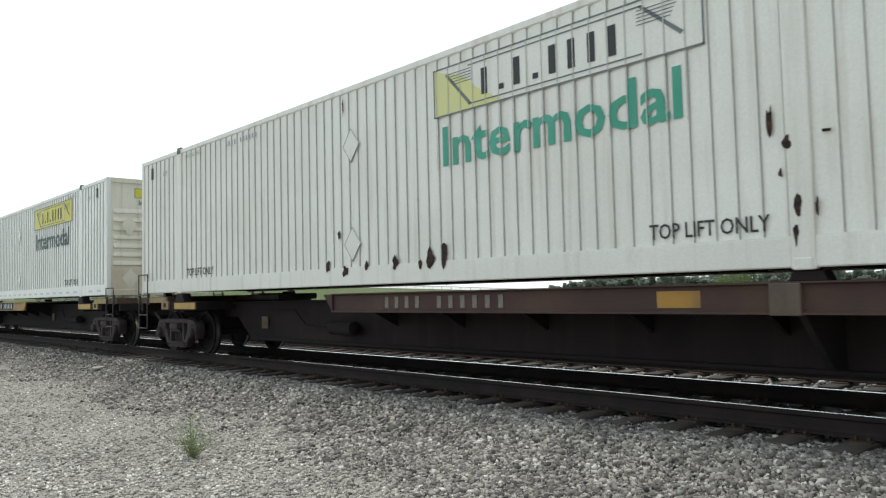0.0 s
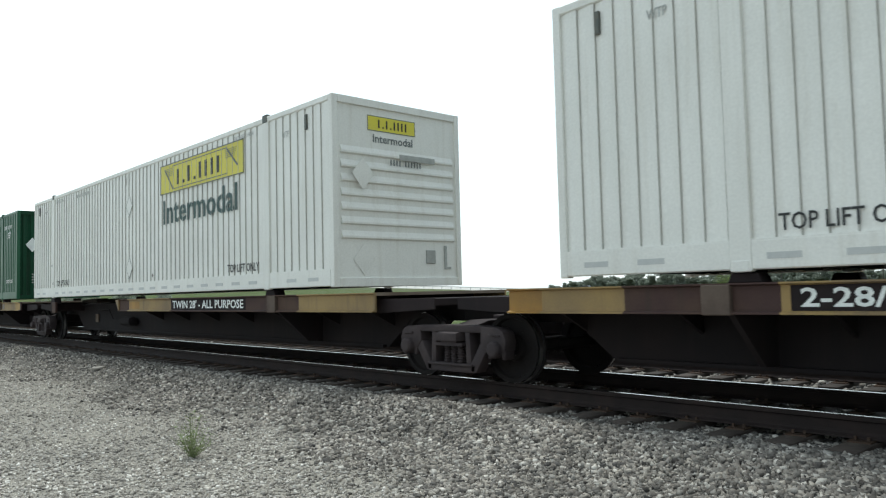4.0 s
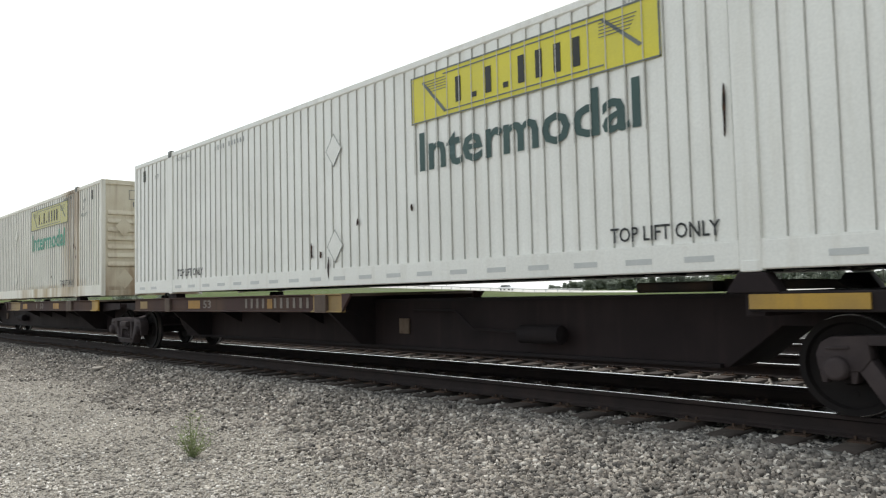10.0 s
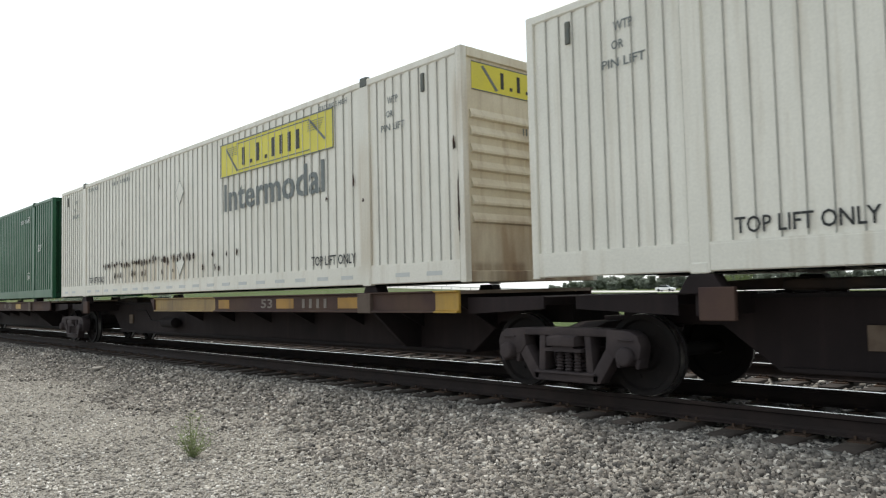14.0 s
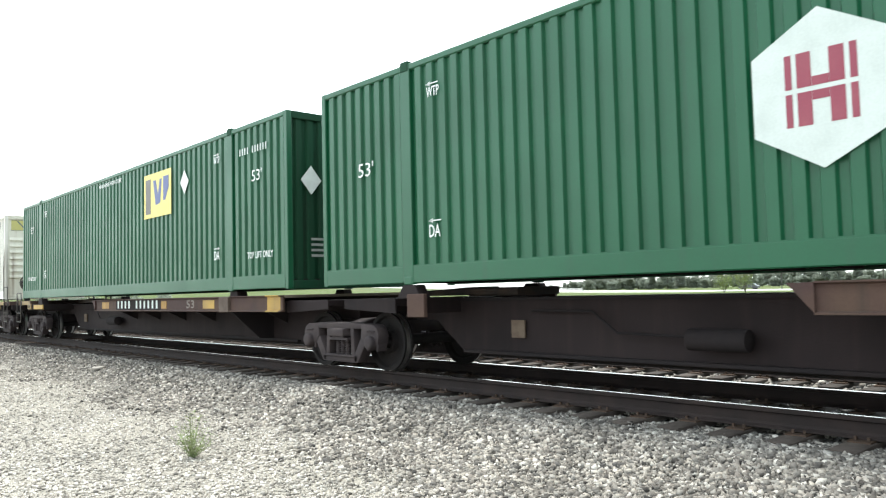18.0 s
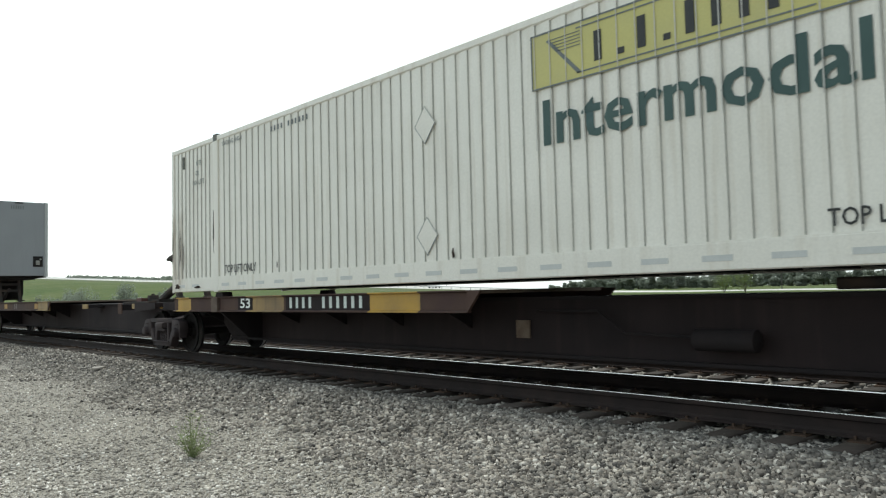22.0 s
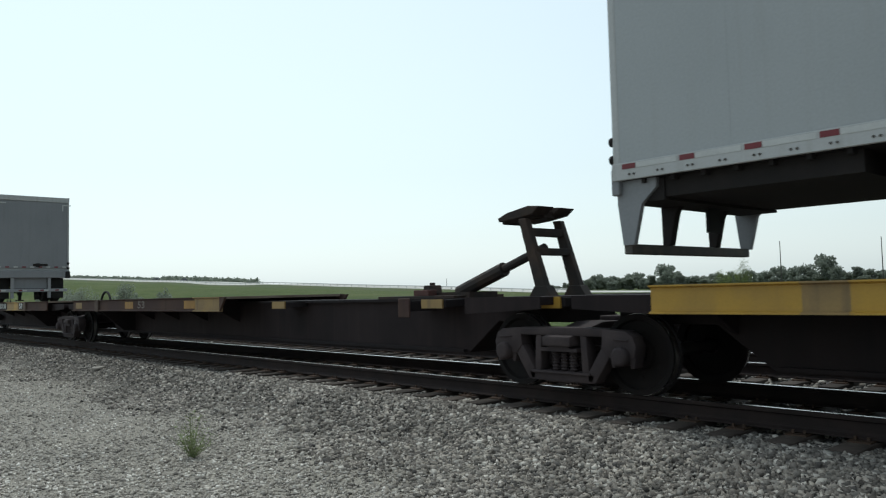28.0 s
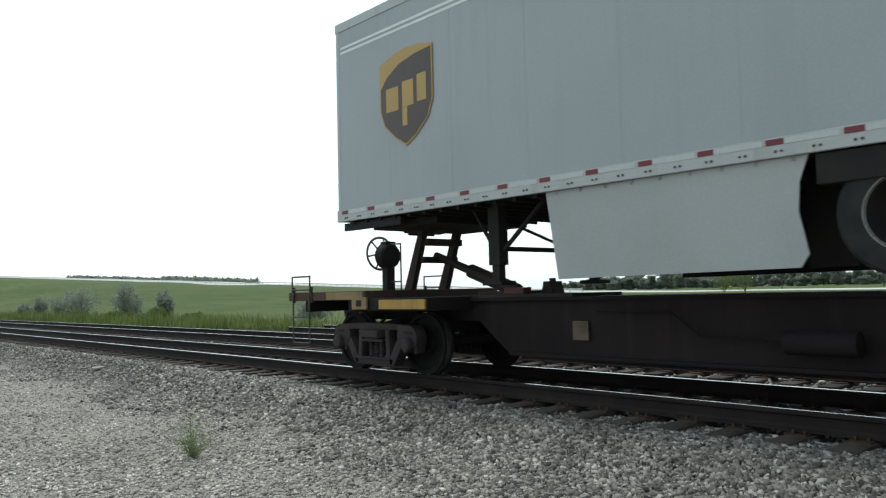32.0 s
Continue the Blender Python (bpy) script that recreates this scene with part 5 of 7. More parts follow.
    if pinlift:
        for x0 in (1.0, 14.55):
            sign("side_stencil", marks_tone, top, (x0 + 0.12, y - 0.004, z + 2.26), "OR", 0.09, 0.14, 0, 0.01)
            sign("side_stencil", marks_tone, top, (x0, y - 0.004, z + 2.08), "PIN LIFT", 0.09, 0.5, 0, 0.01)
    for x0 in (0.55, LENGTH - 0.75):
        part("vent", Solid().box(x0, x0 + 0.06, y - 0.02, y + 0.02, z + 2.46, z + 2.70), CASTING, top, "small dark vent", 0.008)
    if placards:
        for zz in (0.60, 2.02):
            p = diamond(top, 7.92, y - 0.001, z + zz, 0.25, side_of(top), "diamond placard holder")
            for u, v in ((-0.205, 0.25), (-0.205, -0.25), (0.205, 0.25), (0.205, -0.25)):
                part("holder_edge", Solid().prism([(0.0, v), (u, 0.0), (u * 0.93, 0.0), (0.0, v * 0.94)], -0.007, -0.0045, "y"), FAINT, p)
            # dark sliver draws the raised holder's shading at its lower right
            part("holder_edge", Solid().prism([(0.0, -0.25), (0.205, 0.0), (0.188, 0.0), (-0.008, -0.236)], -0.010, -0.0045, "y"), INK_GREY, p)
    # marks on the forward end
    if sign_on_end == "small":
        ob = part("end_sign", plate([(-0.62, 0), (0.34, 0), (0.34, 0.24), (-0.62, 0.24)]), end_sign or sign_paint, top, "small sign with dark marks")
        ob.matrix_basis = pose(WALL, 0, z + 2.42, 0, 0, 90)
        part("sign_border", Solid().box(-0.62, 0.34, -0.002, 0, 0, 0.012).box(-0.62, 0.34, -0.002, 0, 0.228, 0.24).box(-0.62, -0.608, -0.002, 0, 0.012, 0.228).box(0.328, 0.34, -0.002, 0, 0.012, 0.228), INK_GREY, ob).location = (0, -0.004, 0)
        bars("sign_mark", "O.O.OOOO", 0.13, 0.62, letter, ob, pose(-0.43, -0.005, 0.055))
        sign("end_lettering", INK_GREY, top, (WALL + 0.003, -0.52, z + 2.24), "Intermodal", 0.13, 0.80, 90, 0.02)
        diamond(top, FRONT + 0.030, -0.77, z + 1.72, 0.25, end_of(top), "diamond placard holder", 90)
        diamond(top, WALL + 0.003, -0.72, z + 0.42, 0.25, end_of(top), "diamond placard holder", 90)
    else:
        ob = part("end_sign", plate([(-1.09, 0), (1.09, 0), (1.09, 0.36), (-1.09, 0.36)]), sign_paint, top, "wide yellow sign")
        ob.matrix_basis = pose(WALL, 0, z + 2.38, 0, 0, 90)
        bars("sign_mark", "O.O.OOOO", 0.21, 1.24, letter, ob, pose(-0.60, -0.005, 0.08))
        so = Solid().box(-1.09, 1.09, -0.004, 0, 0.0, 0.012).box(-1.09, 1.09, -0.004, 0, 0.348, 0.36)
        for s in (-1, 1):
            so.prism([(s * 0.92, 0.31), (s * 0.88, 0.33), (s * 0.62, 0.05), (s * 0.66, 0.03)], -0.004, 0, "y")
        ln = part("sign_border", so, INK_GREY, ob)
        ln.location = (0, -0.004, 0)
    ob = part("end_plate", Solid().box(0, 0.008, -0.02, 0.72, z + 2.0, z + 2.09), FAINT, top, "grey marking plate")
    ob.location = (LENGTH + 0.002, 0, 0)
    bars("serial_mark", "OOOO OOOOOO", 0.09, 0.66, INK_GREY, top, pose(FRONT, -0.22, z + 1.90, 0, 0, 90))
    part("end_box", Solid().box(LENGTH - 0.04, LENGTH - 0.012, 0.52, 0.72, z + 0.36, z + 0.58), FAINT, top, "small grey document box", 0.01)
    part("end_bracket", Solid().box(LENGTH - 0.04, LENGTH - 0.012, 0.92, 0.97, z + 0.30, z + 0.66).box(LENGTH - 0.04, LENGTH - 0.012, 0.92, 1.06, z + 0.27, z + 0.31), FAINT, top, "", 0.006)


SIDE_PAINT = {}


def side_of(top):
    return SIDE_PAINT[top.name][0]


def end_of(top):
    return SIDE_PAINT[top.name][1]


def white(rear, label, paint, end_paint, dashes=True, tight=False):
    ob = shipping_container(rear, False, label, paint, end_paint, "white containers", dashes, tight)
    SIDE_PAINT[ob.name] = (paint, end_paint)
    return ob


def rust_marks(top, spots, seed, material=RUST):
    """Scraped and rusted spots with ragged outlines. spots: x, height over the floor, width, height."""
    rng = random.Random(seed)
    for x, v, w, h in spots:
        n = 11
        pts = []
        for i in range(n):
            a = 2 * math.pi * i / n
            k = rng.uniform(0.5, 1.15)
            pts.append((x + math.cos(a) * w / 2 * k, SOFFIT + v + math.sin(a) * h / 2 * k))
        ob = part("rust_patch", plate(pts, 0.003), material, top, "dark scraped rust patch")
        ob.location = (0, -WIDTH / 2 - 0.0045, 0)


def dress_green(top, mark_paint, hub=False, high=2.05):
    y, z = -WIDTH / 2 - 0.006, SOFFIT
    if hub:
        hexa = [(7.20, 0.86), (7.755, 1.16), (7.755, 1.85), (7.20, 2.17), (6.645, 1.85), (6.645, 1.18)]
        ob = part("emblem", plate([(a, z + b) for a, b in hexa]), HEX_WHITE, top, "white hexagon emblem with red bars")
        ob.location = (0, y, -0.06)
        for a, b in ((6.92, 6.975), (7.015, 7.13), (7.27, 7.385), (7.425, 7.48)):
            for c, d in ((1.22, 1.495), (1.535, 1.82)):
                part("emblem_bar", Solid().box(a, b, -0.003, 0, z + c, z + d), INK_RED, ob, "dark red bar").location = (0, -0.004, 0)
        for c in (1.42, 1.535):
            part("emblem_bar", Solid().box(7.133, 7.267, -0.003, 0, z + c, z + c + 0.075), INK_RED, ob, "dark red bar").location = (0, -0.004, 0)
        bars("name_mark", "OOO", 0.36, 0.84, HEX_WHITE, top, pose(8.55, y, z + 1.62), "plain white mark")
        bars("name_mark", "OOOOO", 0.32, 1.38, HEX_WHITE, top, pose(8.25, y, z + 1.20), "plain white mark")
    else:
        ob = part("emblem", plate([(10.15, z + 1.63), (11.60, z + 1.63), (11.60, z + 2.58), (10.15, z + 2.58)]), mark_paint, top, "ochre square emblem with brown and blue marks")
        ob.location = (0, y, 0)
        part("emblem_block", Solid().box(10.25, 10.52, -0.003, 0, z + 1.72, z + 2.47), SHIELD_BROWN, ob, "brown block").location = (0, -0.004, 0)
        part("emblem_block", Solid().prism([(10.66, z + 2.42), (10.80, z + 2.42), (10.92, z + 2.10), (11.02, z + 2.42), (11.12, z + 2.42), (11.04, z + 1.92), (10.80, z + 1.88)], -0.003, 0, "y"), INK_BLUE, ob, "blue block").location = (0, -0.004, 0)
        part("emblem_block", Solid().prism([(11.20, z + 1.95), (11.30, z + 1.95), (11.48, z + 2.2), (11.48, z + 2.45), (11.20, z + 2.45)], -0.003, 0, "y"), INK_BLUE, ob, "blue block").location = (0, -0.004, 0)
        diamond(top, 12.25, y, z + 2.2, 0.24, INK_WHITE, "white diamond placard")
    sign("side_lettering", INK_WHITE, top, (7.2, y - 0.003, z + 2.64), "WARNING HIGH CUBE", 0.095, 1.55, 0, 0.01, "small white lettering")
    for x0, zz in ((0.93, 1.52 if hub else 1.99), (14.68 if hub else 15.0, high)):
        sign("side_lettering", INK_WHITE, top, (x0, y - 0.003, z + zz), "53'", 0.2, 0.35, 0, 0.0, "white lettering")
    for x0 in () if hub else (0.68, 14.82):
        sign("side_lettering", INK_WHITE, top, (x0, y - 0.003, z + 0.54), "TOP LIFT ONLY", 0.115, 0.88, 0, 0.01, "white lettering")
    for x0, d in ((2.42, -1), (13.55, 1)):
        sign("side_lettering", INK_WHITE, top, (x0, y - 0.003, z + 0.58), "DA", 0.16, 0.21, 0, 0.01, "white lettering")
        sign("side_lettering", INK_WHITE, top, (x0, y - 0.003, z + 2.36), "WTP", 0.13, 0.24, 0, 0.01, "white lettering")
        for zz in (0.78, 2.52):
            so = Solid().box(x0, x0 + 0.22, -0.003, 0, z + zz, z + zz + 0.014)
            e = x0 + 0.22 if d > 0 else x0
            so.prism([(e, z + zz + 0.007), (e - d * 0.07, z + zz + 0.035), (e - d * 0.07, z + zz - 0.02)], -0.003, 0, "y")
            part("arrow_mark", so, INK_WHITE, top).location = (0, y, 0)
    bars("serial_mark", "OOOO OOOOOO", 0.12, 1.0, HEX_WHITE, top, pose(14.55 if not hub else 12.7, y, z + 2.36))
    # forward end
    if not hub:
        ob = part("end_emblem", plate([(-0.48, 0), (0.16, 0), (0.16, 0.42), (-0.48, 0.42)]), mark_paint, top, "ochre square emblem")
        ob.matrix_basis = pose(FRONT - 0.02, 0, z + 2.12, 0, 0, 90)
        part("emblem_block", Solid().box(-0.43, -0.27, -0.003, 0, 0.05, 0.36), SHIELD_BROWN, ob, "brown block").location = (0, -0.004, 0)
        part("emblem_block", Solid().box(-0.20, -0.03, -0.003, 0, 0.1, 0.34), INK_BLUE, ob, "blue block").location = (0, -0.004, 0)
        part("emblem_block", Solid().box(0.01, 0.11, -0.003, 0, 0.14, 0.34), INK_BLUE, ob, "blue block").location = (0, -0.004, 0)
        diamond(top, FRONT - 0.015, -0.84, z + 1.78, 0.24, INK_WHITE, "white diamond placard", 90)
    else:
        ob = part("end_emblem", plate([(-0.62, 0.0), (-0.42, 0.1), (-0.42, 0.36), (-0.62, 0.46), (-0.82, 0.36), (-0.82, 0.1)]), INK_WHITE, top, "white hexagon emblem")
        ob.matrix_basis = pose(FRONT - 0.02, 0, z + 2.1, 0, 0, 90)
    sign("end_lettering", INK_WHITE, top, (FRONT - 0.01, -0.32, z + 1.54), "53'", 0.21, 0.34, 90, 0.015)
    for k in range(9):
        ob = part("serial_mark", Solid().box(0.42, 0.50, -0.003, 0, z + 1.2 + k * 0.105, z + 1.28 + k * 0.105), INK_WHITE, top)
        ob.matrix_basis = pose(FRONT - 0.015, 0, 0, 0, 0, 90)
    ob = part("data_plate", plate([(0.12, 0.58), (0.60, 0.58), (0.60, 0.82), (0.12, 0.82)]), INK_WHITE, top, "white data plate")
    ob.matrix_basis = pose(FRONT - 0.012, 0, z, 0, 0, 90)
    for k in range(4):
        for x0, x1, zz, h in ((-0.85, -0.62, 0.52 + k * 0.09, 0.04), (-0.48, -0.05, 0.52 + k * 0.05, 0.02)):
            ob = part("data_line", Solid().box(x0, x1, -0.003, 0, zz, zz + h), FAINT, top, "faint plain mark")
            ob.matrix_basis = pose(FRONT - 0.015, 0, z, 0, 0, 90)


box = white(REAR["A"], "weathered white ribbed container with pale yellow sign and rust scrapes", WORN_WHITE, WHITE_END, False)
dress_white(box, SIGN_PALE, INK_GREEN, bleached=1)
rust_marks(box, [(7.3, 0.30, 0.12, 0.22), (7.75, 0.22, 0.16, 0.2), (8.25, 0.28, 0.1, 0.2), (8.9, 0.3, 0.16, 0.2), (9.4, 0.25, 0.08, 0.12), (9.6, 0.32, 0.2, 0.3), (9.85, 0.36, 0.14, 0.35), (7.6, 0.75, 0.08, 0.12),
                 (13.95, 1.25, 0.06, 0.28), (14.08, 1.05, 0.10, 0.14), (14.15, 0.55, 0.07, 0.24), (14.12, 0.3, 0.05, 0.26), (14.4, 1.1, 0.10, 0.04), (14.02, 0.8, 0.04, 0.1), (14.3, 0.5, 0.03, 0.2), (7.75, 2.62, 0.03, 0.3)], 1)
box = white(REAR["B"], "clean white ribbed container with bright yellow sign", WHITE_PAINT, WHITE_END)
dress_white(box, SIGN_YELLOW, INK_DARK_GREEN)
box = white(REAR["C"], "white ribbed container with yellow sign and dark green lettering", WHITE_PAINT, WHITE_PAINT)
dress_white(box, SIGN_YELLOW, INK_DARK_GREEN)
rust_marks(box, [(7.75, 2.62, 0.03, 0.3), (1.9, 0.9, 0.06, 0.08), (2.0, 0.4, 0.05, 0.12), (9.3, 0.4, 0.04, 0.08)], 2)
box = shipping_container(REAR["D"], True, "green ribbed container with ochre emblem and white lettering", GREEN_PAINT, GREEN_SHADED, "green containers")
dress_green(box, SIGN_ORANGE)
box = white(REAR["E"], "white ribbed container with yellow sign and a few rust spots", WHITE_PAINT, WHITE_END)
dress_white(box, SIGN_YELLOW, INK_DARK_GREEN)
rust_marks(box, [(7.3, 0.55, 0.06, 0.3), (7.75, 0.3, 0.05, 0.35), (7.55, 0.5, 0.06, 0.12), (8.5, 0.9, 0.06, 0.1), (9.7, 1.0, 0.05, 0.1), (14.0, 1.4, 0.04, 0.5), (15.95, 0.9, 0.03, 0.8), (16.0, 1.9, 0.04, 0.3)], 3)
box = white(REAR["F"], "rust-streaked cream-white container with dull yellow sign and green lettering", RUN_WHITE, RUSTY_END, False, True)
dress_white(box, SIGN_DULL, INK_GREEN, pinlift=True, marks_tone=INK_GREY, end_sign=RUSTY_END)
rust_marks(box, [(13.98, 1.36, 0.07, 0.13), (14.14, 1.30, 0.05, 0.10), (14.15, 1.07, 0.09, 0.09), (11.9, 0.6, 0.05, 0.1), (8.0, 2.55, 0.03, 0.3), (13.1, 0.33, 0.05, 0.18)], 5)
box = white(REAR["G"], "cream-white container with yellow sign and a row of rust scrapes", SCRAPED_WHITE, RUSTY_END, tight=True)
dress_white(box, SIGN_YELLOW, INK_GREY, "wide", pinlift=True, marks_tone=INK_GREY)
rng = random.Random(12)
rust_marks(box, [(3.45 + k * 0.155 + rng.uniform(-0.03, 0.03), 0.70 + rng.uniform(-0.03, 0.05), rng.uniform(0.05, 0.13), rng.uniform(0.09, 0.19)) for k in range(34)], 7)
rust_marks(box, [(x + rng.uniform(-0.05, 0.05), 0.45 + rng.uniform(-0.03, 0.05), rng.uniform(0.05, 0.10), rng.uniform(0.09, 0.2)) for x in (4.2, 4.4, 4.6, 5.3, 5.5, 5.95, 6.1, 7.0, 7.6, 9.0, 9.45, 9.65)], 8)
rust_marks(box, [(9.4, 0.70, 0.09, 0.15), (9.95, 0.68, 0.05, 0.1), (10.35, 0.68, 0.06, 0.2), (4.7, 1.2, 0.04, 0.2), (6.9, 2.3, 0.025, 0.35), (13.2, 1.32, 0.06, 0.07), (13.9, 1.5, 0.05, 0.2), (14.12, 1.2, 0.05, 0.06), (16.06, 0.9, 0.04, 1.0), (16.0, 1.7, 0.05, 0.2)], 9)
box = shipping_container(REAR["H"], True, "green ribbed container with white hexagon emblem and white marks", GREEN_PAINT, GREEN_SHADED, "green containers")
dress_green(box, SIGN_LEMON, True, 1.40)
box = shipping_container(REAR["I"], True, "green ribbed container with lemon-yellow emblem and white lettering", GREEN_PAINT, GREEN_SHADED, "green containers")
dress_green(box, SIGN_LEMON, high=1.86)
box = white(REAR["J"], "weathered white container with dull yellow signs and rusty corner posts", CORNER_WHITE, SMEARED_END, tight=True)
dress_white(box, SIGN_DULL, INK_DARK_GREEN, "wide", pinlift=True, marks_tone=INK_GREY)
rust_marks(box, [(0.05, 1.0, 0.05, 0.9), (0.4, 0.9, 0.05, 0.7), (0.55, 0.7, 0.04, 0.8), (1.9, 1.1, 0.05, 0.8), (13.95, 0.9, 0.06, 1.2), (16.08, 0.9, 0.09, 1.3), (0.3, 0.12, 0.3, 0.1), (1.2, 0.1, 0.3, 0.06), (4.2, 0.4, 0.04, 0.12), (8.4, 0.35, 0.05, 0.15)], 9)


# ---- trailers on the last cars ----
def tyre_wheel(parent, x, y, z, side):
    so = Solid().lathe([(-0.14, 0.29), (-0.15, 0.36), (-0.135, 0.47), (-0.10, 0.505), (0.10, 0.505), (0.135, 0.47), (0.15, 0.36), (0.14, 0.29)], "y", 36, (x, y, z))
    t = part("tyre", so, RUBBER, parent, "black road tyre", round_off=True)
    so = Solid().lathe([(side * a, r) for a, r in ((0.05, 0.0), (0.05, 0.09), (-0.05, 0.13), (-0.06, 0.22), (0.0, 0.27), (0.125, 0.285), (0.135, 0.30), (0.10, 0.30), (-0.09, 0.26), (-0.09, 0.0))], "y", 30, (x, y, z))
    part("rim", so, UNDERSIDE, t, "dark dished rim", round_off=True)
    ring = Solid().lathe([(side * a, r) for a, r in ((0.128, 0.285), (0.142, 0.298), (0.142, 0.305), (0.125, 0.305))], "y", 36, (x, y, z))
    part("rim_edge", ring, HUB_STEEL, t, "thin worn steel rim edge", round_off=True)


def shield(parent, x, z, y, k=1.0):
    v = k * 0.89
    def outline(g):
        return [(x - 0.54 * g, z + 0.62 * g * 0.89), (x - 0.25 * g, z + 0.72 * g * 0.89), (x, z + 0.76 * g * 0.89), (x + 0.28 * g, z + 0.74 * g * 0.89), (x + 0.54 * g, z + 0.68 * g * 0.89), (x + 0.54 * g, z - 0.10 * g * 0.89), (x + 0.44 * g, z - 0.36 * g * 0.89), (x + 0.2 * g, z - 0.58 * g * 0.89),
                (x, z - 0.70 * g * 0.89), (x - 0.22 * g, z - 0.56 * g * 0.89), (x - 0.45 * g, z - 0.34 * g * 0.89), (x - 0.54 * g, z - 0.10 * g * 0.89)]
    ob = part("emblem", plate(outline(k)), SHIELD_GOLD, parent, "gold and brown shield emblem")
    ob.location = (0, y, 0)
    inner = [(x - 0.515 * k, z + 0.24 * v), (x - 0.38 * k, z + 0.40 * v), (x - 0.12 * k, z + 0.55 * v), (x + 0.2 * k, z + 0.62 * v), (x + 0.515 * k, z + 0.645 * v), (x + 0.515 * k, z - 0.10 * v), (x + 0.42 * k, z - 0.35 * v), (x + 0.19 * k, z - 0.56 * v), (x, z - 0.67 * v), (x - 0.21 * k, z - 0.54 * v), (x - 0.43 * k, z - 0.33 * v), (x - 0.515 * k, z - 0.1 * v)]
    part("emblem_field", plate(inner), SHIELD_BROWN, ob, "brown shield field").location = (0, -0.003, 0)
    for a, b, c, d in ((-0.40, -0.14, -0.14, 0.22), (-0.06, 0.17, -0.12, 0.26), (-0.06, 0.04, -0.40, -0.124), (0.24, 0.42, -0.10, 0.30)):
        part("emblem_block", Solid().box(x + a * k, x + b * k, -0.002, 0, z + c * v, z + d * v), SHIELD_GOLD, ob, "gold block").location = (0, -0.008, 0)


def van_trailer(label, rear, front, nose, axles, emblem_x, skirt, name_end):
    """A box van trailer on a rail car. rear, front: its ends along the train; nose: +1 where its nose points forwards."""
    top = thing("van_trailer", label, "trailer", "trailers on the train")
    on_train(top, rear)
    n = front - rear
    w, z0, z1 = 1.30, 2.16, 5.18 if name_end else 5.08
    def X(d):
        """Distance from the nose."""
        return n - d if nose > 0 else d
    body = part("body", Solid().box(0.03, n - (0.16 if name_end else 0.03), -w, w, z0 + 0.12, z1 - 0.02), TRAILER_GREY, top, "smooth grey aluminium side", 0.02)
    seams = Solid()
    k = 1.22
    while k < n - 0.3:
        seams.box(k - 0.012, k + 0.012, -w - 0.0015, -w, z0 + 0.16, z1 - 0.14)
        k += 1.22
    tagged(part("panel_seam", seams, TRAILER_GREY, body, "faint panel seams"), kind="stuff")
    for y in (-1, 1):
        part("top_rail", Solid().box(0, n - (0.16 if name_end else 0), y * w - 0.012 if y > 0 else -w - 0.012, y * w + 0.012 if y > 0 else -w + 0.012, z1 - 0.13, z1, 0.004), TRAILER_RAIL, top, "aluminium top rail")
        base = part("bottom_rail", Solid().box(0, n - (0.16 if name_end else 0), w - 0.02 if y > 0 else -w - 0.02, w + 0.02 if y > 0 else -w + 0.02, z0, z0 + 0.17, 0.006), TRAILER_RAIL, top, "bolted aluminium bottom rail")
        if y < 0:
            i, x = 0, 0.12
            while x < n - 0.3:
                part("reflector", Solid().box(x, x + 0.15, -w - 0.024, -w - 0.019, z0 + 0.105, z0 + 0.155), REFLECT_RED, base, "red reflective strip")
                part("reflector", Solid().box(x + 0.16, x + 0.59, -w - 0.024, -w - 0.019, z0 + 0.105, z0 + 0.155), REFLECT_GREY, base, "white reflective strip")
                x += 0.62
            bolts = Solid()
            x = 0.2
            while x < n - 0.2:
                for dx in (0, 0.05):
                    bolts.tube((x + dx, -w - 0.03, z0 + 0.05), (x + dx, -w - 0.018, z0 + 0.05), 0.012, n=6)
                x += 0.31
            tagged(part("bolts", bolts, GRIP, base), kind="stuff")
    for zz in (z1 - 0.60, z1 - 0.55) if name_end else (z1 - 0.47, z1 - 0.40):
        part("stripe", Solid().box(0.12, n - 0.18, -w - 0.004, -w - 0.0005, zz, zz + 0.035), INK_WHITE, top, "white pinstripe")
    for x in (0.0, n - 0.09):
        for y in (-1, 1):
            if name_end and x > 0:
                q = Solid()
                arc = [(n - 0.16 + 0.165 * math.sin(k * math.pi / 12), y * (w - 0.155 + 0.165 * math.cos(k * math.pi / 12))) for k in range(7)]
                q.prism(arc + [(n - 0.16, y * (w - 0.155))], z0 - 0.02, z1 - 0.01, "z")
                part("corner_post", q, TRAILER_RAIL, top, "wide rounded corner post", round_off=True)
                continue
            part("corner_post", Solid().box(x, x + 0.09, w - 0.06 if y > 0 else -w - 0.008, w + 0.008 if y > 0 else -w + 0.06, z0, z1), TRAILER_RAIL, top, "", 0.02)
    part("floor", Solid().box(0.05, n - 0.05, -w + 0.05, w - 0.05, z0 + 0.0, z0 + 0.11), UNDERSIDE, top, "dark underside")
    x = 0.3
    while x < n - 0.2:
        part("floor_joist", Solid().box(x, x + 0.04, -w + 0.03, w - 0.03, z0 - 0.045, z0 + 0.0), UNDERSIDE, top)
        x += 0.31
    # nose wall
    xn = X(0.0)
    s = nose
    c = 0.157 if name_end else 0.06
    part("nose_wall", Solid().box(min(xn, xn - s * 0.15), max(xn, xn - s * 0.15), -w + c, w - c, z0 + 0.02, z1 - 0.02), TRAILER_END_SHADED, top, "grey front wall", 0.01)
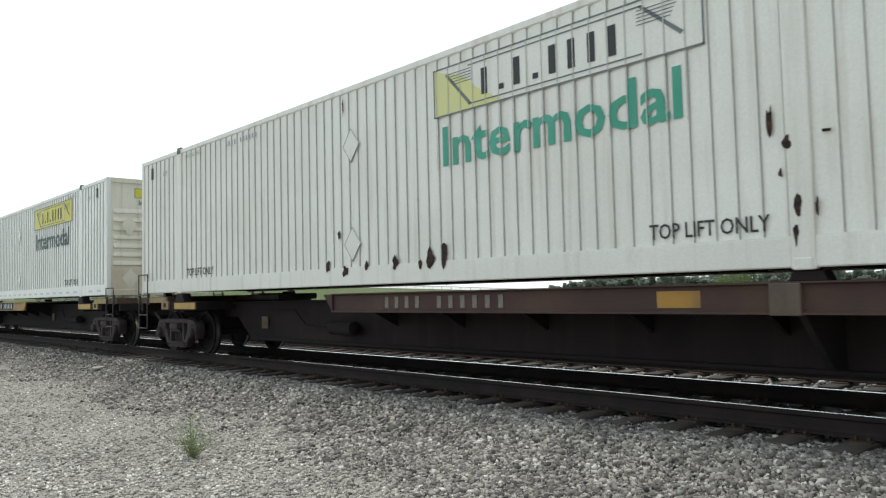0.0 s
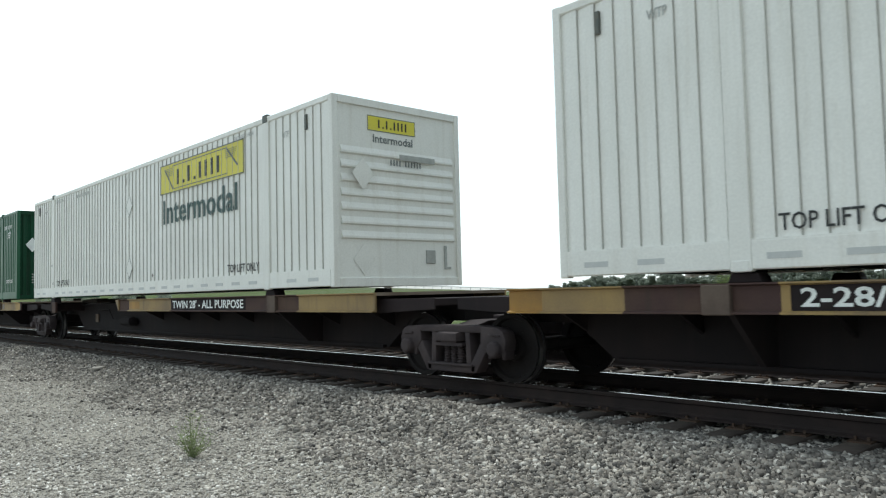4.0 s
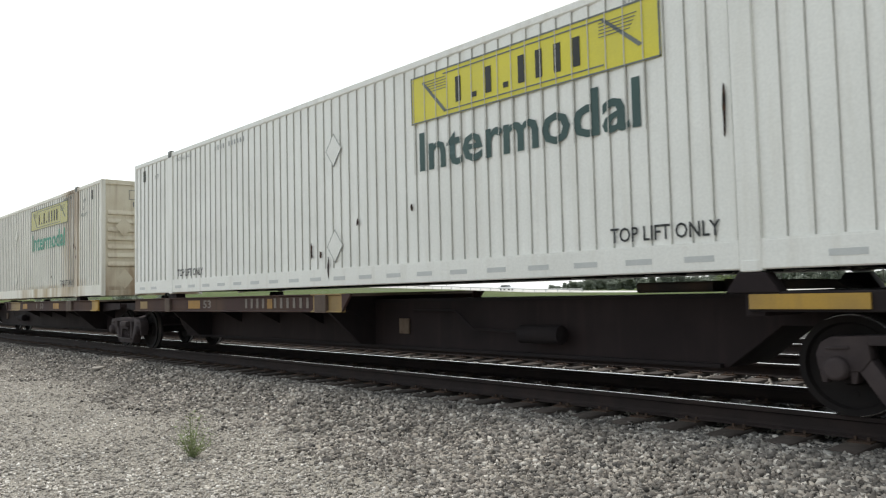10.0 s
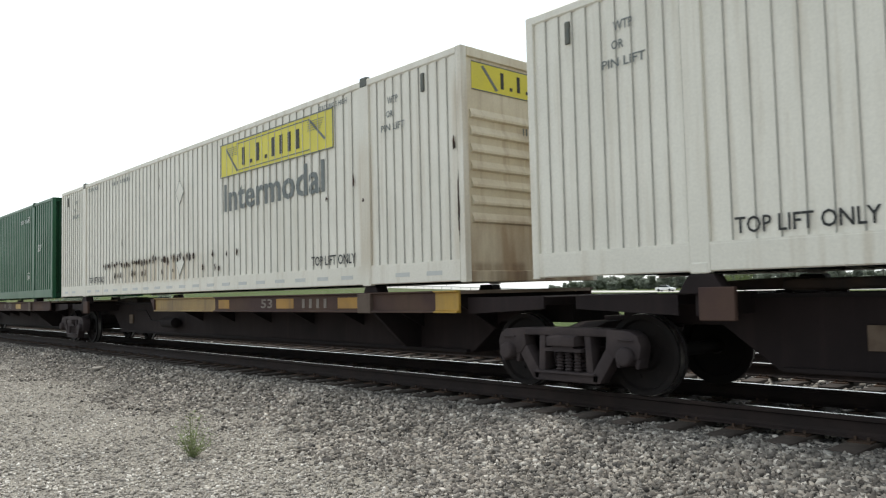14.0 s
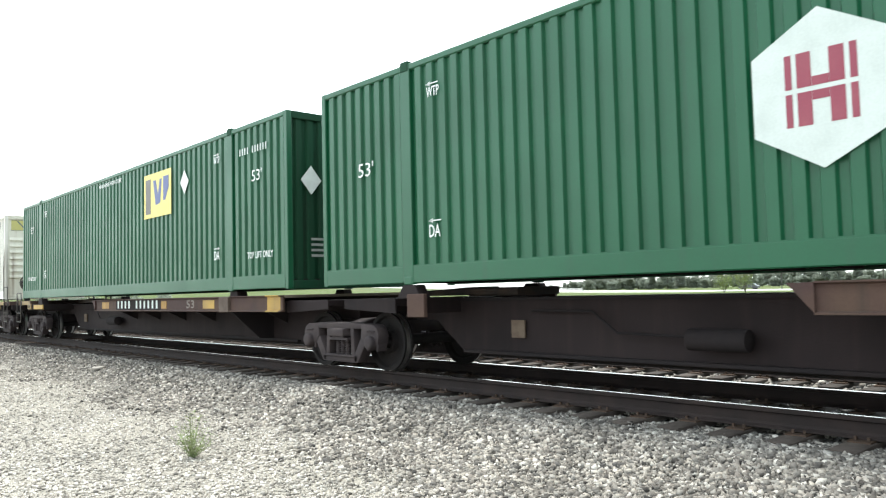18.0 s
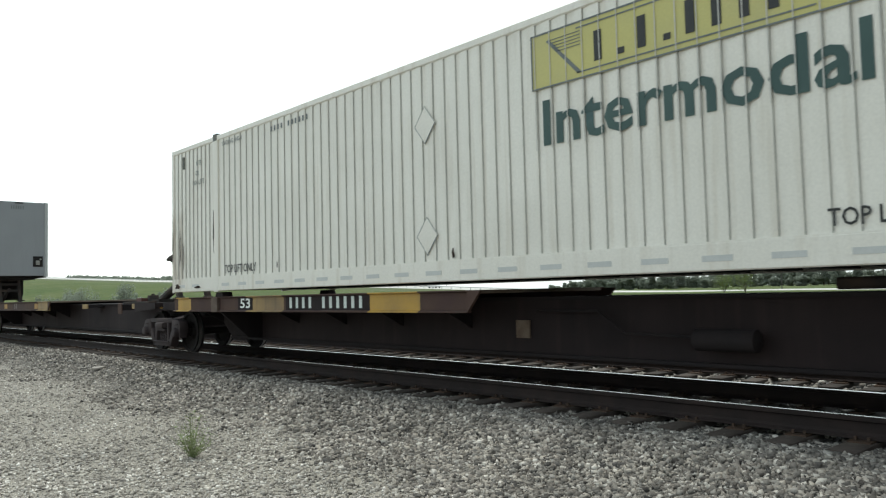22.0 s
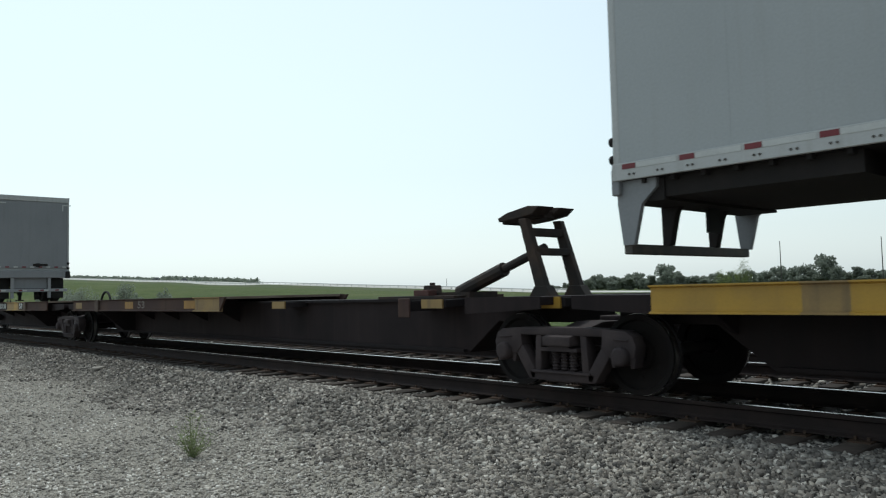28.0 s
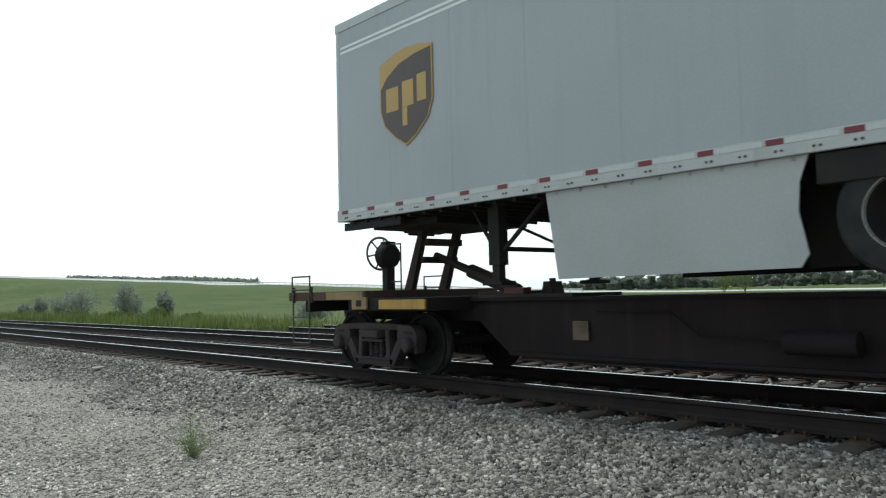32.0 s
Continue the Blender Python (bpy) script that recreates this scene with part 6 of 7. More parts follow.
    if name_end:
        part("document_box", Solid().box(xn, xn + 0.012, -0.74, -0.55, 2.62, 3.0).box(xn, xn + 0.05, -0.80, -0.52, 3.0, 3.03), SKIRT, top, "white document holder", 0.006)
        part("connector_panel", Solid().box(xn, xn + 0.02, 0.72, 1.08, 2.55, 2.97), UNDERSIDE, top, "dark connector panel", 0.01)
        part("connector_plate", Solid().box(xn + 0.02, xn + 0.04, 0.82, 0.96, 2.62, 2.80).tube((xn + 0.02, 0.99, 2.85), (xn + 0.06, 0.99, 2.85), 0.035), HUB_STEEL, top)
        bars("serial_mark", "OOOOOO", 0.14, 0.5, INK_GREY, top, pose(xn + 0.003, -0.1, 4.86, 0, 0, 90))
        part("marker_lamp", Solid().box(xn, xn + 0.03, 0.05, 0.35, 5.09, 5.13), UNDERSIDE, top, "dark marker lamps", 0.008)
        sign("side_lettering", INK_GREY, top, (n - 0.52, -w - 0.006, 2.74), "53'", 0.13, 0.2, 0, 0.01, "small dark lettering")
    # king pin plate and nose undercarriage
    part("coupler_plate", Solid().box(min(X(0.3), X(1.7)), max(X(0.3), X(1.7)), -0.9, 0.9, z0 - 0.12, z0 - 0.02), UNDERSIDE, top, "", 0.01)
    part("nose_apron", Solid().box(min(X(0.06), X(1.35)), max(X(0.06), X(1.35)), -1.24, -1.20, z0 - 0.13, z0 - 0.02), RUBBER, top, "black rubber apron under the nose")
    # landing gear
    lg = X(2.86 if n > 10 else 2.85)
    for y in (-0.95, 0.95):
        so = Solid().box(lg - 0.09, lg + 0.09, y - 0.08, y + 0.08, 1.42, z0)
        so.box(lg - 0.06, lg + 0.06, y - 0.055, y + 0.055, 1.22, 1.46)
        so.box(lg - 0.16, lg + 0.16, y - 0.13, y + 0.13, 1.18, 1.23)
        so.tube((lg, y, 1.52), (lg - nose * 0.75, y, z0 - 0.02), 0.03)
        so.tube((lg, y, 1.52), (lg + nose * 0.5, y * 0.9, z0 - 0.02), 0.025)
        part("landing_leg", so, UNDERSIDE, top, "dark landing leg", 0.008)
    part("leg_brace", Solid().tube((lg, -0.95, 1.62), (lg, 0.95, 1.62), 0.03).tube((lg, -0.95, 2.0), (lg, 0.95, 1.5), 0.02), UNDERSIDE, top)
    # skirt
    if skirt:
        a, b = skirt
        pts = [(a, z0 - 0.0), (b, z0 - 0.0), (b - 0.02, 1.75), (b - 0.22, 1.23), (a + 0.12, 1.23)] if nose < 0 else [(a, z0), (b, z0), (b - 0.10, 1.25), (a + 0.25, 1.25), (a + 0.06, 1.65)]
        if nose < 0:
            pts = [(a, z0), (b, z0), (b - 0.08, 1.95), (b - 0.10, 1.7), (b - 0.03, 1.35), (b - 0.10, 1.24), (a + 0.14, 1.22)]
        else:
            pts = [(a, z0), (b, z0), (b - 0.12, 1.24), (a + 0.16, 1.24), (a + 0.05, 1.35), (a + 0.14, 1.7), (a + 0.02, 1.95)]
        for y in (-1.27, 1.245):
            part("side_skirt", Solid().prism(pts, y, y + 0.025, "y"), SKIRT, top, "pale aerodynamic side skirt")
        # No real liner: a dark sheet stands for shade on the far skirt's inside.
        part("skirt_shade", Solid().prism(pts, 1.225, 1.243, "y"), UNDERSIDE, top, "added dark sheet for the shade inside the far skirt")
    # axles
    for d in axles:
        for y in (-1.12, -0.78, 0.78, 1.12):
            tyre_wheel(top, d, y, DECK + 0.505, -1 if y < 0 else 1)
        part("axle", Solid().tube((d, -0.95, DECK + 0.505), (d, 0.95, DECK + 0.505), 0.07), UNDERSIDE, top)
        part("mud_guard", Solid().box(d - 0.62, d + 0.60, -1.285, -0.65, z0 - 0.26 if n < 10 else z0 - 0.12, z0 - 0.01), UNDERSIDE, top, "", 0.01)
    a0, a1 = min(axles) - 0.7, max(axles) + 0.7
    for y in (-0.45, 0.45):
        part("slider_rail", Solid().box(a0, a1, y - 0.06, y + 0.06, 1.72, z0), UNDERSIDE, top, "", 0.01)
    # tail: door, lamps and bumper
    xt = X(n)
    t = -nose
    def XT(d):
        return xt + t * d
    for y0, y1 in ((-w + 0.08, -0.004), (0.004, w - 0.08)) if n > 10 else ((-w + 0.08, w - 0.08),):
        d = part("door", Solid().box(min(XT(-0.05), XT(0.012)), max(XT(-0.05), XT(0.012)), y0, y1, z0 + 0.22, z1 - 0.22), TRAILER_END_SHADED if n > 10 else DOOR_GREY, top, "grey rear door")
    part("door_header", Solid().box(min(XT(-0.06), XT(0.02)), max(XT(-0.06), XT(0.02)), -w, w, z1 - 0.20, z1 - 0.01), TRAILER_RAIL, top, "", 0.01)
    part("door_sill", Solid().box(min(XT(-0.06), XT(0.03)), max(XT(-0.06), XT(0.03)), -w, w, z0 - 0.14, z0 + 0.12), DOOR_GREY, top, "grey rear sill", 0.015)
    for k in range(9):
        y = -w + 0.16 + k * 0.275
        part("reflector", Solid().box(min(XT(0.012), XT(0.018)), max(XT(0.012), XT(0.018)), y, y + 0.13, z0 + 0.235, z0 + 0.285), REFLECT_RED if k % 2 else REFLECT_GREY, top, "reflective strip")
    for y in (-1.15, 1.05):
        for zz in (z1 - 0.52, z1 - 0.32):
            part("reflector", Solid().box(min(XT(0.012), XT(0.018)), max(XT(0.012), XT(0.018)), y, y + (0.04 if zz < z1 - 0.4 else 0.3) , zz, zz + (0.2 if zz < z1 - 0.4 else 0.04)), REFLECT_GREY, top, "white reflective strip")
    part("lock", Solid().box(min(XT(0.01), XT(0.05)), max(XT(0.01), XT(0.05)), 0.05, 0.55, z0 + 0.30, z0 + 0.38).box(min(XT(0.01), XT(0.06)), max(XT(0.01), XT(0.06)), 0.14, 0.28, z0 + 0.26, z0 + 0.40), UNDERSIDE, top, "door lock", 0.008)
    def tail(d0, d1, y0, y1, zz0, zz1):
        return Solid().box(min(XT(d0), XT(d1)), max(XT(d0), XT(d1)), y0, y1, zz0, zz1)
    if n < 10:
        for y in (-0.62, 0.62):
            part("bumper_post", tail(-0.10, 0.0, y - 0.05, y + 0.05, 1.27, z0 - 0.12), TRAILER_END_SHADED, top, "", 0.01)
        part("bumper", tail(-0.09, 0.02, -1.24, 1.24, 1.50, 1.61), TRAILER_END_SHADED, top, "rear underride bumper", 0.012)
        # Panel added only to darken the gap between skirt and tyre.
        part("gap_panel", Solid().box(axles[0] - 0.95, axles[0] - 0.55, -0.66, -0.60, 1.25, z0 - 0.01), UNDERSIDE, top, "added dark panel filling the gap before the wheels")
        part("rear_panel", tail(-0.14, -0.12, -0.56, 0.56, 1.63, 2.04), DOOR_GREY, top, "dull grey rear panel")
        for y in (-1.12, -0.42, 0.30, 0.82):
            part("reflector", tail(0.02, 0.026, y, y + 0.12, 1.53, 1.58), REFLECT_RED, top, "red reflective strip")
            part("reflector", tail(0.02, 0.026, y + 0.13, y + 0.28, 1.53, 1.58), REFLECT_GREY, top, "white reflective strip")
        for y in (-w - 0.03, w - 0.13):
            part("corner_bumper", tail(-0.14, 0.07, y, y + 0.16, z0 - 0.16, z0 + 0.10), RUBBER, top, "black rubber corner bumper", 0.02)
        for y in (-1.2, 0.66):
            part("mud_flap", tail(-0.36, -0.34, y, y + 0.54, 1.26, z0 - 0.14), RUBBER, top, "black mud flap")
    else:
        # dark steel in place of grey puts the bumper's shade into its colour
        part("bumper", tail(-0.14, -0.04, -1.22, 1.22, 1.44, 1.54), GRIP, top, "rear underride bumper", 0.012)
        for y in (-1, 1):
            so = Solid().prism([(XT(0.0), z0), (XT(-0.44), z0), (XT(-0.44), 2.07), (XT(-0.27), 1.92), (XT(-0.17), 1.53), (XT(-0.05), 1.53), (XT(0.0), 1.93)], y * 1.21 - 0.03, y * 1.21 + 0.03, "y")
            part("tail_bracket", so, DOOR_GREY, top)
        for k in (-0.48, 0.48):
            so = Solid().prism([(XT(-0.04), z0 - 0.1), (XT(-0.34), z0 - 0.1), (XT(-0.22), 1.88), (XT(-0.14), 1.54), (XT(-0.05), 1.54)], k - 0.05, k + 0.05, "y")
            part("bumper_post", so, UNDERSIDE, top, "", 0.01)
        part("slider_box", Solid().box(0.5, 2.25, -1.18, 1.18, 1.97, z0 - 0.002), UNDERSIDE, top, "dark sliding frame")
        part("slider_box", Solid().box(2.25, 5.2, -0.56, 0.56, 1.93, z0 - 0.002), UNDERSIDE, top, "dark sliding frame")
        part("tail_beam", tail(-0.5, -0.05, -1.2, 1.2, 1.94, z0 - 0.01), UNDERSIDE, top)
        part("rear_flap", tail(-0.30, -0.27, -0.02, 0.24, 1.68, 1.95), RUBBER, top, "small dark flap")
    lamps = Solid()
    for y in (-w + 0.03, w - 0.03):
        for zz in (2.38, 2.56):
            lamps.lathe([(XT(0.0), 0.0), (XT(0.0), 0.05), (XT(0.035), 0.045), (XT(0.035), 0.0)], "x", 14, (0, y, zz))
    part("tail_lamps", lamps, UNDERSIDE, top, "dark tail lamps")
    shield(top, emblem_x, 3.66, -w - 0.012)
    return top


van_trailer("long grey van trailer with gold and brown shield on its side", -215.71, -199.61, 1, (3.17, 4.42), 14.56, (6.14, 12.09), True)
van_trailer("short grey van trailer with gold and brown shield emblem", -251.02, -242.42, -1, (7.32,), 1.60, (3.88, 6.64), False)


# ---- the far side: road, poles, bushes and trees ----
ROAD_N = Vector((-math.sin(radians(5)), math.cos(radians(5)), 0))
ROAD_D = Vector((-math.cos(radians(5)), -math.sin(radians(5)), 0))


def road_point(l, d):
    """A point of the road: l metres along it, to the left, and d metres beyond its near edge."""
    return ROAD_N * (165 + d) + ROAD_D * l


def road_height(l):
    p = road_point(l, 8)
    g = ground_z(p.x, p.y)
    return max(g + 0.2, float(np.interp(l, [-420, 40, 55, 100, 120, 150, 187, 241, 300], [-0.6, -0.55, -0.3, 0.1, 0.6, 2.0, 3.4, 5.7, g + 1.2])))


BANK = shader("bank_grass", (0.075, 0.095, 0.036), 0.85, 0, (0.10, 0.105, 0.05), 0.05, 0.8, 3, 0.0)


def build_road():
    so = Solid()
    vs, fs = [], []
    ls = list(range(-420, 900, 15))
    prof = ((-14, -3.0), (-2, -0.05), (0, 0.0), (11, 0.12), (24, 0.0), (26, -0.05), (36, -3.0))
    for l in ls:
        h = road_height(l)
        for d, z in prof:
            p = road_point(l, d)
            vs.append((p.x, p.y, h + z))
    m = len(prof)
    for i in range(len(ls) - 1):
        for j in range(m - 1):
            if 1 <= j <= m - 3:
                fs.append((i * m + j, (i + 1) * m + j, (i + 1) * m + j + 1, i * m + j + 1))
    me = Solid().add(vs, fs).mesh("road")
    me.materials.append(CONCRETE)
    tagged(new("road", me), "pale concrete highway across the field", "road", kind="structure")
    bank = Solid().add(vs, [(i * m + j, (i + 1) * m + j, (i + 1) * m + j + 1, i * m + j + 1) for i in range(len(ls) - 1) for j in (0, m - 2)]).mesh("verge")
    bank.materials.append(BANK)
    tagged(new("verge", bank), "grassy bank of the highway", "verge", kind="structure")
    fence = tagged(new("guard_rail"), "galvanised guard rail on posts along the highway", "guard rail", kind="structure")
    so, po = Solid(), Solid()
    for a, b in zip(ls[35:], ls[36:]):
        p, q = road_point(a, 0.5), road_point(b, 0.5)
        so.tube((p.x, p.y, road_height(a) + 0.7), (q.x, q.y, road_height(b) + 0.7), 0.14, n=6)
        for k in range(4):
            l = a + 15 * k / 4
            p = road_point(l, 0.6)
            po.box(p.x - 0.08, p.x + 0.08, p.y - 0.08, p.y + 0.08, road_height(l) - 0.1, road_height(l) + 0.7)
    part("rail_beam", so, STEEL_RAIL, fence)
    part("rail_posts", po, STEEL_RAIL, fence)


build_road()


def leaf_cloud(rng, centre, radius, n, size, out):
    """Small leaf cards in a ragged clump."""
    for _ in range(n):
        while True:
            p = Vector((rng.uniform(-1, 1), rng.uniform(-1, 1), rng.uniform(-1, 1)))
            if 0.25 < p.length < 1:
                break
        c = Vector(centre) + Vector((p.x * radius[0], p.y * radius[1], p.z * radius[2]))
        u = Vector((rng.gauss(0, 1), rng.gauss(0, 1), rng.gauss(0, 1))).normalized()
        v = u.orthogonal().normalized()
        s = size * rng.uniform(0.6, 1.4)
        k = len(out.v)
        out.v += [tuple(c - u * s), tuple(c + v * s * 0.6), tuple(c + u * s), tuple(c - v * s * 0.6)]
        out.f.append((k, k + 1, k + 2, k + 3))


def tree_meshes(seed, height, spread, leaf, n):
    rng = random.Random(seed)
    wood = Solid()
    tips = []
    wood.tube((0, 0, -0.3), (0, 0, height * 0.35), height * 0.022, height * 0.016, 8)
    wood.tube((0, 0, height * 0.35), (rng.uniform(-0.3, 0.3), 0, height * 0.8), height * 0.016, height * 0.005, 6)
    for k in range(9):
        a, z = rng.uniform(0, 6.28), height * rng.uniform(0.25, 0.7)
        q = Vector((math.cos(a) * spread * rng.uniform(0.4, 0.8), math.sin(a) * spread * rng.uniform(0.4, 0.8), z + height * rng.uniform(0.08, 0.25)))
        wood.tube((0, 0, z * 0.8), q, height * 0.009, height * 0.003, 5)
        tips.append(q)
    crown = Solid()
    tips += [Vector((0, 0, height * 0.85)), Vector((rng.uniform(-1, 1) * spread * 0.3, 0, height * 0.7)), Vector((0, 0, height * 0.5))]
    tips += [Vector((math.cos(a) * spread * 0.5, math.sin(a) * spread * 0.5, height * rng.uniform(0.14, 0.32))) for a in np.arange(0, 6.2, 0.9)]
    for q in tips:
        r = spread * rng.uniform(0.34, 0.52)
        leaf_cloud(rng, q, (r, r, r * 0.75), n, leaf, crown)
    me = bpy.data.meshes.new("crown")
    me.from_pydata(crown.v, [], crown.f)
    return wood.mesh("trunk"), me


WOODS = []
for seed, hh, sp in ((1, 15, 6.5), (2, 12, 5.5), (3, 17, 7.0), (4, 10, 5.5), (5, 13, 4.0)):
    trunk, crown = tree_meshes(seed, hh, sp, 0.85, 70)
    trunk.materials.append(BARK)
    crown.materials.append(HAZY_LEAF)
    WOODS.append((trunk, crown))


def plant_tree(kind, x, y, scale, turn):
    top = thing("tree", "dark green broad-leaved tree in the far row behind the road", "tree", "trees behind the road")
    top.matrix_basis = pose(x, y, ground_z(x, y), 0, 0, turn) @ Matrix.Scale(scale, 4)
    part("trunk", WOODS[kind][0], BARK, top)
    part("crown", WOODS[kind][1], HAZY_LEAF, top)


rng = random.Random(21)
for az in np.arange(8.0, 40.0, 0.2):
    r = rng.uniform(285, 345)
    hgt = (0.395 + 0.045 * math.sin(az * 1.7) + 0.04 * math.sin(az * 4.3 + 1)) * rng.uniform(0.76, 1.05) * (1.0 - 0.55 * ramp(36.0, 40.0, az))
    a = radians(az + rng.uniform(-0.12, 0.12))
    plant_tree(rng.randrange(5), -math.sin(a) * r, math.cos(a) * r, hgt, rng.uniform(0, 360))
for az, k in ((21.1, 0.64), (31.4, 0.55), (20.8, 0.52)):
    a = radians(az)
    plant_tree(2, -math.sin(a) * 300, math.cos(a) * 300, k, 40 * az)

# the low wood on the rise
so = Solid()
rng = random.Random(8)
for az in np.arange(61.5, 74.0, 0.05):
    a, r = radians(az), rng.uniform(560, 640)
    x, y = -math.sin(a) * r, math.cos(a) * r
    leaf_cloud(rng, (x, y, ground_z(x, y) + 1.4), (4.2, 4.2, rng.uniform(2.2, 3.0) * (1.3 if az < 68 else 0.75)), 22, 1.1, so)
me = bpy.data.meshes.new("far_wood")
me.from_pydata(so.v, [], so.f)
me.materials.append(HAZY_LEAF)
tagged(new("far_wood", me), "low dark wood along the rise of the field", "trees", kind="stuff")


def build_bush(x, y, h, w, seed, pale=False):
    top = thing("bush", "grey-green bush at the edge of the field" if not pale else "pale green shrub at the edge of the field", "bush", "bushes along the field")
    top.matrix_basis = pose(x, y, ground_z(x, y))
    rng = random.Random(seed)
    wood, crown = Solid(), Solid()
    for _ in range(11):
        a = rng.uniform(0, 6.28)
        reach = rng.uniform(0.05, 0.42)
        q = Vector((math.cos(a) * w * reach, math.sin(a) * w * reach, h * rng.uniform(0.7, 1.0) * (1.0 - reach * 0.9)))
        wood.tube((0, 0, -0.1), q, 0.03, 0.008, 5)
        leaf_cloud(rng, q * 0.95, (w * 0.10, w * 0.10, h * 0.15), 46, 0.07, crown)
        leaf_cloud(rng, q * 0.72, (w * 0.18, w * 0.18, h * 0.16), 60, 0.075, crown)
        leaf_cloud(rng, q * 0.45, (w * 0.26, w * 0.26, h * 0.22), 60, 0.08, crown)
    part("stem", wood, BARK, top)
    me = bpy.data.meshes.new("leaves")
    me.from_pydata(crown.v, [], crown.f)
    part("leaves", me, LEAF_PALE if pale else HAZY_LEAF, top)


for i, (x, y, h, w) in enumerate(((-97.4, 23, 1.8, 2.4), (-91, 23, 2.6, 2.4), (-86, 23.5, 2.0, 1.8), (-81, 23, 3.0, 4.2), (-77.5, 23.4, 3.3, 4.6), (-64.8, 23, 3.2, 3.4), (-66.5, 24, 2.3, 2.4), (-57.1, 23, 2.7, 2.2), (-55.8, 22, 1.2, 2.2), (-60, 20.5, 1.0, 2.8), (-52, 20, 0.9, 2.8),
                                 (-70, 20.5, 0.9, 2.6), (-41, 26, 1.5, 3.4), (-36, 27, 1.3, 3.0), (-47, 21, 1.0, 2.6), (-63.5, 130, 6.0, 6.4), (-68, 131, 4.6, 5.0))):
    build_bush(x, y, h, w, 50 + i, i in (8, 9, 10, 11, 14, 15, 16))

# tall weeds along the far edge of the ballast
rng = random.Random(31)
so = Solid()
for _ in range(22000):
    x = -26 - 90 * rng.random() ** 1.4
    y = 15.4 + abs(rng.gauss(0, 2.6))
    z = ground_z(x, y)
    h = rng.uniform(0.2, 0.8) * (1 + 0.7 * math.sin(x * 0.5) * math.sin(x * 0.17))
    a = rng.uniform(0, 6.28)
    dx, dy, l = math.cos(a) * 0.035, math.sin(a) * 0.035, rng.uniform(-0.2, 0.2)
    so.add([(x - dx, y - dy, z - 0.05), (x + dx, y + dy, z - 0.05), (x + l + dx * 0.7, y + dy * 0.7, z + h * 0.6), (x + l * 1.6, y, z + h)], [(0, 1, 2), (0, 2, 3)])
me = bpy.data.meshes.new("tall_grass")
me.from_pydata(so.v, [], so.f)
me.materials.append(GRASS)
tagged(new("tall_grass", me), "tall yellow-green weeds beyond the far track", "grass", kind="stuff")

# the small weed in the gravel
WEED_AT = (-7.75, 3.42)
weed = thing("weed", "small grey-green weed growing in the gravel", "weed", at=pose(*WEED_AT, ground_z(*WEED_AT)))
rng = random.Random(77)
stems, leaves = Solid(), Solid()
for k in range(38):
    a, lean = rng.uniform(0, 6.28), rng.uniform(0.03, 0.31)
    h = rng.uniform(0.16, 0.56) * (1 - lean)
    q = Vector((math.cos(a) * lean, math.sin(a) * lean, h))
    stems.tube((0, 0, -0.02), q, 0.003, 0.0012, 5)
    for j in range(14):
        p = q * rng.uniform(0.15, 1.0)
        b = rng.uniform(0, 6.28)
        d = Vector((math.cos(b), math.sin(b), rng.uniform(0.1, 0.9))).normalized() * rng.uniform(0.03, 0.06)
        s = d.orthogonal().normalized() * 0.0045
        i = len(leaves.v)
        leaves.v += [tuple(p), tuple(p + d * 0.5 + s), tuple(p + d), tuple(p + d * 0.5 - s)]
        leaves.f.append((i, i + 1, i + 2, i + 3))
part("stem", stems, WEED_LEAF, weed)
me = bpy.data.meshes.new("leaves")
me.from_pydata(leaves.v, [], leaves.f)
part("leaves", me, WEED_LEAF, weed)

# the pale flat stone
so = Solid().prism([(-0.16, -0.05), (-0.02, -0.09), (0.15, -0.04), (0.17, 0.04), (0.02, 0.08), (-0.13, 0.05)], 0.0, 0.04, "z")
ob = part("flat_stone", so, PEBBLE, None, "pale flat stone lying on the ballast", 0.01)
tagged(ob, category="stone")
ob.matrix_basis = pose(-17.15, 5.5, ground_z(-17.15, 5.5) + 0.03, 14, -4, 30)

# poles by the road
for az, r, h in ((23.7, 230, 13.3), (17.6, 235, 13.3), (22.3, 330, 9.0), (47.5, 420, 6.5)):
    x, y = -math.sin(radians(az)) * r, math.cos(radians(az)) * r
    p = thing("roadside_pole", "tall thin grey pole beside the highway", "pole", "roadside poles", pose(x, y, ground_z(x, y)))
    part("pole", Solid().tube((0, 0, -0.3), (0, 0, h), 0.16, 0.10, 8), GRIP, p)

# cars on the road
ROAD_CARS = []


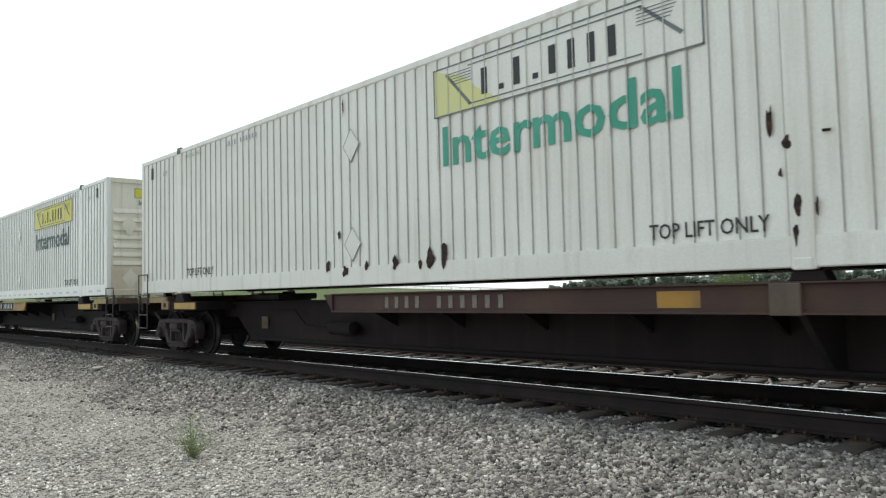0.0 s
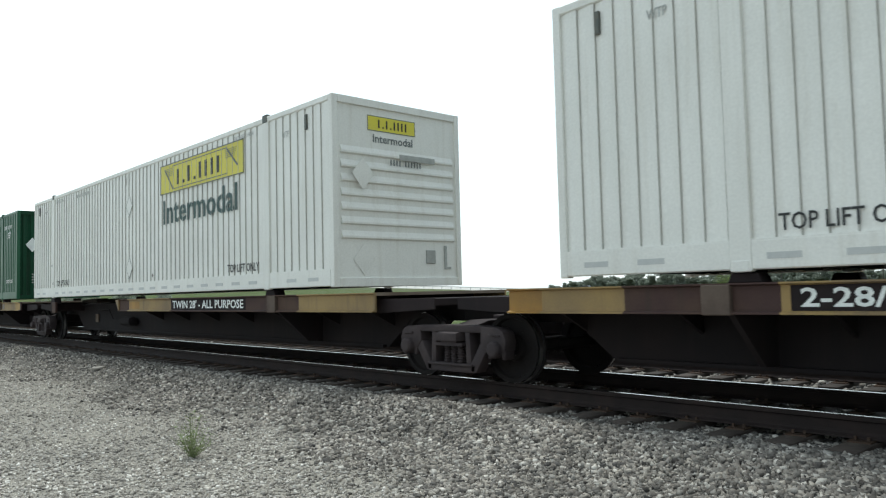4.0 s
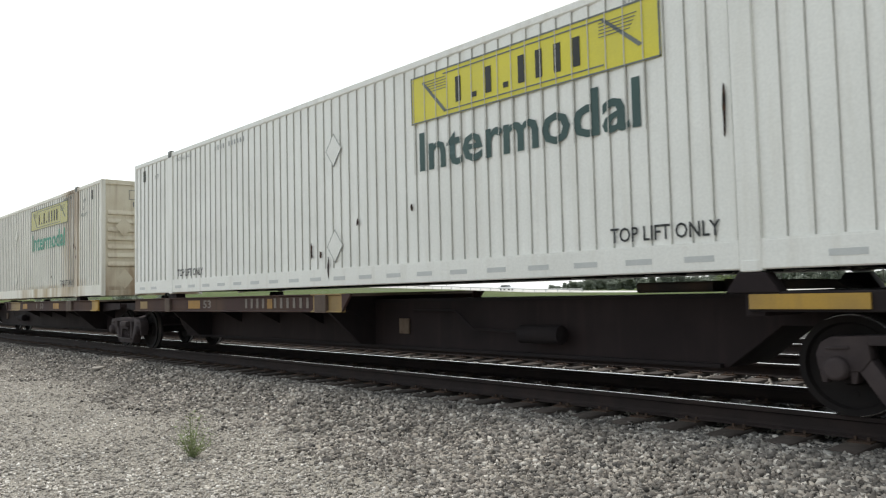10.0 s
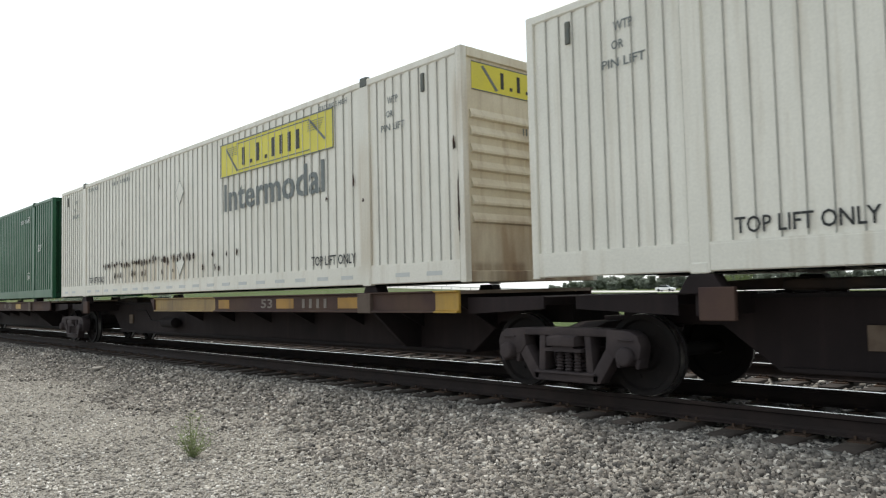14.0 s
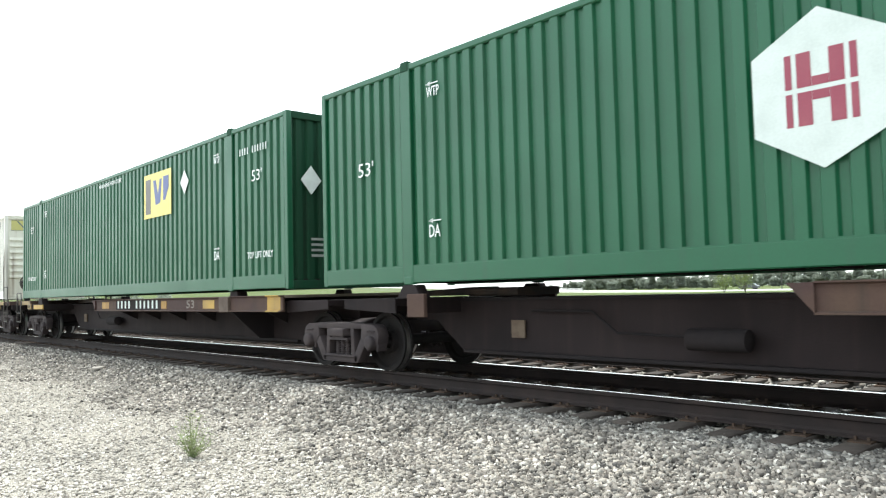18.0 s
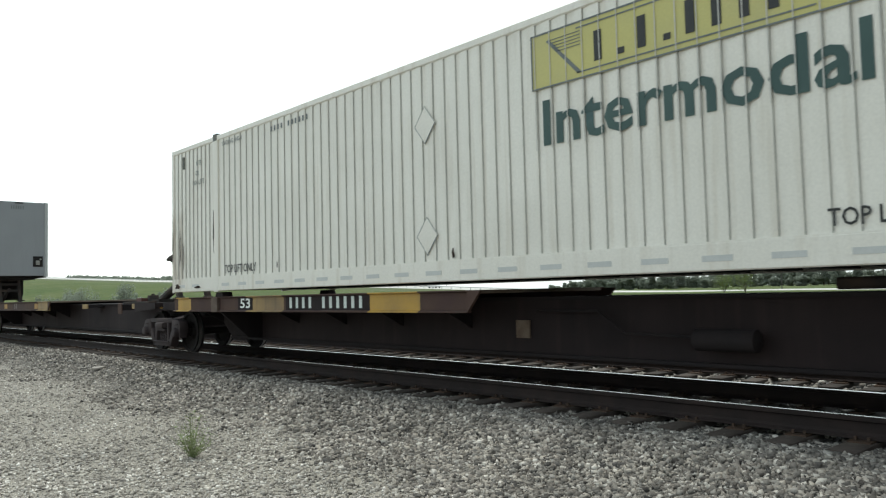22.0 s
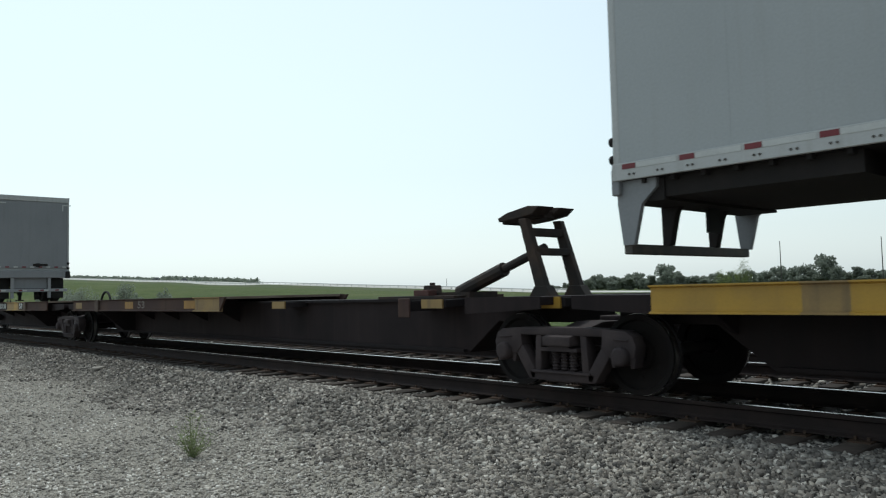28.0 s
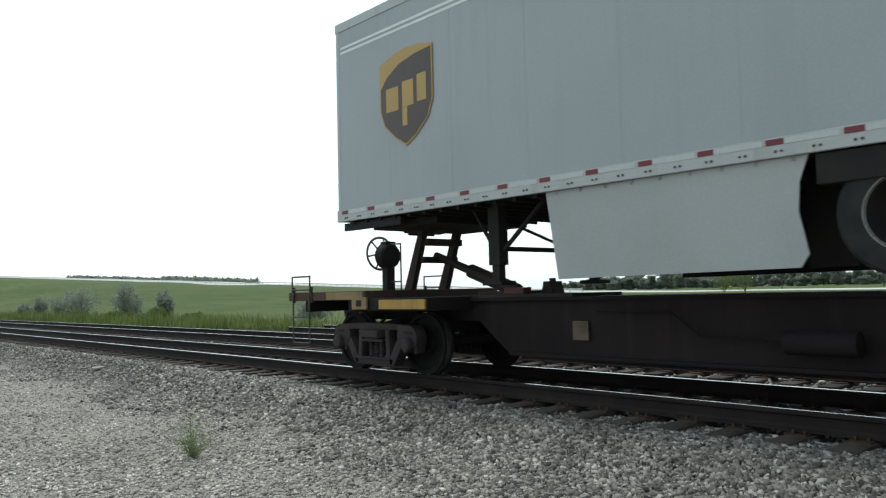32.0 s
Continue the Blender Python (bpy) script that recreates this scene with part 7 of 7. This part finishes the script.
def road_car(paint, label, l0, t0, speed, lane):
    top = thing("car", label, "car", "cars on the highway")
    body = Solid().prism([(-2.3, 0.35), (2.25, 0.35), (2.3, 0.75), (1.2, 0.95), (-1.9, 1.0), (-2.3, 0.9)], -0.85, 0.85, "y")
    part("body", body, paint, top, "", 0.05)
    part("cabin", Solid().prism([(-1.8, 0.95), (1.1, 0.93), (0.5, 1.42), (-1.3, 1.45)], -0.72, 0.72, "y"), CAR_GLASS, top, "dark glass cabin", 0.04)
    part("roof", Solid().box(-1.25, 0.45, -0.70, 0.70, 1.43, 1.47), paint, top, "", 0.01)
    for x in (-1.4, 1.4):
        for y in (-0.78, 0.78):
            part("wheel", Solid().lathe([(-0.1, 0.0), (-0.1, 0.31), (0.1, 0.31), (0.1, 0.0)], "y", 16, (x, y, 0.32)), RUBBER, top, "black wheel")
    ROAD_CARS.append((top, l0, t0, speed, lane))


road_car(CAR_WHITE, "white car driving on the far highway", 100, 24.0, -30, 4)
road_car(CAR_DARK, "dark car driving on the far highway", 218, 23.5, 27, 18)
road_car(CAR_WHITE, "white car driving on the far highway", 63.7, 0.0, -7.1, 4)
road_car(CAR_DARK, "dark car driving on the far highway", 81.6, 0.8, 10.5, 18)
road_car(CAR_WHITE, "white car driving on the far highway", 48, 17.0, -12, 4)


# ---- what moves ----
def motions():
    times = [0.5 * k for k in range(65)]
    for ob, s in MOVING:
        walk(ob, [(t, pose(s + travel(t), TRACK_Y, 0)) for t in times])
    steps = [k / 15 for k in range(481)]
    for ob, x in SPIN:
        walk(ob, [(t, pose(x, 0, WHEEL_R) @ Matrix.Rotation(travel(t) / WHEEL_R, 4, "Y")) for t in steps])
    for ob, l0, t0, speed, lane in ROAD_CARS:
        rows = []
        for t in times:
            l = l0 + speed * (t - t0)
            p = road_point(l, lane)
            ahead = ROAD_D if speed > 0 else -ROAD_D
            rows.append((t, pose(p.x, p.y, road_height(l) + 0.06, 0, 0, math.degrees(math.atan2(ahead.y, ahead.x)))))
        walk(ob, rows)


motions()
